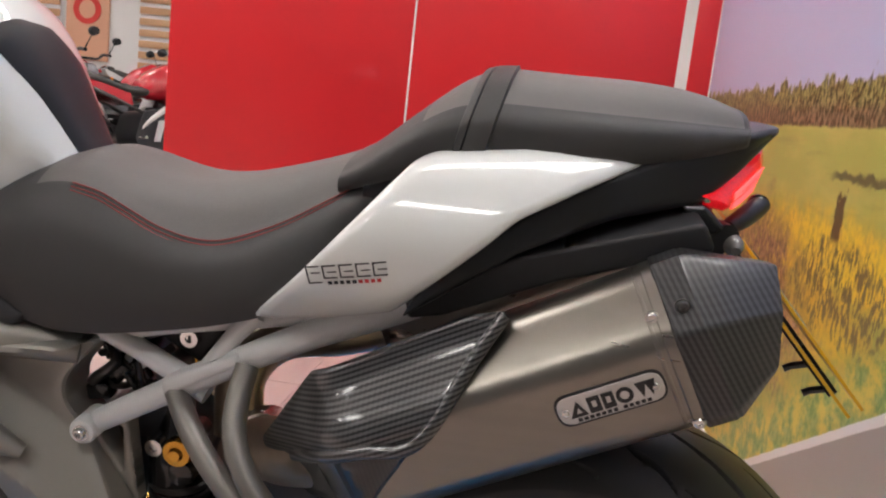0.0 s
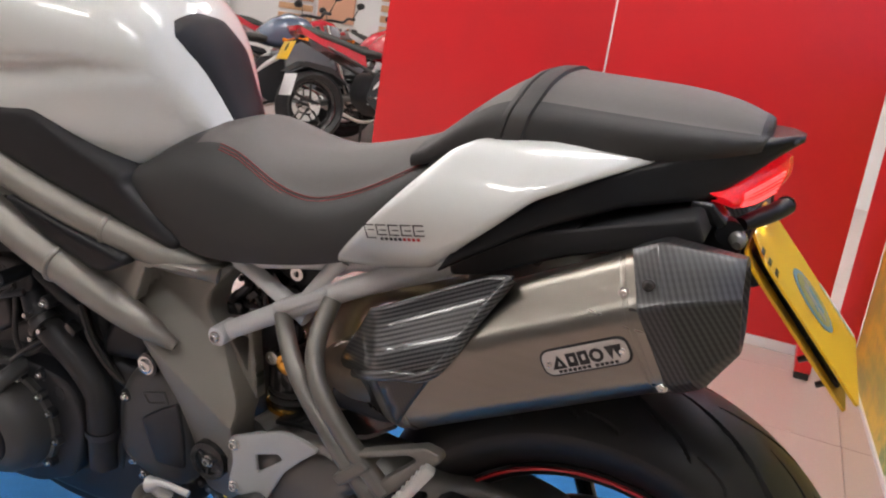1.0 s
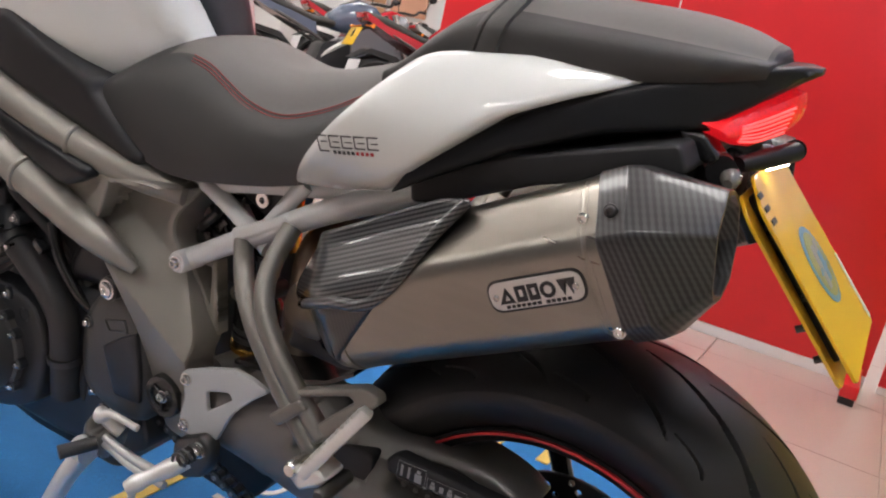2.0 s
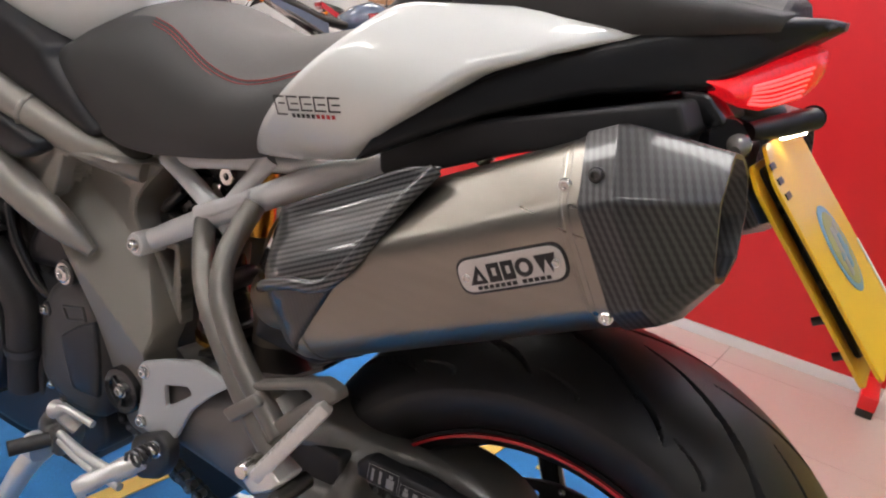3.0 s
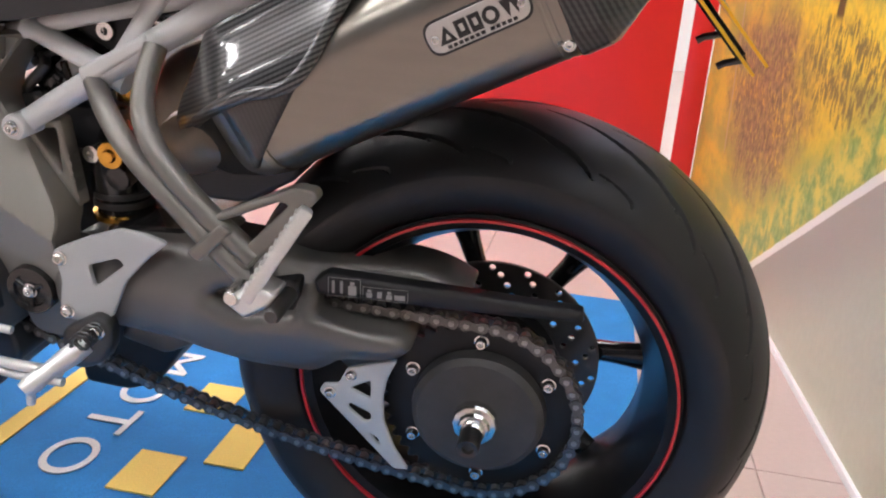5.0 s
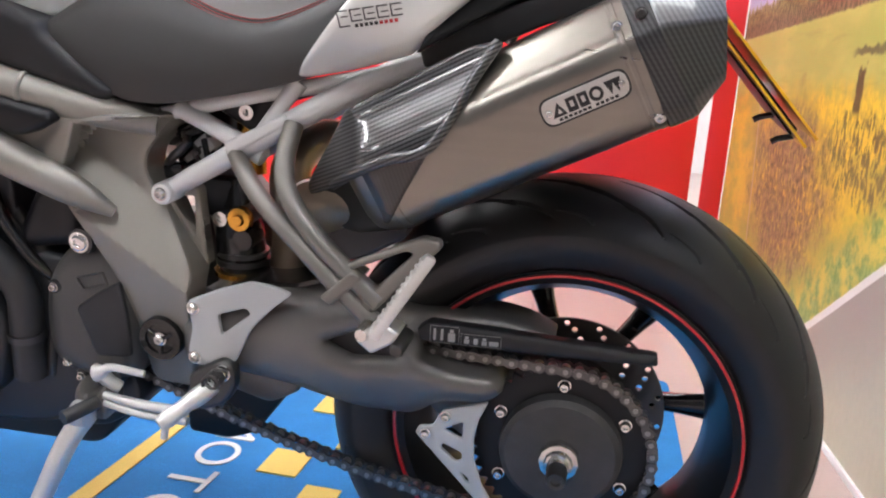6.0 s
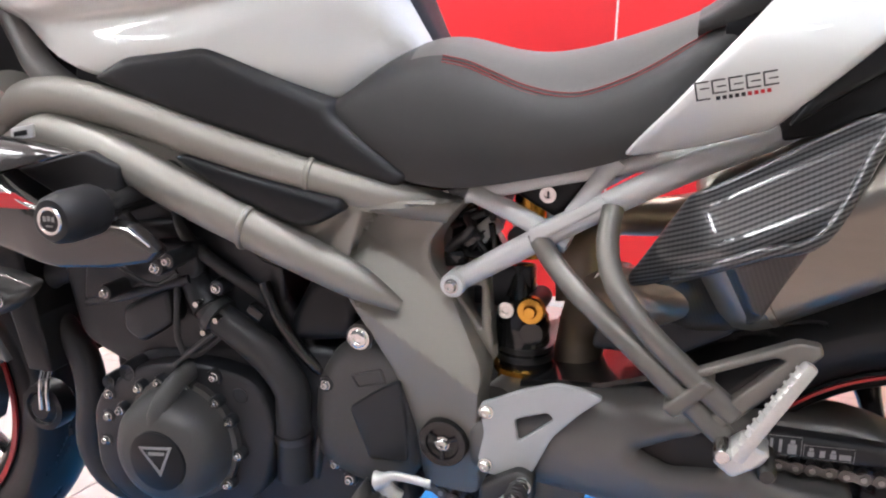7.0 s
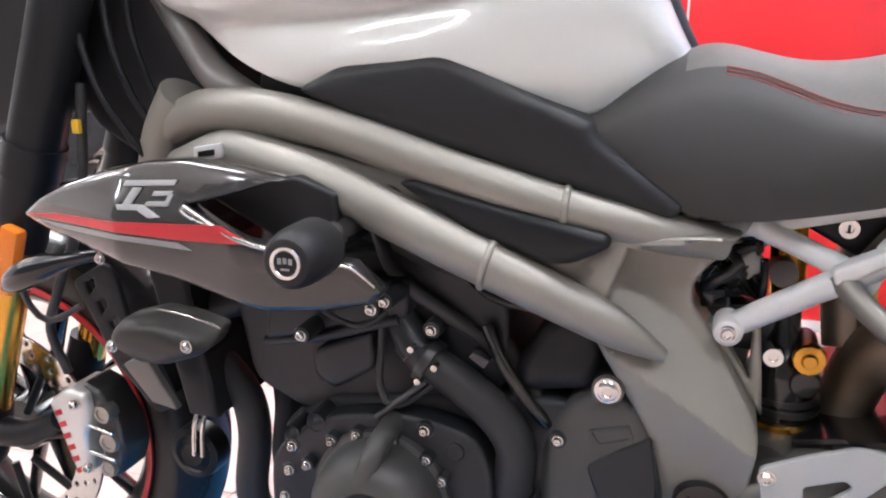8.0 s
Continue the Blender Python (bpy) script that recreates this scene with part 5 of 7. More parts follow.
CD, CN = np.array((math.cos(CAN_A), math.sin(CAN_A))), np.array((-math.sin(CAN_A), math.cos(CAN_A)))


def can_point(u, v, y, side):
    p = CAN_O + CD * u + CN * v
    return (p[0], y if side == 1 else 2 * YC - y, p[1])


CAN_SEC = rounded([(0.074, -0.213), (0.031, -0.256), (-0.038, -0.2475), (-0.053, -0.231), (-0.062, -0.19), (-0.05, -0.135), (0.0, -0.112), (0.046, -0.13), (0.067, -0.17)], 0.015, 6)


CAP_SEC = rounded([(0.075, -0.213), (0.031, -0.257), (-0.039, -0.248), (-0.055, -0.232), (-0.063, -0.19), (-0.05, -0.135), (0.0, -0.112), (0.046, -0.13), (0.068, -0.17)], 0.004, 2)


def can_ring(u, side, k=1.0, shift=(0, 0), flatten=None, sec=None):
    out = []
    for v, y in sec or CAN_SEC:
        vv, yy = 0.007 + (v - 0.007) * k + shift[0], -0.185 + (y + 0.185) * k + shift[1]
        uu = u if flatten is None else flatten(u, vv)
        out.append(can_point(uu, vv, yy, side))
    return out


def can_y(x, z, lift=0.0):
    """Depth of the can's near face under a point of its side view, raised by lift."""
    d = np.array((x, z)) - CAN_O
    u, v = float(d @ CD), float(d @ CN)
    k = 0.97 + 0.03 * min(1.0, max(0.0, (u + 0.2) / 0.25))
    vs = [0.007 + (a - 0.007) * k for a in (-0.062, -0.053, -0.038, 0.025, 0.037, 0.074)]
    ys = [-0.185 + (a + 0.185) * k for a in (-0.19, -0.231, -0.2475, -0.2545, -0.2495, -0.213)]
    return float(np.interp(v, vs, ys)) - lift


def silencer(side):
    bm = bmesh.new()
    loops = [can_ring(-0.255, side, 0.62, (-0.006, 0.012)), can_ring(-0.243, side, 0.82, (-0.004, 0.008)), can_ring(-0.228, side, 0.93, (-0.002, 0.004)), can_ring(-0.215, side, 0.965, (-0.001, 0.002))]
    loops += [can_ring(u, side, 0.97 + 0.03 * (u + 0.2) / 0.25, (0, 0)) for u in np.linspace(-0.2, 0.06, 14)]
    rings(bm, loops)
    body = part("silencer", bm, TITANIUM, bike, "brushed titanium silencer", sharp=50)
    for u0, u1, k, m, nm in ((-0.212, -0.204, 0.985, TITANIUM, "body_seam"), (0.045, 0.049, 1.006, TITANIUM, "body_seam"), (0.052, 0.0655, 1.012, TITANIUM, "end_band")):
        bm = bmesh.new()
        rings(bm, [can_ring(u0, side, k - 0.012), can_ring(u0 + 0.001, side, k), can_ring(u1 - 0.001, side, k), can_ring(u1, side, k - 0.012)], caps=False)
        part(nm, bm, m, body)
    # carbon end cap
    bm = bmesh.new()
    end = lambda u, v: u + 0.35 * (v - 0.0)
    c = CAP_SEC
    loops = [can_ring(0.06, side, 0.99, sec=c), can_ring(0.0615, side, 1.018, sec=c), can_ring(0.083, side, 1.016, sec=c), can_ring(0.0845, side, 1.004, sec=c)]
    loops += [can_ring(0.088, side, 1.0, (0, 0), None, c), can_ring(0.132, side, 0.62, (-0.008, 0.0), end, c), can_ring(0.134, side, 0.6, (-0.008, 0.0), end, c), can_ring(0.134, side, 0.55, (-0.008, 0.0), end, c), can_ring(0.12, side, 0.5, (-0.008, 0.0), end, c), can_ring(0.07, side, 0.45, (-0.008, 0.0), None, c)]
    rings(bm, loops)
    cap = part("end_cap", bm, CARBON_CAP, body, "carbon fibre silencer end cap", sharp=28)
    if side == 1:
        for u, v, y in ((0.05, 0.046, -0.2395), (0.056, -0.043, -0.241)):
            p = can_point(u, v, y, 1)
            bolt(body, p[0], p[1] - 0.002, p[2], 0.0042, 0.0035, STEEL, "rivet")
        for u, v, y in ((0.073, 0.048, -0.2415),):
            p = can_point(u, v, y, 1)
            bolt(cap, p[0], p[1] - 0.002, p[2], 0.0045, 0.004, DARK_STEEL, "rivet")
        # oval badge with plain marks
        ring = rounded([(-0.055, -0.0145), (0.055, -0.0145), (0.055, 0.0175), (-0.055, 0.0175)], 0.016, 6)
        place = lambda a, b: (CAN_O + CD * a * 0.77 + CN * b * 0.86)
        face_y = lambda x, z: can_y(x, z, 0.0018)
        to = lambda pts, grow=1.0: [tuple(place(a * grow + 0.002, (b - 0.0015) * (grow if grow == 1 else 1 - (1 - grow) * 3.2) + 0.0)) for a, b in pts]
        rim_ob = shell("badge", to(ring), face_y, 0.004, BLACK_PRINT, body, "oval badge with a black rim", edge=0.001, drop=0.0006, res=0.01)
        shell("badge_plate", to(ring, 0.955), lambda x, z: can_y(x, z, 0.0026), 0.002, BADGE_PLATE, rim_ob, "etched aluminium badge face", edge=0.0008, drop=0.0004, res=0.01)
        shapes = [[(-0.042, -0.006), (-0.024, -0.006), (-0.032, 0.0095)], [(-0.022, -0.006), (-0.0095, -0.006), (-0.0095, 0.0095), (-0.022, 0.0095)], [(-0.0075, -0.006), (0.0045, -0.006), (0.0045, 0.0095), (-0.0075, 0.0095)],
                  [(0.026, 0.0095), (0.0315, -0.006), (0.036, 0.006), (0.0405, -0.006), (0.046, 0.0095)]]
        oring = [(0.0145 + 0.0085 * math.cos(a), 0.0018 + 0.0078 * math.sin(a)) for a in np.linspace(0, math.tau, 25)[:-1]]
        ohole = [(0.0145 + 0.0045 * math.cos(a), 0.0018 + 0.0042 * math.sin(a)) for a in np.linspace(0, math.tau, 25)[:-1]]
        holes = {0: [(-0.035, -0.003), (-0.029, -0.003), (-0.032, 0.003)], 1: [(-0.018, -0.001), (-0.0135, -0.001), (-0.0135, 0.0055), (-0.018, 0.0055)], 2: [(-0.0037, -0.001), (0.0007, -0.001), (0.0007, 0.0055), (-0.0037, 0.0055)]}
        for i, mk in enumerate(shapes):
            shell("badge_shape", to(mk), lambda x, z: can_y(x, z, 0.0034), 0.0008, BLACK_PRINT, rim_ob, "plain black mark", edge=0.0003, drop=0.0002, res=0.02, holes=[to(holes[i])] if i in holes else [])
        shell("badge_shape", to(oring), lambda x, z: can_y(x, z, 0.0034), 0.0008, BLACK_PRINT, rim_ob, "plain black mark", edge=0.0003, drop=0.0002, res=0.02, holes=[to(ohole)])
        for i in range(12):
            a = -0.036 + i * 0.0059 + (0.004 if i > 6 else 0)
            shell("badge_bar", to([(a, -0.0108), (a + 0.0042, -0.0108), (a + 0.0042, -0.0076), (a, -0.0076)]), lambda x, z: can_y(x, z, 0.0034), 0.0008, BLACK_PRINT, rim_ob, edge=0.0003, drop=0.0002, res=0.02)
        for a in (-0.047, 0.047):
            p = place(a * 0.955 + 0.002, -0.0005)
            bolt(rim_ob, p[0], can_y(p[0], p[1], 0.0028), p[1], 0.0025, 0.002, STEEL, "rivet")
    return body


silencer(1)
silencer(-1)
# carbon heat shield over the front of the can
sh_out = rounded([(-0.094, 0.802), (-0.112, 0.77), (-0.147, 0.702), (-0.19, 0.684), (-0.226, 0.665), (-0.302, 0.613), (-0.307, 0.626), (-0.281, 0.67), (-0.252, 0.72), (-0.19, 0.756), (-0.126, 0.793)], 0.006)


def sh_y(x, z):
    d = np.array((x, z)) - CAN_O
    u, v = float(d @ CD), float(d @ CN)
    soft = sum(can_y(x + CN[0] * o, z + CN[1] * o, 0.008) for o in (-0.009, -0.006, -0.003, 0.0, 0.003, 0.006, 0.009)) / 7
    f = (-0.215 - u) / 0.008
    return soft + 0.9 * 0.008 * (f if f > 20 else math.log1p(math.exp(f)))


shield = shell("heat_shield", sh_out, sh_y, 0.006, CARBON_SHIELD, bike, "lacquered carbon fibre heat shield", edge=0.004, drop=0.003, res=0.005, sharp=60)
tube("shield_edge", [(x, sh_y(x, z) - 0.002, z) for x, z in ((-0.096, 0.8), (-0.114, 0.768), (-0.148, 0.703), (-0.19, 0.686), (-0.226, 0.667), (-0.26, 0.643))], 0.0055, CARBON_SHIELD, shield, step=0.008)
shell("lower_shield", rounded([(-0.303, 0.616), (-0.227, 0.67), (-0.15, 0.698), (-0.174, 0.652), (-0.184, 0.63), (-0.2, 0.6), (-0.24, 0.584), (-0.28, 0.588)], 0.006), lambda x, z: can_y(x, z, 0.0045) + 0.9 * max(0, -0.215 - float((np.array((x, z)) - CAN_O) @ CD)), 0.03, CARBON_SHADED, bike, "glossy carbon below the shield, shade put into its colour", edge=0.004, drop=0.003, res=0.01)
tube("silencer_bracket", [(-0.098, -0.15, 0.795, 0.008), (-0.09, -0.15, 0.812, 0.008), (-0.07, -0.15, 0.822, 0.007)], 0.008, STEEL, bike)
# link pipes
tube("link_pipe", [(-0.42, -0.03, 0.36, 0.027), (-0.38, -0.042, 0.45, 0.028), (-0.366, -0.052, 0.51, 0.028), (-0.356, -0.066, 0.55, 0.03), (-0.332, -0.092, 0.578, 0.034), (-0.29, -0.14, 0.6, 0.03), (-0.25, -0.172, 0.622, 0.028), (-0.22, -0.18, 0.64, 0.03)], 0.028, BRONZE_PIPE, bike, "bronzed titanium link pipe", n=20)
# Dark block added to close the view to the carpet below the inlet.
shell("inlet_gap_filler", rounded([(-0.345, 0.53), (-0.335, 0.582), (-0.25, 0.6), (-0.2, 0.6), (-0.2, 0.565), (-0.26, 0.53)], 0.01), -0.12, 0.12, ENGINE, bike, "dark block added to fill the gap under the silencer inlet", edge=0.006, drop=0.005, res=0.02)
turned("pipe_clamp", [(0.026, -0.01), (0.03, -0.01), (0.03, 0.01), (0.026, 0.01)], STEEL, bike, -0.32, 0.592, cy=-0.1, n=24)
tube("link_pipe", [(-0.37, -0.05, 0.56, 0.027), (-0.375, -0.03, 0.62, 0.026), (-0.35, 0.02, 0.645, 0.025), (-0.29, 0.07, 0.64, 0.024), (-0.22, 0.11, 0.65, 0.024)], 0.024, BRONZE_PIPE, bike, n=16)

# gloss inner guard between the swingarm and the tyre
bm = bmesh.new()
rings(bm, [[(x, y, z + dz) for dz in (0.0, -0.006) for y in (ys if dz == 0 else ys[::-1])] for x, z, ys in ((-0.42, 0.482, (-0.12, -0.06, 0.0, 0.06, 0.11)), (-0.38, 0.492, (-0.125, -0.06, 0.0, 0.06, 0.12)), (-0.33, 0.497, (-0.13, -0.06, 0.0, 0.06, 0.12)), (-0.28, 0.512, (-0.125, -0.06, 0.0, 0.06, 0.12)), (-0.25, 0.532, (-0.115, -0.06, 0.0, 0.06, 0.11)))])
part("inner_guard", bm, BLACK_GLOSS, bike, "gloss black guard in front of the tyre", sharp=40)

# ---- footrests ----
hang_out = rounded([(-0.452, 0.474), (-0.41, 0.494), (-0.372, 0.508), (-0.345, 0.506), (-0.321, 0.499), (-0.345, 0.478), (-0.372, 0.448), (-0.393, 0.402), (-0.42, 0.392), (-0.444, 0.393), (-0.453, 0.408), (-0.446, 0.44)], 0.006)
hanger = shell("footrest_hanger", hang_out, -0.174, 0.006, ALU, bike, "pale alloy footrest hanger plate", edge=0.0015, drop=0.001, holes=[rounded([(-0.413, 0.462), (-0.378, 0.475), (-0.371, 0.468), (-0.409, 0.436)], 0.005)], res=0.01)
for x, z in ((-0.444, 0.466), (-0.444, 0.403)):
    bolt(hanger, x, -0.174, z, 0.0065, 0.006, STEEL)
pil = tube("pillion_hanger", [(-0.402, -0.142, 0.656, 0.011), (-0.379, -0.165, 0.634, 0.011), (-0.35, -0.19, 0.614, 0.011), (-0.318, -0.209, 0.594, 0.011), (-0.285, -0.221, 0.571, 0.011), (-0.25, -0.23, 0.543, 0.011), (-0.205, -0.237, 0.507, 0.011)], 0.0125, TUBE_DARK, bike, "bronze-grey curved pillion footrest hanger", n=18)
tube("hanger_tube", [(-0.325, -0.155, 0.692, 0.011), (-0.326, -0.176, 0.665, 0.011), (-0.319, -0.198, 0.641, 0.011), (-0.303, -0.214, 0.618, 0.011), (-0.278, -0.224, 0.593, 0.011), (-0.246, -0.231, 0.566, 0.011), (-0.198, -0.238, 0.53, 0.011)], 0.0125, TUBE_DARK, pil, n=18)
shell("hanger_clamp", rounded([(-0.262, 0.53), (-0.228, 0.562), (-0.216, 0.556), (-0.25, 0.522)], 0.004), -0.246, 0.034, TUBE_DARK, pil, edge=0.003, drop=0.002, res=0.01)
loop_out = rounded([(-0.245, 0.562), (-0.155, 0.608), (-0.137, 0.607), (-0.134, 0.6), (-0.145, 0.588), (-0.2, 0.524), (-0.218, 0.51), (-0.228, 0.52), (-0.21, 0.538), (-0.162, 0.59), (-0.17, 0.592), (-0.235, 0.56), (-0.248, 0.55)], 0.004)
shell("heel_guard", loop_out, lambda x, z: -0.238 - 0.12 * max(0, x + 0.25), 0.014, TUBE_DARK, pil, "bronze-grey looped heel guard", edge=0.003, drop=0.0025, res=0.01)
bm = bmesh.new()
pa, pb = Vector((-0.197, -0.268, 0.503)), Vector((-0.143, -0.252, 0.592))
dv = (pb - pa)
L = dv.length
rot = dv.to_track_quat("X", "Z").to_matrix().to_4x4()
box_into(bm, L / 2, 0, 0, L, 0.013, 0.013, 0.004)
for i in range(11):
    box_into(bm, 0.014 + i * 0.0082, 0, 0.0065, 0.0035, 0.011, 0.002, 0.0006)
bmesh.ops.transform(bm, matrix=Matrix.Translation(pa) @ rot, verts=bm.verts)
peg = part("pillion_footpeg", bm, PEG, bike, "folded cast aluminium pillion footpeg")
shell("peg_bracket", rounded([(-0.215, 0.498), (-0.198, 0.485), (-0.175, 0.5), (-0.168, 0.512), (-0.19, 0.52)], 0.004), -0.27, 0.03, PEG, peg, res=0.01)
turned("peg_pivot", [(0, -0.276), (0.006, -0.276), (0.008, -0.272), (0.008, -0.25), (0, -0.25)], STEEL, peg, -0.207, 0.507, n=16)
turned("peg_pivot", [(0, -0.276), (0.006, -0.276), (0.008, -0.272), (0.008, -0.23), (0, -0.23)], DARK_STEEL, peg, -0.17, 0.495, n=16)

# rear shock
sh = turned("shock_absorber", [(0.0, -0.06), (0.014, -0.06), (0.014, -0.03), (0.0, -0.03)], DARK_STEEL, bike, -0.44, 0.63, n=20, label="rear shock with gold fittings")
V = Vector
tube("shock_body", [(-0.436, -0.06, 0.6, 0.014), (-0.435, -0.062, 0.575, 0.017), (-0.433, -0.066, 0.55, 0.024), (-0.431, -0.07, 0.542, 0.03), (-0.43, -0.07, 0.515, 0.0315), (-0.426, -0.07, 0.485, 0.0315)], 0.02, BLACK_GLOSS, sh, n=24, straight=True)
for z, r, m in ((0.508, 0.033, DARK_STEEL), (0.497, 0.034, DARK_STEEL), (0.482, 0.036, GOLD)):
    bm = bmesh.new()
    c = V((-0.427, -0.07, z))
    rings(bm, [[c + V((rr * math.cos(k * math.tau / 32), rr * math.sin(k * math.tau / 32), dz)) for k in range(32)] for rr, dz in ((r - 0.004, 0.004), (r, 0.003), (r, -0.003), (r - 0.004, -0.004))])
    part("spring_collar", bm, m, sh, "gold spring collar" if m is GOLD else "")
tube("shock_spring", [(-0.425 + 0.03 * math.cos(k * 0.5), -0.07 + 0.03 * math.sin(k * 0.5), 0.478 - k * 0.0022) for k in range(60)], 0.0045, GOLD, sh, "gold coil spring", n=8, step=0.01)
tube("reservoir", [(-0.437, -0.02, 0.685), (-0.432, -0.025, 0.6)], 0.018, GOLD, sh, "gold shock reservoir", n=24)
turned("adjuster_knob", [(0.0, -0.118), (0.006, -0.118), (0.008, -0.114), (0.0145, -0.113), (0.016, -0.11), (0.016, -0.103), (0.0, -0.1)], GOLD, sh, -0.413, 0.562, n=12, label="gold adjuster knob", sharp=20)
turned("adjuster_neck", [(0.0, -0.1), (0.012, -0.1), (0.012, -0.05), (0, -0.05)], DARK_STEEL, sh, -0.413, 0.562, n=16)
turned("adjuster_knob", [(0.0, -0.105), (0.013, -0.104), (0.015, -0.1), (0.015, -0.07), (0, -0.07)], BLACK_GLOSS, sh, -0.413, 0.533, n=16)
turned("shock_bolt", [(0.0, -0.098), (0.004, -0.098), (0.0045, -0.1), (0.0095, -0.1), (0.0105, -0.097), (0.0105, -0.06), (0, -0.06)], STEEL, sh, -0.444, 0.556, n=20)
box("shock_mount", (-0.455, -0.06, 0.575), (0.07, 0.03, 0.05), ENGINE, sh, bevel=0.006)

# ---- engine and front end ----


def slab(name, outline, y0, y1, material, label="", parent=None, r=0.012, edge=0.006, drop=0.005, res=0.02, holes=()):
    return shell(name, rounded(outline, r), y0, y1 - y0, material, parent or bike, label, edge=edge, drop=drop, res=res, holes=holes)


slab("crankcase", [(-0.96, 0.27), (-0.97, 0.42), (-0.9, 0.47), (-0.7, 0.5), (-0.56, 0.5), (-0.54, 0.36), (-0.6, 0.28), (-0.7, 0.25), (-0.9, 0.25)], -0.145, 0.13, ENGINE, "black engine crankcase", r=0.03, edge=0.012, drop=0.01)
slab("crankcase_flange", [(-0.965, 0.3), (-0.965, 0.4), (-0.9, 0.455), (-0.8, 0.475), (-0.72, 0.46), (-0.7, 0.4), (-0.72, 0.31), (-0.8, 0.27), (-0.92, 0.26)], -0.175, -0.14, ENGINE, r=0.03)
slab("cylinder_block", [(-1.0, 0.47), (-1.02, 0.57), (-0.98, 0.62), (-0.76, 0.65), (-0.7, 0.6), (-0.7, 0.5), (-0.8, 0.45), (-0.93, 0.44)], -0.14, 0.13, ENGINE, "black cylinder block", r=0.02)
slab("cylinder_head", [(-1.0, 0.6), (-0.99, 0.69), (-0.8, 0.72), (-0.74, 0.66), (-0.76, 0.6)], -0.12, 0.12, ENGINE, "black cylinder head", r=0.02)
slab("cam_chain_cover", [(-0.908, 0.501), (-0.908, 0.53), (-0.841, 0.56), (-0.835, 0.519), (-0.884, 0.486)], -0.17, -0.13, ENGINE, "black square cover on the cylinder", r=0.01)
tube("cover_rib", [(-0.975, -0.15, 0.525), (-0.9, -0.165, 0.545), (-0.81, -0.165, 0.575)], 0.006, ENGINE, bike)
slab("cylinder_shoulder", [(-0.97, 0.53), (-0.96, 0.59), (-0.86, 0.615), (-0.8, 0.62), (-0.8, 0.575), (-0.9, 0.55)], -0.165, -0.13, ENGINE, r=0.012)

# alternator cover with its bolts
ACX, ACZ = -0.826, 0.374
cover = turned("alternator_cover", [(0.0, -0.238), (0.042, -0.238), (0.047, -0.2365), (0.058, -0.23), (0.067, -0.217), (0.071, -0.2), (0.0725, -0.186), (0.078, -0.184), (0.079, -0.165), (0.0, -0.165)], ENGINE_COVER, bike, ACX, ACZ, n=64, label="charcoal round alternator cover", sharp=40)
turned("cover_disc", [(0.0, -0.2425), (0.034, -0.2425), (0.037, -0.241), (0.038, -0.236), (0.0, -0.236)], BLACK_SATIN, cover, ACX + 0.006, ACZ, n=48, label="black disc with a triangular emblem")
tri_o = [(-0.842, 0.391), (-0.796, 0.3975), (-0.814, 0.357)]
tri_i = [(-0.837, 0.3885), (-0.801, 0.3935), (-0.8145, 0.364)]
shell("emblem", tri_o, -0.2437, 0.0012, GREY_PRINT, cover, "pale outlined triangle emblem", edge=0.0005, drop=0.0002, res=0.02, holes=[tri_i])
shell("emblem_bar", [(-0.829, 0.386), (-0.806, 0.389), (-0.8075, 0.385), (-0.8285, 0.382)], -0.2437, 0.0012, GREY_PRINT, cover, edge=0.0005, drop=0.0002, res=0.02)
tube("cover_spout", [(-0.814, -0.17, 0.462, 0.012), (-0.816, -0.2, 0.456, 0.012), (-0.822, -0.22, 0.438, 0.0125), (-0.83, -0.228, 0.411, 0.011), (-0.832, -0.232, 0.402, 0.006)], 0.01, ENGINE_COVER, cover, n=12)
for x, z in ((-0.882, 0.434), (-0.852, 0.4455), (-0.811, 0.445), (-0.774, 0.43), (-0.757, 0.408), (-0.747, 0.366), (-0.763, 0.325), (-0.9125, 0.3995), (-0.903, 0.34), (-0.87, 0.305)):
    turned("bolt_boss", [(0.0, -0.186), (0.0075, -0.186), (0.0085, -0.183), (0.009, -0.16), (0.0, -0.16)], ENGINE, cover, x, z, n=14)
    bolt(cover, x, -0.186, z, 0.0042, 0.006, STEEL, "cover_bolt")
for x, y, z in ((-0.947, -0.176, 0.349), (-0.94, -0.176, 0.383), (-0.935, -0.176, 0.414), (-0.727, -0.15, 0.363), (-0.642, -0.156, 0.461), (-0.636, -0.15, 0.357), (-0.618, -0.15, 0.339), (-0.778, -0.178, 0.46),
                (-0.905, -0.2, 0.558), (-0.821, -0.212, 0.6), (-0.81, -0.205, 0.607), (-0.775, -0.165, 0.567)):
    turned("bolt_boss", [(0.0, y), (0.009, y), (0.01, y + 0.003), (0.01, y + 0.06), (0, y + 0.06)], ENGINE, bike, x, z, n=12)
    bolt(bike, x, y, z, 0.0048, 0.006, STEEL, "engine_bolt")

for x, z, r in ((-0.905, 0.447, 0.011), (-0.935, 0.43, 0.009), (-0.745, 0.44, 0.01)):
    turned("lug_eye", [(r * 0.45, -0.172), (r, -0.176), (r * 1.1, -0.172), (r * 1.15, -0.14), (r * 0.45, -0.14)], ENGINE, bike, x, z, n=18)
for k, (x, z) in enumerate(((-0.79, 0.552), (-0.783, 0.518), (-0.765, 0.535))):
    turned("clip_screw", [(0, -0.187), (0.0035, -0.187), (0.0042, -0.184), (0.0042, -0.16), (0, -0.16)], STEEL, bike, x, z, n=12)
tube("breather_pipe", [(-0.75, -0.13, 0.62), (-0.715, -0.15, 0.605), (-0.68, -0.15, 0.6), (-0.66, -0.14, 0.61)], 0.0055, BLACK_GLOSS, bike, n=10)
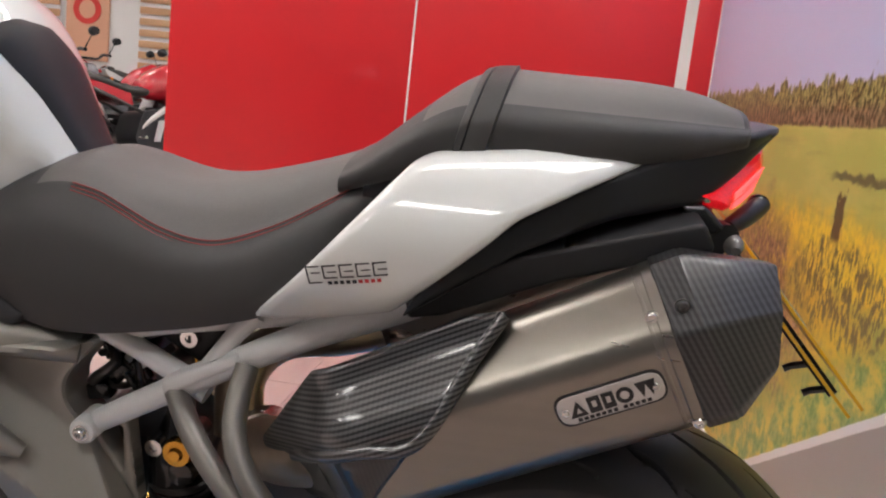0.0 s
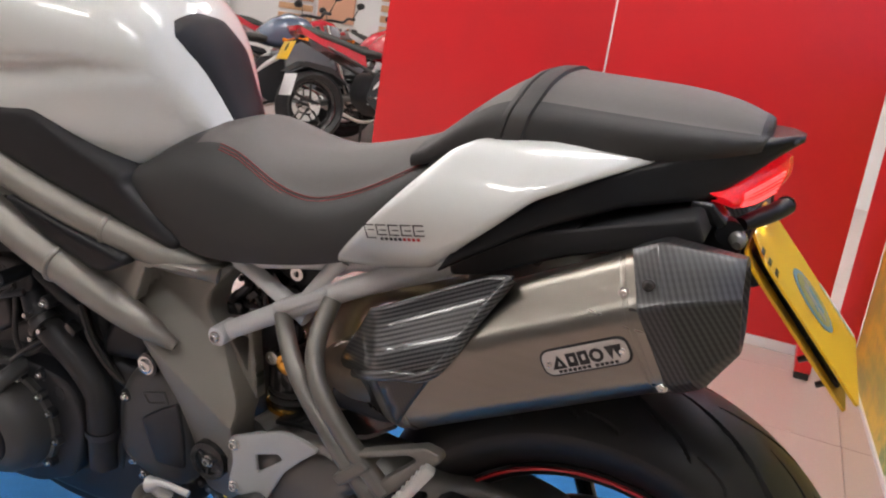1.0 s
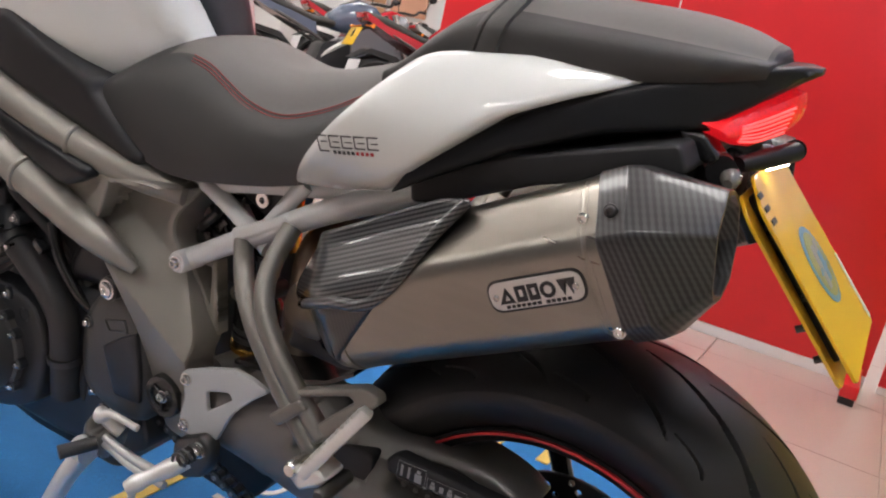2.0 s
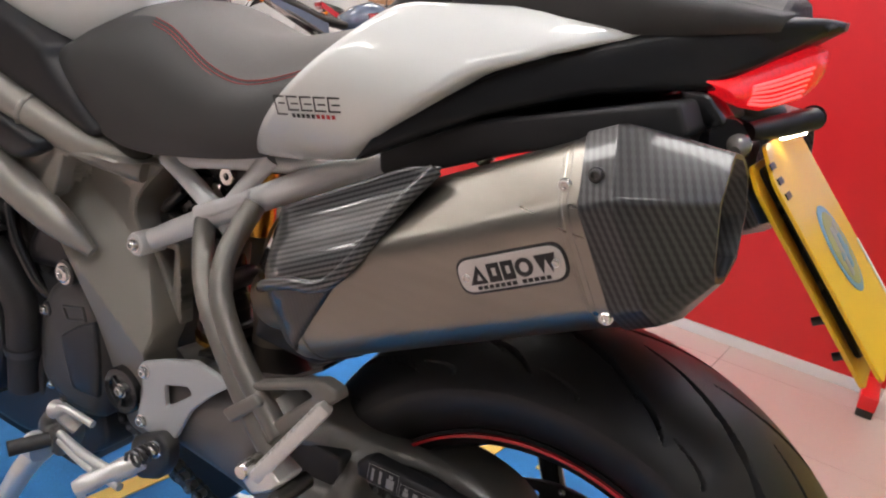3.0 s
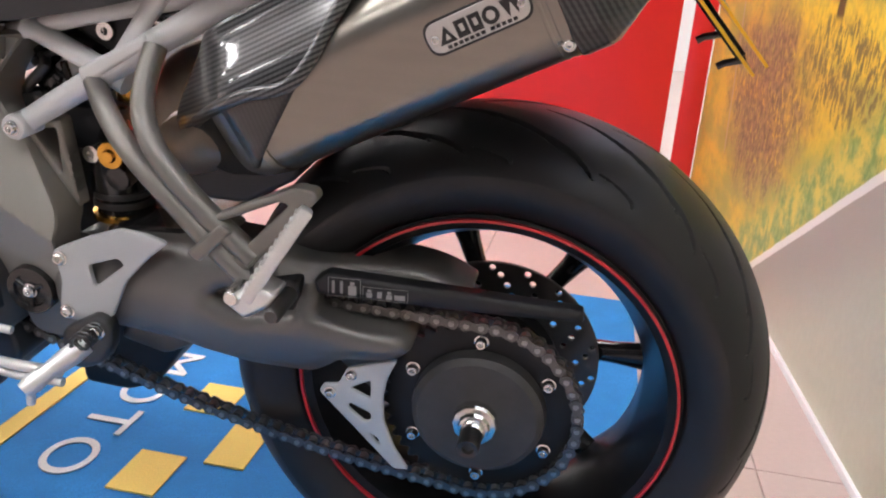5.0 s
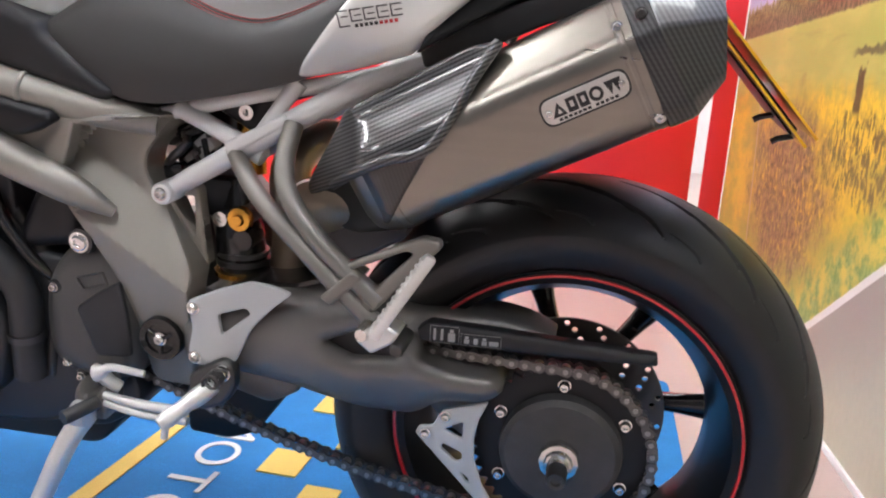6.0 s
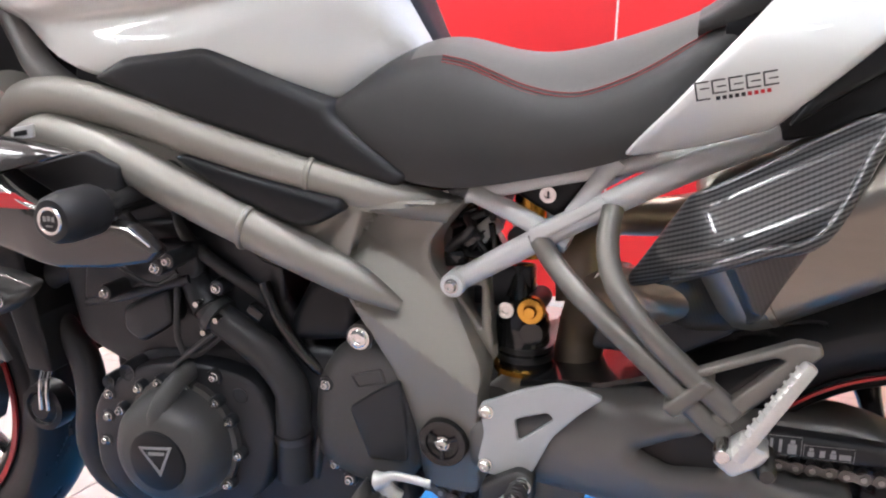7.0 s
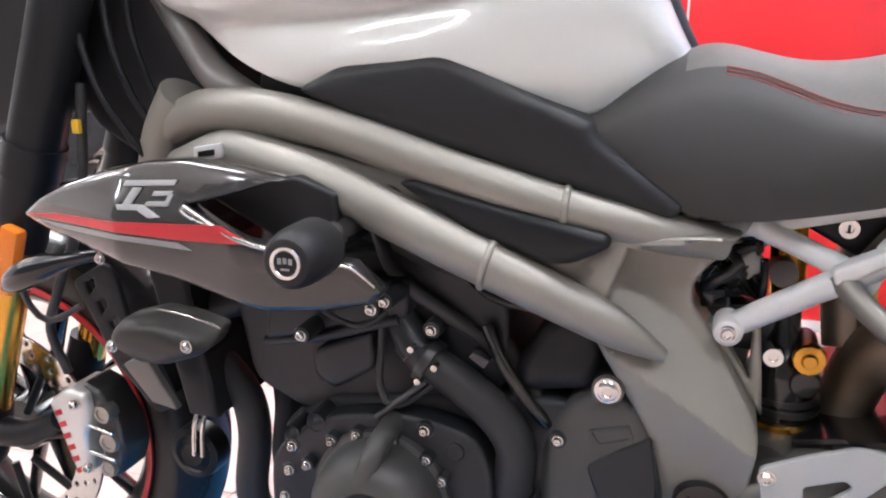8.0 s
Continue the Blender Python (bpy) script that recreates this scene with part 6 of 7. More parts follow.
tube("coolant_pipe", [(-0.72, -0.15, 0.575), (-0.7, -0.155, 0.535), (-0.67, -0.15, 0.49), (-0.655, -0.14, 0.47)], 0.0075, BLACK_GLOSS, bike, n=12)
tube("sensor_lead", [(-0.905, -0.172, 0.585), (-0.87, -0.18, 0.572), (-0.84, -0.182, 0.57), (-0.82, -0.175, 0.585)], 0.003, HOSE, bike, n=8)
box("sensor_plug", (-0.722, -0.165, 0.545), (0.02, 0.014, 0.012), BLACK_GLOSS, bike, bevel=0.002, m=Matrix.Rotation(0.6, 4, "Y"))
box("ignition_coil", (-0.705, -0.14, 0.64), (0.05, 0.03, 0.022), BLACK_GLOSS, bike, bevel=0.004, m=Matrix.Rotation(0.3, 4, "Y"))

# sprocket cover
sc = slab("sprocket_cover", [(-0.66, 0.36), (-0.664, 0.41), (-0.66, 0.455), (-0.646, 0.49), (-0.62, 0.515), (-0.59, 0.524), (-0.563, 0.517), (-0.545, 0.492), (-0.535, 0.4), (-0.535, 0.345), (-0.6, 0.335)], -0.155, -0.08, ENGINE_COVER, "charcoal sprocket cover", r=0.025, edge=0.018, drop=0.016, res=0.012)
# Darker sheet over the lower right facet, its shade put into the colour.
shell("cover_facet_shade", rounded([(-0.612, 0.438), (-0.58, 0.462), (-0.55, 0.48), (-0.542, 0.43), (-0.54, 0.38), (-0.588, 0.376)], 0.006), -0.1585, 0.006, ENGINE, sc, "dark sheet for the cover's shaded lower facet", edge=0.003, drop=0.002, res=0.02)
shell("cover_recess", rounded([(-0.612, 0.478), (-0.572, 0.49), (-0.566, 0.472), (-0.603, 0.462)], 0.003), -0.157, 0.004, ENGINE_COVER, sc, edge=0.001, drop=0.0008, res=0.02, holes=[rounded([(-0.608, 0.4765), (-0.575, 0.4865), (-0.571, 0.4745), (-0.6, 0.465)], 0.002)])
slab("lower_cover", [(-0.73, 0.27), (-0.72, 0.36), (-0.66, 0.39), (-0.55, 0.35), (-0.54, 0.3), (-0.6, 0.26)], -0.14, -0.05, ENGINE, r=0.02)

# breather box, hoses and cables
slab("breather_box", [(-0.693, 0.53), (-0.66, 0.59), (-0.61, 0.6), (-0.6, 0.545), (-0.611, 0.516), (-0.689, 0.503)], -0.15, -0.06, BLACK_SATIN, "smooth black plastic box behind the cylinders", r=0.018, edge=0.015, drop=0.012, res=0.012)
hose = tube("coolant_hose", [(-0.805, -0.15, 0.547, 0.018), (-0.783, -0.16, 0.534, 0.019), (-0.744, -0.162, 0.512, 0.02), (-0.709, -0.16, 0.485, 0.021), (-0.686, -0.158, 0.45, 0.021), (-0.687, -0.155, 0.41, 0.021), (-0.691, -0.15, 0.33, 0.021)], 0.021, HOSE, bike, "thick black coolant hose", n=18)
for p, q in (((-0.783, -0.16, 0.534), (-0.774, -0.161, 0.529)), ((-0.688, -0.154, 0.395), (-0.688, -0.153, 0.385))):
    tube("hose_clip", [p, q], 0.0245, DARK_STEEL, hose, "steel hose clip", n=20)
tube("hose_elbow", [(-0.83, -0.14, 0.575, 0.016), (-0.812, -0.15, 0.565, 0.018), (-0.79, -0.158, 0.54, 0.021)], 0.018, ENGINE, bike)
tube("thin_hose", [(-0.655, -0.13, 0.44), (-0.65, -0.14, 0.41), (-0.66, -0.145, 0.37), (-0.665, -0.14, 0.33)], 0.007, HOSE, bike)
tube("thin_hose", [(-0.75, -0.12, 0.6), (-0.7, -0.13, 0.54), (-0.66, -0.13, 0.48), (-0.62, -0.12, 0.42)], 0.009, HOSE, bike)
tube("thin_hose", [(-0.85, -0.13, 0.67), (-0.82, -0.15, 0.62), (-0.77, -0.15, 0.585), (-0.72, -0.14, 0.55), (-0.68, -0.12, 0.5)], 0.008, HOSE, bike)
tube("thin_hose", [(-0.87, -0.12, 0.66), (-0.81, -0.13, 0.64), (-0.74, -0.13, 0.62), (-0.68, -0.13, 0.6)], 0.012, HOSE, bike)
tube("cable", [(-0.93, -0.14, 0.66), (-0.86, -0.16, 0.61), (-0.83, -0.165, 0.58), (-0.83, -0.17, 0.5), (-0.81, -0.17, 0.48), (-0.76, -0.16, 0.52)], 0.004, HOSE, bike)
tube("lever_link", [(-0.83, -0.18, 0.468), (-0.806, -0.18, 0.49), (-0.78, -0.17, 0.512)], 0.0035, DARK_STEEL, bike)
slab("throttle_bodies", [(-0.78, 0.6), (-0.77, 0.66), (-0.66, 0.66), (-0.6, 0.62), (-0.66, 0.58)], -0.1, 0.1, ENGINE, "black throttle body housing", r=0.02, res=0.03)
slab("airbox", [(-1.0, 0.74), (-0.98, 0.84), (-0.65, 0.78), (-0.55, 0.72), (-0.52, 0.66), (-0.66, 0.64), (-0.8, 0.69)], -0.12, 0.1, BLACK_PLASTIC, "black airbox under the tank", r=0.02, res=0.04)
tube("connector", [(-0.862, -0.15, 0.672), (-0.845, -0.155, 0.667)], 0.006, WHITE_PRINT, bike, n=8)
# wiring cluster behind the pivot casting
rng = random.Random(5)
for i in range(9):
    a = [(-0.52 + rng.uniform(0, 0.06), -0.1 + rng.uniform(0, 0.07), 0.6 + rng.uniform(0, 0.07)) for _ in range(4)]
    tube("wiring", a, rng.choice((0.004, 0.006, 0.008)), rng.choice((HOSE, BLACK_GLOSS, DARK_STEEL)), bike, n=8)
for x, y, z, s in ((-0.49, -0.08, 0.63, 0.02), (-0.505, -0.09, 0.61, 0.018), (-0.475, -0.07, 0.64, 0.022), (-0.5, -0.07, 0.655, 0.02)):
    # Largest plug is coloured white to imitate highlights on glossy black plastic.
    box("wiring_plug", (x, y, z), (s * 1.4, s, s), WHITE_PRINT if s > 0.021 else BLACK_GLOSS, bike, bevel=0.003, m=Matrix.Rotation(rng.uniform(-1, 1), 4, "Y"))
slab("battery_tray", [(-0.55, 0.58), (-0.54, 0.68), (-0.5, 0.69), (-0.48, 0.66), (-0.5, 0.6)], 0.02, 0.1, BLACK_PLASTIC, r=0.01, res=0.04)

# belly and exhaust
slab("suspension_linkage", [(-0.52, 0.225), (-0.46, 0.222), (-0.42, 0.238), (-0.4, 0.265), (-0.375, 0.305), (-0.42, 0.345), (-0.53, 0.345)], -0.06, 0.03, BLACK_SATIN, "black linkage block under the swingarm", r=0.01, res=0.02)
slab("belly_cover", [(-0.95, 0.26), (-0.93, 0.235), (-0.8, 0.215), (-0.62, 0.22), (-0.57, 0.28), (-0.7, 0.29)], -0.12, 0.1, BLACK_PLASTIC, "black belly cover", r=0.02, res=0.03)
for y in (-0.11, -0.02, 0.07):
    tube("exhaust_header", [(-0.97, y * 0.8, 0.56, 0.02), (-1.06, y, 0.545, 0.02), (-1.09, y, 0.5, 0.02), (-1.06, y, 0.466, 0.0205), (-1.031, y, 0.43, 0.0205), (-1.023, y, 0.38, 0.0205), (-1.03, y, 0.29, 0.0205), (-0.99, y * 0.9, 0.235, 0.0215), (-0.9, y * 0.6, 0.215, 0.0215), (-0.75, y * 0.4, 0.21, 0.022)], 0.0215, HOSE, bike, "blackened exhaust header", n=18)
horn = turned("horn", [(0.0, -0.115), (0.015, -0.116), (0.023, -0.11), (0.026, -0.113), (0.034, -0.111), (0.036, -0.1), (0.036, -0.085), (0.02, -0.07), (0.0, -0.07)], BLACK_SATIN, bike, -1.113, 0.338, n=36, label="gloss black horn disc")
for d in (-0.006, 0.006):
    tube("horn_bracket", [(-1.102 + d, -0.118, 0.34), (-1.1 + d, -0.116, 0.38), (-1.096 + d, -0.1, 0.42)], 0.003, STEEL, horn, n=6)
slab("radiator", [(-1.04, 0.42), (-1.08, 0.42), (-1.14, 0.68), (-1.09, 0.7)], -0.16, 0.16, BLACK_PLASTIC, "black radiator core", r=0.006, res=0.03)

# graphite radiator shroud with a dark vent, red flash and plain marks
shr = rounded([(-1.236, 0.664), (-1.2, 0.686), (-1.155, 0.707), (-1.094, 0.727), (-1.04, 0.739), (-1.0, 0.743), (-0.94, 0.738), (-0.893, 0.729), (-0.985, 0.703), (-0.925, 0.676), (-0.862, 0.662), (-0.825, 0.655), (-0.8, 0.625), (-0.812, 0.611), (-0.86, 0.604), (-0.912, 0.603), (-1.0, 0.63), (-1.1, 0.646), (-1.19, 0.655)], 0.004)


def shr_y(x, z):
    return -0.276 + 0.55 * max(0, z - 0.69) ** 1.0 + 0.35 * max(0, -1.06 - x) + 0.28 * max(0, x + 0.93) - 0.0 + 0.25 * max(0, 0.65 - z)


shroud = shell("radiator_shroud", shr, shr_y, 0.02, PLASTIC_SHROUD, bike, "glossy graphite radiator shroud with a red flash", edge=0.006, drop=0.005, res=0.009, sharp=60)
shell("shroud_vent", rounded([(-0.99, 0.705), (-0.89, 0.73), (-0.85, 0.715), (-0.85, 0.66), (-0.92, 0.67)], 0.005), -0.225, 0.02, BLACK_PLASTIC, bike, "black vent behind the shroud", res=0.02)
shell("red_flash", [(-1.222, 0.667), (-1.165, 0.6765), (-1.06, 0.6835), (-0.942, 0.6895), (-0.912, 0.6735), (-0.985, 0.672), (-1.06, 0.6735), (-1.165, 0.6695)], lambda x, z: shr_y(x, z) - 0.002, 0.002, RED_STRIPE, shroud, "red flash", edge=0.0004, drop=0.0002, res=0.01)
shell("pale_line", [(-1.2, 0.6645), (-1.15, 0.667), (-1.06, 0.671), (-0.99, 0.669), (-0.975, 0.663), (-1.06, 0.666), (-1.15, 0.6625)], lambda x, z: shr_y(x, z) - 0.002, 0.002, GREY_PRINT, shroud, edge=0.0004, drop=0.0002, res=0.01)
# Thin bright steel line along the tail edge of the shroud.
tube("shroud_lip", [(x, shr_y(x, z) - 0.0005, z) for x, z in ((-0.846, 0.656), (-0.826, 0.652), (-0.806, 0.632))], 0.0012, STEEL, shroud, "thin bright line along the shroud's tail edge", n=6)
tube("vent_lip", [(-0.985, shr_y(-0.985, 0.703) - 0.001, 0.703), (-0.925, shr_y(-0.925, 0.677) - 0.001, 0.677), (-0.872, -0.262, 0.664)], 0.0028, STEEL, shroud, "bright lip of the vent", n=8)
for pts in ([(-1.055, 0.7215), (-0.998, 0.7255), (-1.0, 0.7205), (-1.057, 0.7165)], [(-1.045, 0.716), (-1.035, 0.7165), (-1.043, 0.701), (-1.053, 0.7)], [(-1.06, 0.7), (-1.03, 0.7015), (-1.008, 0.692), (-1.02, 0.6905), (-1.035, 0.6965), (-1.057, 0.6955)],
            [(-1.02, 0.714), (-1.0, 0.7155), (-1.002, 0.7115), (-1.022, 0.71)], [(-1.004, 0.712), (-0.999, 0.7125), (-1.002, 0.702), (-1.007, 0.7015)], [(-1.026, 0.7045), (-1.004, 0.706), (-1.005, 0.702), (-1.028, 0.7005)]):
    shell("badge_bar", pts, lambda x, z: shr_y(x, z) - 0.002, 0.002, GREY_PRINT, shroud, edge=0.0004, drop=0.0002, res=0.01)
shell("frame_label", rounded([(-1.023, 0.746), (-0.99, 0.752), (-0.99, 0.737), (-1.023, 0.731)], 0.002), -0.193, 0.004, WHITE_PRINT, bike, "small metal data label", edge=0.001, drop=0.0005, res=0.02)
shell("label_panel", [(-1.017, 0.742), (-0.998, 0.7455), (-0.998, 0.7395), (-1.017, 0.7365)], -0.1945, 0.002, BLACK_PRINT, bike, edge=0.0005, drop=0.0002, res=0.02)

# crash bobbin
bob = turned("crash_bobbin", [(0.0, -0.331), (0.016, -0.332), (0.0205, -0.3305), (0.0245, -0.325), (0.027, -0.31), (0.027, -0.275), (0.024, -0.268), (0.0, -0.268)], BLACK_PLASTIC, bike, -0.845, 0.678, n=40, label="black crash bobbin")
turned("bobbin_spacer", [(0.0, -0.27), (0.019, -0.27), (0.019, -0.25), (0.014, -0.248), (0.014, -0.18), (0, -0.18)], BLACK_GLOSS, bob, -0.845, 0.678, n=20)
turned("bobbin_label", [(0.0, -0.3325), (0.0105, -0.3325), (0.0115, -0.3335), (0.014, -0.3335), (0.015, -0.331), (0, -0.331)], CHROME, bob, -0.845, 0.678, n=32, label="bright ring round a dark disc")
turned("label_disc", [(0.0, -0.333), (0.0104, -0.333), (0.0104, -0.332), (0, -0.332)], BLACK_SATIN, bob, -0.845, 0.678, n=24)
for dx, dz, w in ((-0.006, 0.002, 0.004), (0.0, 0.0025, 0.004), (0.006, 0.002, 0.004), (0.0, -0.005, 0.01)):
    box("label_bar", (-0.845 + dx * 0.85, -0.3333, 0.678 + dz), (w * 0.8, 0.0008, 0.005 if w < 0.01 else 0.0016), GREY_PRINT, bob, bevel=0)
turned("bobbin_eye", [(0.012, -0.19), (0.018, -0.19), (0.018, -0.16), (0.012, -0.16)], BLACK_GLOSS, bike, -0.815, 0.7, n=24)

# pod, slotted bracket and indicator at the front
pod = shell("radiator_pod", rounded([(-1.098, 0.556), (-1.082, 0.575), (-1.045, 0.585), (-1.01, 0.581), (-0.972, 0.572), (-0.975, 0.558), (-0.998, 0.541), (-1.045, 0.522), (-1.075, 0.522), (-1.096, 0.538)], 0.007), lambda x, z: -0.262 + 1.1 * max(0, z - 0.566 + 0.2 * max(0, x + 1.04)) + 0.5 * max(0, 0.55 - z), 0.022, GRAPHITE_POD, bike, "satin charcoal side pod", edge=0.012, drop=0.01, res=0.008, sharp=60)
bolt(pod, -1.0, -0.262, 0.557, 0.0055, 0.005, STEEL)
shell("shroud_tongue", rounded([(-1.125, 0.5), (-1.095, 0.513), (-1.057, 0.453), (-1.09, 0.458)], 0.004), -0.21, 0.01, SWING, bike, "dark grey lower bracket tongue", edge=0.002, drop=0.0015, res=0.012)
# Thin steel wire imitates the highlight along the pod's top edge.
tube("pod_edge_glint", [(-1.045, -0.243, 0.5855), (-1.01, -0.241, 0.581), (-0.974, -0.24, 0.572)], 0.0009, STEEL, pod, n=6)
slots = [rounded([(-1.178 + k * 0.014, 0.586 - k * 0.022), (-1.166 + k * 0.014, 0.592 - k * 0.022), (-1.164 + k * 0.014, 0.582 - k * 0.022), (-1.172 + k * 0.014, 0.572 - k * 0.022)], 0.002) for k in range(3)]
shell("slotted_bracket", rounded([(-1.195, 0.585), (-1.15, 0.612), (-1.135, 0.6), (-1.122, 0.54), (-1.078, 0.447), (-1.095, 0.436), (-1.15, 0.495), (-1.165, 0.53)], 0.008), -0.196, 0.006, BLACK_SATIN, bike, "black slotted bracket", edge=0.003, drop=0.002, res=0.01, holes=slots)
bolt(bike, -1.145, -0.2, 0.515, 0.006, 0.006, STEEL)
bolt(bike, -1.135, -0.215, 0.623, 0.005, 0.005, STEEL)
tube("front_indicator", [(-1.272, -0.215, 0.575, 0.006), (-1.25, -0.22, 0.588, 0.015), (-1.22, -0.222, 0.603, 0.016), (-1.185, -0.215, 0.615, 0.01), (-1.15, -0.2, 0.622, 0.006)], 0.012, BLACK_GLOSS, bike, "gloss black front indicator", step=0.006)
tube("indicator_wire", [(-1.25, -0.215, 0.58), (-1.255, -0.2, 0.55), (-1.24, -0.19, 0.53), (-1.2, -0.18, 0.55)], 0.004, HOSE, bike)

# headstock and front fork
slab("headstock", [(-1.13, 0.68), (-1.25, 0.75), (-1.28, 0.9), (-1.2, 1.02), (-1.08, 1.0), (-1.05, 0.9), (-1.06, 0.8), (-1.09, 0.7)], -0.075, 0.02, BLACK_PLASTIC, "black headstock area under the bars", r=0.02, res=0.03)
tube("frame_gusset", [(-1.14, -0.09, 0.69), (-1.12, -0.1, 0.74), (-1.085, -0.11, 0.79)], 0.03, FRAME_GREY, bike)
# Frame-grey tube under the tank, drawn in darker paint for its shadow.
tube("frame_gusset", [(-1.13, -0.075, 0.9, 0.017), (-1.08, -0.095, 0.845, 0.018), (-1.04, -0.115, 0.812, 0.019), (-0.98, -0.135, 0.785, 0.018)], 0.018, SWING, bike)
for y0, x0 in ((-0.1, -1.2), (-0.085, -1.17), (-0.07, -1.15)):
    tube("control_cable", [(x0, y0, 1.0), (x0 - 0.02, y0 - 0.02, 0.9), (x0 + 0.01, y0 - 0.03, 0.8), (x0 + 0.06, y0 - 0.02, 0.72)], 0.0045, BLACK_SATIN, bike, n=8)
slab("headlamp_unit", [(-1.38, 0.74), (-1.42, 0.85), (-1.36, 0.98), (-1.26, 1.0), (-1.24, 0.9), (-1.28, 0.76)], -0.12, 0.06, BLACK_PLASTIC, "black headlamp and instrument housing", r=0.03, res=0.04)
for y in (-0.125, 0.06):
    fork = tube("fork_leg", [(-1.19, y, 1.0), (-1.338, y, 0.6)], 0.0335, BLACK_SATIN, bike, "black upper fork leg", n=24)
    tube("fork_collar", [(-1.29, y, 0.73), (-1.305, y, 0.69)], 0.037, BLACK_SATIN, fork, n=24)
    tube("fork_slider", [(-1.338, y, 0.6), (-1.4, y, 0.42), (-1.435, y, 0.31)], 0.0225, GOLD, fork, "gold fork slider", n=20)
    tube("fork_foot", [(-1.415, y, 0.4, 0.027), (-1.44, y, 0.31, 0.032), (-1.45, y, 0.28, 0.026)], 0.03, BLACK_SATIN, fork, n=18)
box("reflector", (-1.315, -0.165, 0.59), (0.028, 0.02, 0.09), AMBER, bike, "amber side reflector", bevel=0.006, m=Matrix.Rotation(radians(19), 4, "Y"))
box("yellow_tag", (-1.219, -0.135, 0.752), (0.01, 0.006, 0.016), YELLOW_PLATE, bike, "small yellow tag", bevel=0.001)
frim = rim_band("front_rim", 0.216, 0.05, RIM_BLACK, bike, FX, FZ, "gloss black front wheel rim")
tyre_mesh("tyre", 0.06, 0.3, 0.266, 0.221, 0.047, ((0.15, 0.7, 0.4, 0.02, 0.0),), RUBBER, frim, FX, FZ, n=180)
ring_band("pinstripe", 0.2115, 0.2195, -0.053, -0.049, RED_STRIPE, frim, FX, FZ, "red pinstripe on the rim edge")
for k in range(10):
    spoke(frim, FX, FZ, math.tau * k / 10, 0.04, 0.188, -0.01, -0.01, 0.01, 0.008, BLACK_GLOSS)
turned("wheel_hub", [(0.0, -0.06), (0.04, -0.06), (0.045, 0.0), (0.04, 0.06), (0.0, 0.06)], BLACK_GLOSS, frim, FX, FZ)
fdisc = drilled_disc("front_brake_disc", 0.118, 0.16, -0.082, 0.005, FX, FZ, bike, STEEL, (0.126, 0.139, 0.152), 24, "drilled steel front brake disc")
for k in range(8):
    a = k * math.tau / 8
    tube("disc_arm", [(FX + 0.05 * math.cos(a), -0.08, FZ + 0.05 * math.sin(a)), (FX + 0.12 * math.cos(a + 0.15), -0.08, FZ + 0.12 * math.sin(a + 0.15))], 0.006, BLACK_SATIN, fdisc, n=8)
cal = shell("brake_caliper", rounded([(-1.307, 0.395), (-1.276, 0.418), (-1.246, 0.414), (-1.243, 0.375), (-1.252, 0.345), (-1.246, 0.305), (-1.272, 0.292), (-1.284, 0.328), (-1.297, 0.366)], 0.008), -0.145, 0.06, PEG, bike, "machined aluminium brake caliper", edge=0.01, drop=0.008, res=0.01)
for i in range(6):
    u = i / 5
    x, z = -1.291 + 0.024 * u, 0.386 - 0.078 * u
    shell("caliper_mark", [(x - 0.005, z - 0.002), (x + 0.006, z + 0.003), (x + 0.0085, z - 0.004), (x - 0.0025, z - 0.009)], -0.1458, 0.001, RED_STRIPE, cal, "red maker's mark", edge=0.0003, drop=0.0002, res=0.02)
for x, z in ((-1.26, 0.4), (-1.25, 0.312)):
    bolt(cal, x, -0.146, z, 0.0065, 0.008, STEEL)
rear_half = shell("caliper_bridge", rounded([(-1.262, 0.425), (-1.235, 0.415), (-1.208, 0.37), (-1.203, 0.33), (-1.215, 0.296), (-1.245, 0.288), (-1.24, 0.33), (-1.245, 0.38)], 0.008), -0.132, 0.05, DARK_STEEL, cal, "dark caliper half behind the bright one", edge=0.008, drop=0.007, res=0.01)
for x, z, r in ((-1.228, 0.386, 0.013), (-1.223, 0.347, 0.014), (-1.228, 0.309, 0.012)):
    turned("caliper_piston", [(0.0, -0.137), (r * 0.55, -0.137), (r * 0.6, -0.139), (r * 0.9, -0.139), (r, -0.136), (r, -0.12), (0, -0.12)], CHAIN_PIN, rear_half, x, z, n=20, label="worn steel piston cap")
for z in (0.366, 0.328):
    tube("caliper_pin", [(-1.25, -0.14, z + 0.004), (-1.212, -0.14, z - 0.004)], 0.0028, STEEL, rear_half, n=8)
tube("caliper_mount", [(-1.42, -0.13, 0.33, 0.022), (-1.36, -0.13, 0.335, 0.018), (-1.31, -0.125, 0.36, 0.014)], 0.018, BLACK_SATIN, bike)
tube("brake_hose", [(-1.27, -0.14, 0.44), (-1.28, -0.15, 0.5), (-1.25, -0.16, 0.56), (-1.22, -0.14, 0.66), (-1.22, -0.12, 0.8)], 0.006, HOSE, bike)
bm = bmesh.new()
loops = []
for a in np.linspace(radians(20), radians(130), 24):
    r = 0.318
    loops.append([(FX + (r - 0.02 * abs(v) ** 2) * math.cos(a), 0.068 * v, FZ + (r - 0.03 * abs(v) ** 2) * math.sin(a)) for v in np.linspace(-1, 1, 11)])
vs = [[bm.verts.new(p) for p in row] for row in loops]
for a, b in zip(vs, vs[1:]):
    for i in range(10):
        bm.faces.new((a[i], a[i + 1], b[i + 1], b[i]))
part("front_mudguard", bm, BLACK_GLOSS, bike, "gloss black front mudguard")

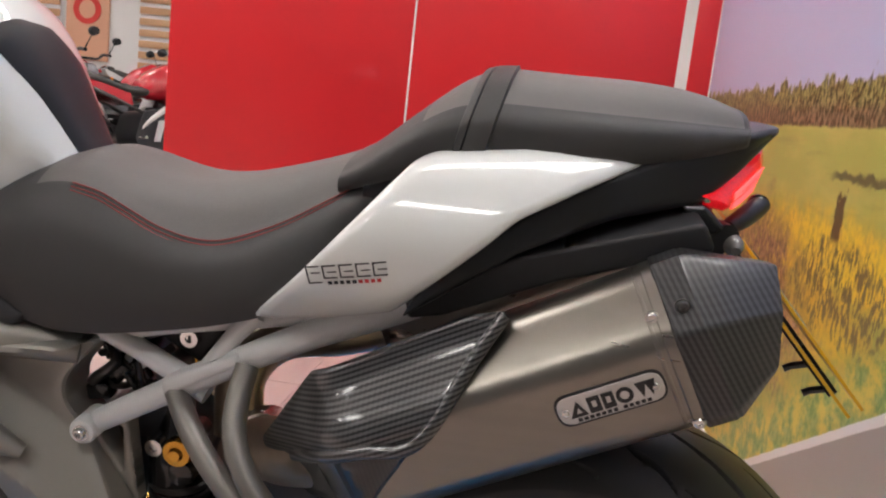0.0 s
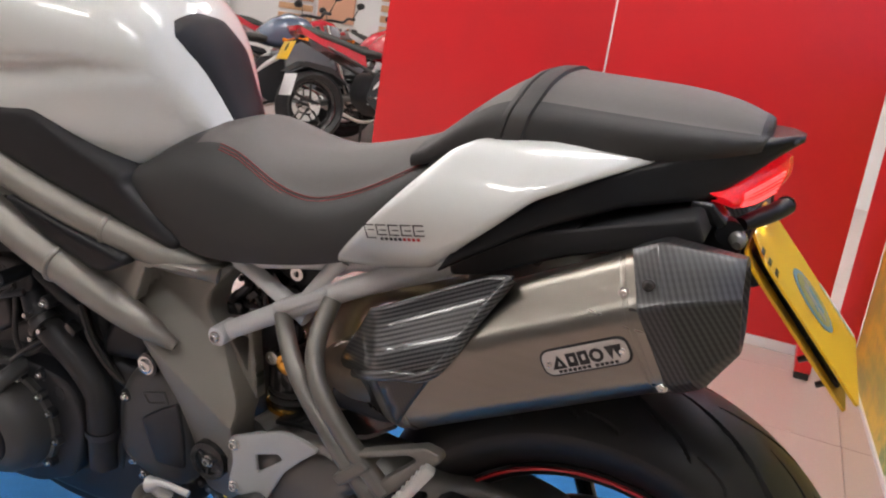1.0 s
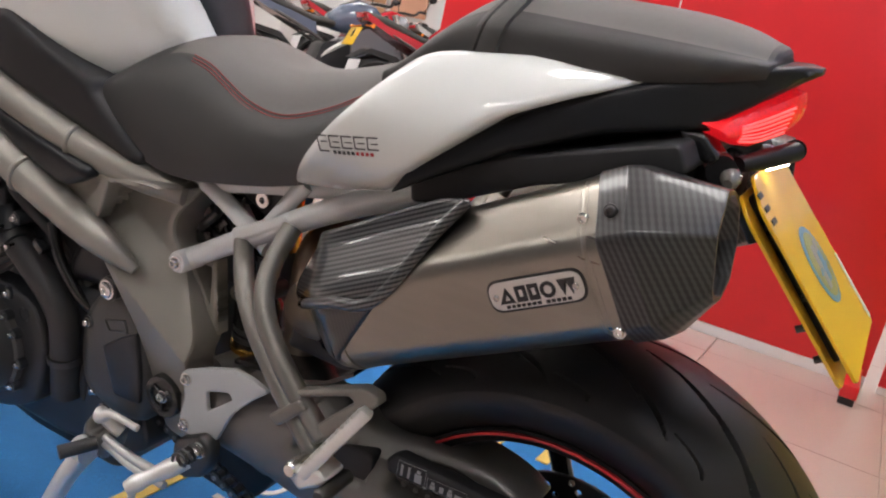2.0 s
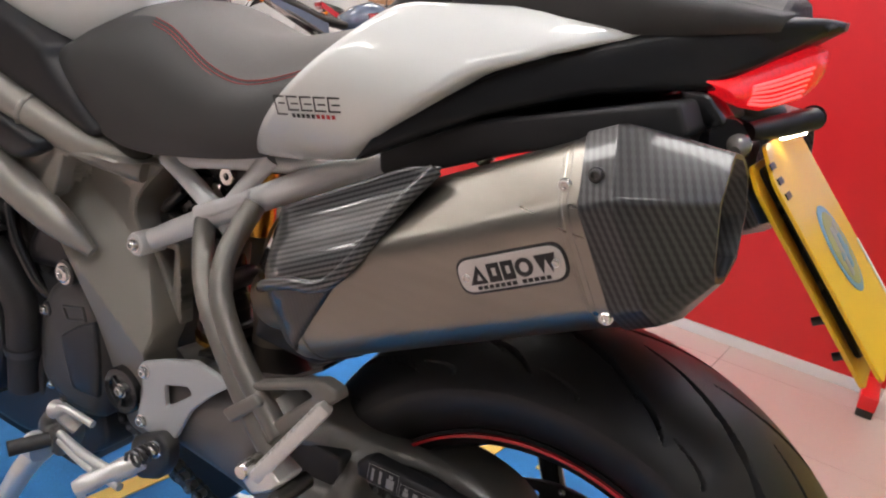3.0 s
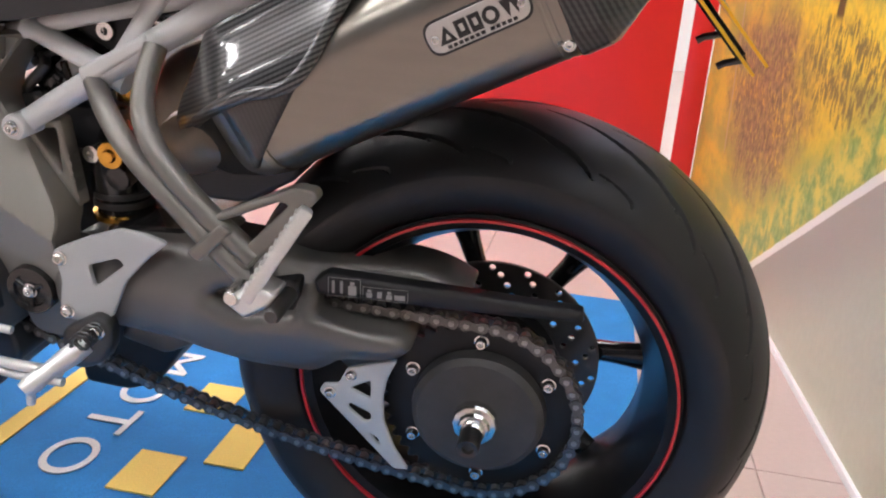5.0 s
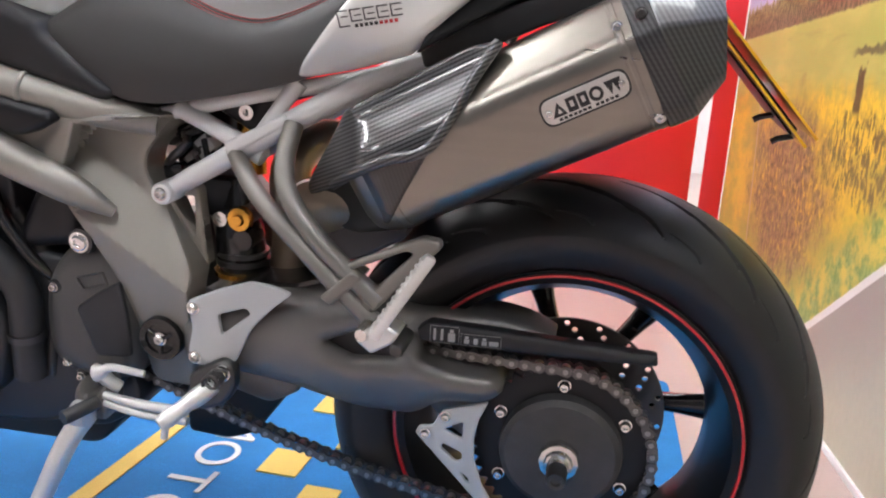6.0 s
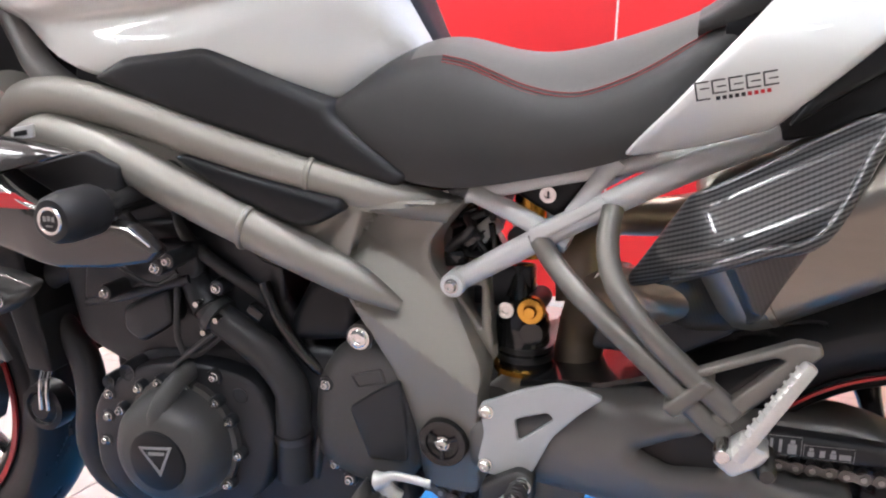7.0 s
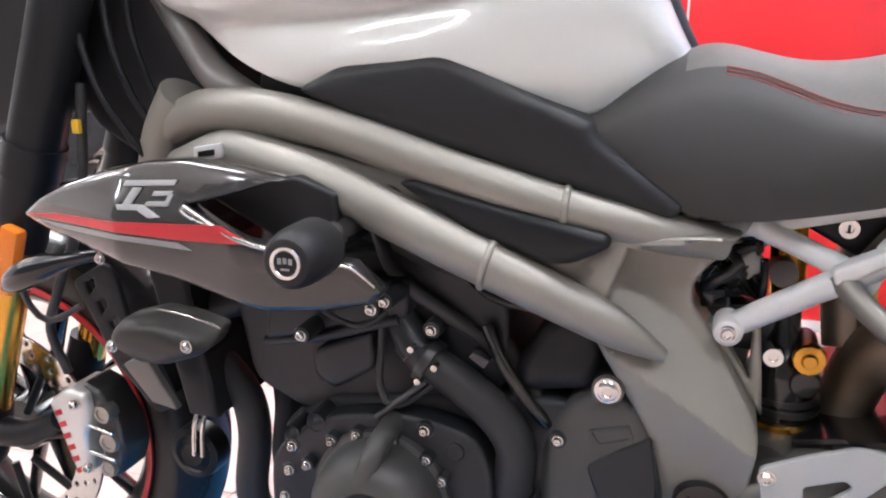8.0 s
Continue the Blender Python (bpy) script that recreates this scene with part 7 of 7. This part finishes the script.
# side stand, gear lever and rider footpeg
stand = tube("side_stand", [(-0.578, -0.2, 0.318, 0.014), (-0.6, -0.215, 0.28, 0.0135), (-0.64, -0.235, 0.185, 0.012), (-0.7, -0.28, 0.045, 0.01)], 0.012, PEG, bike, "pale alloy side stand, folded out to the carpet", n=14)
tube("stand_foot", [(-0.69, -0.255, 0.04), (-0.71, -0.31, 0.044)], 0.013, PEG, stand, flat=0.5)
tube("stand_pivot", [(-0.585, -0.214, 0.325), (-0.565, -0.214, 0.325)], 0.016, PEG, stand, n=16)
slab("stand_bracket", [(-0.6, 0.31), (-0.595, 0.345), (-0.585, 0.362), (-0.58, 0.34), (-0.565, 0.345), (-0.55, 0.366), (-0.545, 0.34), (-0.555, 0.31)], -0.2, -0.17, SWING, "dark steel stand bracket", r=0.004, res=0.01)
gear = tube("gear_lever", [(-0.552, -0.2, 0.347, 0.005), (-0.5, -0.205, 0.345, 0.006), (-0.44, -0.205, 0.345, 0.006)], 0.006, PEG, bike, "pale alloy gear lever", n=10)
tube("lever_arm", [(-0.552, -0.2, 0.337), (-0.5, -0.205, 0.332), (-0.44, -0.205, 0.332)], 0.005, PEG, gear, n=10)
tube("lever_rubber", [(-0.556, -0.21, 0.342), (-0.575, -0.25, 0.338)], 0.009, HOSE, gear, n=14)
tube("shift_rod", [(-0.561, -0.2, 0.376, 0.0115), (-0.552, -0.2, 0.379, 0.008), (-0.54, -0.2, 0.386, 0.005), (-0.5, -0.195, 0.381, 0.0045)], 0.006, PEG, bike, "silver gear shift rod", n=12, step=0.004)
tube("shift_arm", [(-0.561, -0.195, 0.376, 0.01), (-0.55, -0.19, 0.36, 0.009), (-0.54, -0.185, 0.352, 0.008)], 0.009, PEG, bike, n=12)
slab("peg_hanger", [(-0.447, 0.385), (-0.405, 0.41), (-0.388, 0.402), (-0.388, 0.375), (-0.4, 0.352), (-0.43, 0.338), (-0.449, 0.346)], -0.188, -0.17, DARK_STEEL, "dark rider footrest mount", r=0.008, res=0.012)
peg = tube("rider_footpeg", [(-0.405, -0.205, 0.386, 0.01), (-0.416, -0.22, 0.378, 0.0115), (-0.43, -0.236, 0.368, 0.009), (-0.44, -0.25, 0.36, 0.011), (-0.446, -0.258, 0.355, 0.008)], 0.009, PEG, bike, "cast aluminium rider footpeg", n=12, step=0.006)
tube("peg_feeler", [(-0.442, -0.252, 0.352), (-0.444, -0.252, 0.336)], 0.0045, PEG, peg, n=8)
tube("peg_spring", [(-0.4 + 0.009 * math.cos(k * 0.9), -0.2 - k * 0.001, 0.398 + 0.009 * math.sin(k * 0.9)) for k in range(26)], 0.0022, DARK_STEEL, peg, n=6, step=0.004)
bolt(bike, -0.398, -0.195, 0.398, 0.008, 0.01, STEEL)
slab("lower_linkage", [(-0.45, 0.315), (-0.43, 0.345), (-0.36, 0.345), (-0.345, 0.325), (-0.39, 0.3)], -0.08, 0.05, SWING, "dark suspension linkage", r=0.01, res=0.03)

# ---- parked motorcycles and fittings in the background ----
LACQUER = {n: mat(n, c, rough=0.25, coat=0.8, grain=0.05) for n, c in (("red lacquer", (0.5, 0.015, 0.03)), ("black lacquer", (0.02, 0.02, 0.022)), ("grey lacquer", (0.22, 0.23, 0.26)), ("blue grey lacquer", (0.1, 0.13, 0.2)), ("green lacquer", (0.05, 0.4, 0.06)), ("white lacquer", (0.65, 0.65, 0.65)))}
SILVER_PLATE = mat("white number plate", (0.7, 0.7, 0.72), rough=0.4, grain=0.05)


def parked_motorcycle(paint, second, label, plate_mat, m):
    t = thing("parked_motorcycle", label, "motorcycle", m, "parked motorcycles")
    for x, nm in ((0.0, "rear_wheel"), (-1.4, "front_wheel")):
        w = rim_band(nm, 0.21, 0.05, BLACK_GLOSS, t, x, 0.31)
        half = 0.085 if x == 0 else 0.06
        prof = [(0.305 - 0.055 * abs(v) ** 2.2, half * v) for v in np.linspace(-1, 1, 11)] + [(0.215, half * 0.7), (0.215, -half * 0.7)]
        n = 40
        bm = bmesh.new()
        rings(bm, [[(x + p[0] * math.cos(k * math.tau / n), p[1], 0.31 + p[0] * math.sin(k * math.tau / n)) for p in prof] for k in range(n)], closed=True, caps=False)
        part("tyre", bm, RUBBER, w)
        for k in range(5):
            spoke(w, x, 0.31, k * math.tau / 5 + 0.3, 0.03, 0.19, 0, 0, 0.014, 0.012, DARK_STEEL)
        turned("hub", [(0, -0.07), (0.035, -0.07), (0.035, 0.07), (0, 0.07)], STEEL, w, x, 0.31, n=20)
        ring_band("brake_disc", 0.08, 0.13, -0.066, -0.061, STEEL, w, x, 0.31, n=40)
    for nm, out, y, mt in (("engine", [(-0.95, 0.3), (-0.97, 0.55), (-0.8, 0.66), (-0.5, 0.62), (-0.42, 0.4), (-0.6, 0.26)], 0.17, ENGINE), ("side_fairing", [(-1.1, 0.5), (-1.15, 0.78), (-0.9, 0.82), (-0.72, 0.7), (-0.75, 0.45), (-0.95, 0.36)], 0.2, second)):
        shell(nm, rounded(out, 0.05), -y, 2 * y, mt, t, edge=0.04, drop=0.03, res=0.06)
    loops = []
    for x, w, z0, z1 in ((-1.05, 0.1, 0.78, 0.92), (-0.95, 0.14, 0.74, 1.0), (-0.8, 0.15, 0.72, 1.02), (-0.65, 0.12, 0.72, 0.95), (-0.55, 0.08, 0.74, 0.86)):
        loops.append([(x, w * math.cos(a) * (1 if abs(math.cos(a)) < 0.8 else 0.95), (z0 + z1) / 2 + (z1 - z0) / 2 * math.sin(a)) for a in np.linspace(0, math.tau, 25)[:-1]])
    bm = bmesh.new()
    rings(bm, loops)
    part("fuel_tank", bm, paint, t, sharp=70)
    loops = []
    for x, w, z0, z1 in ((-0.6, 0.1, 0.74, 0.82), (-0.4, 0.14, 0.74, 0.82), (-0.2, 0.13, 0.78, 0.88), (0.0, 0.11, 0.82, 0.93), (0.16, 0.06, 0.88, 0.94)):
        loops.append([(x, w * math.cos(a), (z0 + z1) / 2 + (z1 - z0) / 2 * math.sin(a)) for a in np.linspace(0, math.tau, 21)[:-1]])
    bm = bmesh.new()
    rings(bm, loops)
    part("seat", bm, VINYL, t, sharp=70)
    shell("tail_cowl", rounded([(-0.45, 0.66), (-0.42, 0.77), (0.0, 0.85), (0.2, 0.93), (0.16, 0.86), (-0.1, 0.76)], 0.02), -0.12, 0.24, paint, t, edge=0.03, drop=0.02, res=0.06)
    shell("rear_hugger", rounded([(-0.3, 0.5), (-0.15, 0.63), (0.1, 0.66), (0.25, 0.56), (0.1, 0.62), (-0.15, 0.58)], 0.02), -0.08, 0.16, BLACK_PLASTIC, t, res=0.06)
    tube("swingarm", [(-0.5, -0.13, 0.42), (-0.25, -0.13, 0.36), (0, -0.12, 0.31)], 0.03, SWING, t)
    tube("exhaust", [(-0.9, -0.1, 0.3, 0.025), (-0.6, -0.14, 0.22, 0.025), (-0.4, -0.18, 0.28, 0.03), (-0.3, -0.2, 0.33, 0.055), (0.02, -0.22, 0.45, 0.06), (0.05, -0.22, 0.46, 0.045)], 0.03, STEEL, t, n=16)
    for y in (-0.1, 0.1):
        tube("fork_leg", [(-1.12, y, 0.95), (-1.4, y, 0.31)], 0.026, DARK_STEEL if y < 0 else STEEL, t)
    tube("handlebar", [(-1.02, -0.38, 1.02), (-1.05, -0.2, 1.04), (-1.1, 0, 1.02), (-1.05, 0.2, 1.04), (-1.02, 0.38, 1.02)], 0.014, BLACK_SATIN, t)
    for y in (-0.36, 0.36):
        tube("mirror", [(-1.06, y * 0.8, 1.04, 0.006), (-1.08, y, 1.14, 0.006), (-1.07, y * 1.1, 1.16, 0.035), (-1.07, y * 1.25, 1.16, 0.03)], 0.02, BLACK_PLASTIC, t)
    tube("headlamp", [(-1.18, 0, 0.9, 0.07), (-1.24, 0, 0.88, 0.085), (-1.28, 0, 0.87, 0.06)], 0.08, second, t, n=20)
    box("number_plate", (0.24, 0, 0.73), (0.006, 0.2, 0.16), plate_mat, t, bevel=0.001, m=Matrix.Rotation(radians(-25), 4, "Y"))
    tube("plate_bracket", [(0.1, 0, 0.84), (0.2, 0, 0.78), (0.235, 0, 0.72)], 0.02, BLACK_PLASTIC, t)
    box("tail_lamp", (0.19, 0, 0.9), (0.02, 0.1, 0.03), RED_STRIPE, t, bevel=0.004)
    tube("side_plate_bracket", [(-0.02, 0.1, 0.33), (0.2, 0.2, 0.38), (0.33, 0.28, 0.44)], 0.012, BLACK_PLASTIC, t)
    box("side_plate", (0.35, 0.29, 0.46), (0.006, 0.2, 0.17), SILVER_PLATE, t, bevel=0.001, m=Matrix.Rotation(radians(-15), 4, "Y"))
    tube("side_stand", [(-0.6, -0.16, 0.3), (-0.65, -0.26, 0.02)], 0.012, DARK_STEEL, t)
    for y in (-0.15, 0.15):
        tube("frame_rail", [(-1.0, y, 0.8), (-0.75, y * 1.15, 0.68), (-0.5, y, 0.5), (-0.48, y * 0.9, 0.36)], 0.022, SILVER, t)
        tube("subframe_rail", [(-0.55, y * 0.9, 0.6), (-0.25, y * 0.85, 0.72), (0.08, y * 0.6, 0.84)], 0.013, DARK_STEEL, t)
        tube("rear_indicator", [(0.15, y * 0.3, 0.83, 0.007), (0.16, y * 0.9, 0.82, 0.008), (0.16, y * 1.3, 0.82, 0.018)], 0.01, AMBER, t)
        tube("footpeg", [(-0.45, y, 0.42), (-0.45, y * 1.9, 0.42)], 0.012, STEEL, t)
    shell("tail_stripe", rounded([(-0.4, 0.745), (-0.02, 0.825), (0.16, 0.9), (0.12, 0.87), (-0.05, 0.8), (-0.38, 0.72)], 0.006), -0.128, 0.006, second, t, res=0.05)
    tube("chain_run", [(-0.52, -0.11, 0.44), (0.0, -0.11, 0.39)], 0.008, DARK_STEEL, t, n=6)
    box("radiator", (-1.0, 0, 0.55), (0.03, 0.3, 0.28), BLACK_PLASTIC, t, bevel=0.005)
    for y in (-0.08, 0.0, 0.08):
        tube("exhaust_header", [(-0.95, y, 0.58), (-1.04, y, 0.48), (-0.98, y, 0.3), (-0.8, y, 0.22)], 0.018, STEEL, t, n=10)
    tube("front_mudguard", [(-1.2, 0, 0.58, 0.05), (-1.35, 0, 0.66, 0.06), (-1.55, 0, 0.6, 0.05)], 0.055, second, t, flat=0.35)
    return t


L = LACQUER
for paint, second, label, pl_mat, x, y, turn in (
        (L["red lacquer"], L["black lacquer"], "red and black sports motorcycle with a yellow plate", YELLOW_PLATE, -3.55, 4.85, 240),
        (L["grey lacquer"], L["black lacquer"], "grey naked motorcycle on its stand", SILVER_PLATE, -3.15, 5.75, 236),
        (L["red lacquer"], L["black lacquer"], "red sports motorcycle on its stand", SILVER_PLATE, -4.15, 5.75, 238),
        (L["red lacquer"], L["black lacquer"], "red motorcycle parked in the back row", SILVER_PLATE, -5.2, 6.2, 240),
        (L["white lacquer"], L["grey lacquer"], "white motorcycle parked further back", YELLOW_PLATE, -4.3, 6.9, 238),
        (L["black lacquer"], L["grey lacquer"], "black motorcycle parked further back", SILVER_PLATE, -3.3, 6.9, 238),
        (L["blue grey lacquer"], L["grey lacquer"], "blue grey motorcycle parked in the row", SILVER_PLATE, -4.45, 4.45, 236),
        (L["green lacquer"], L["black lacquer"], "green motorcycle on its stand", YELLOW_PLATE, -4.9, 2.7, 200),
        (L["black lacquer"], L["black lacquer"], "black motorcycle standing nose to the wall", SILVER_PLATE, -6.2, 3.0, 205)):
    parked_motorcycle(paint, second, label, pl_mat, pose(x, y, 0, 6, 0, turn))

# slatted wall displays with a ring sign
for x0, x1 in ((-6.1, -5.62), (-4.68, -4.2)):
    t = thing("slat_display", "pale wooden slat board on the white wall", "display board", pose(x0, 7.96, 0))
    box("backing", ((x1 - x0) / 2, 0.01, 1.55), (x1 - x0, 0.02, 1.5), WHITE_TRIM, t)
    for k in range(12):
        box("slat", ((x1 - x0) / 2, -0.015, 0.88 + k * 0.12), (x1 - x0, 0.025, 0.075), SLAT_WOOD, t, bevel=0.004)
t = thing("ring_sign", "orange wall board with a red ring sign", "sign", pose(-5.3, 7.97, 0))
box("backing", (0, 0, 1.6), (0.5, 0.03, 1.2), CHECK_BACK, t)
ring_band("red_ring", 0.1, 0.16, -0.03, -0.016, POSTER_RED, t, 0, 1.55, "red ring")
t = thing("wall_pillar", "white square pillar beside the displays", "pillar", pose(-7.0, 7.7, 0))
box("shaft", (0, 0, 1.5), (0.4, 0.4, 2.98), WHITE_WALL, t, bevel=0.01)

# floor tiles
TS = 0.6
bm = bmesh.new()
box_into(bm, 0, 0, -0.003, TS - 0.003, TS - 0.003, 0.006, 0.0008)
me = bpy.data.meshes.new("tile")
bm.to_mesh(me)
bm.free()
me.materials.append(TILE)
NX0, NX1, NY0, NY1 = -9, 4, -4, 11
for i in range(NX0, NX1):
    for j in range(NY0, NY1):
        reuse("tile", me, floor, Matrix.Translation((0.13 + i * TS, 0.05 + j * TS, 0)))
bm = bmesh.new()
for i in range(-16, 9):
    for j in range(-9, 15):
        if not (NX0 <= i < NX1 and NY0 <= j < NY1):
            x, y = 0.13 + i * TS, 0.05 + j * TS
            a, b = max(X0, x - TS / 2 + 0.0015), min(X1, x + TS / 2 - 0.0015)
            c, d = max(Y0, y - TS / 2 + 0.0015), min(Y1, y + TS / 2 - 0.0015)
            if b > a and d > c:
                vs = [bm.verts.new(p) for p in ((a, c, 0), (b, c, 0), (b, d, 0), (a, d, 0))]
                bm.faces.new(vs)
rest = part("far_tiles", bm, TILE, floor, smooth=False)
tagged(rest, kind="stuff")
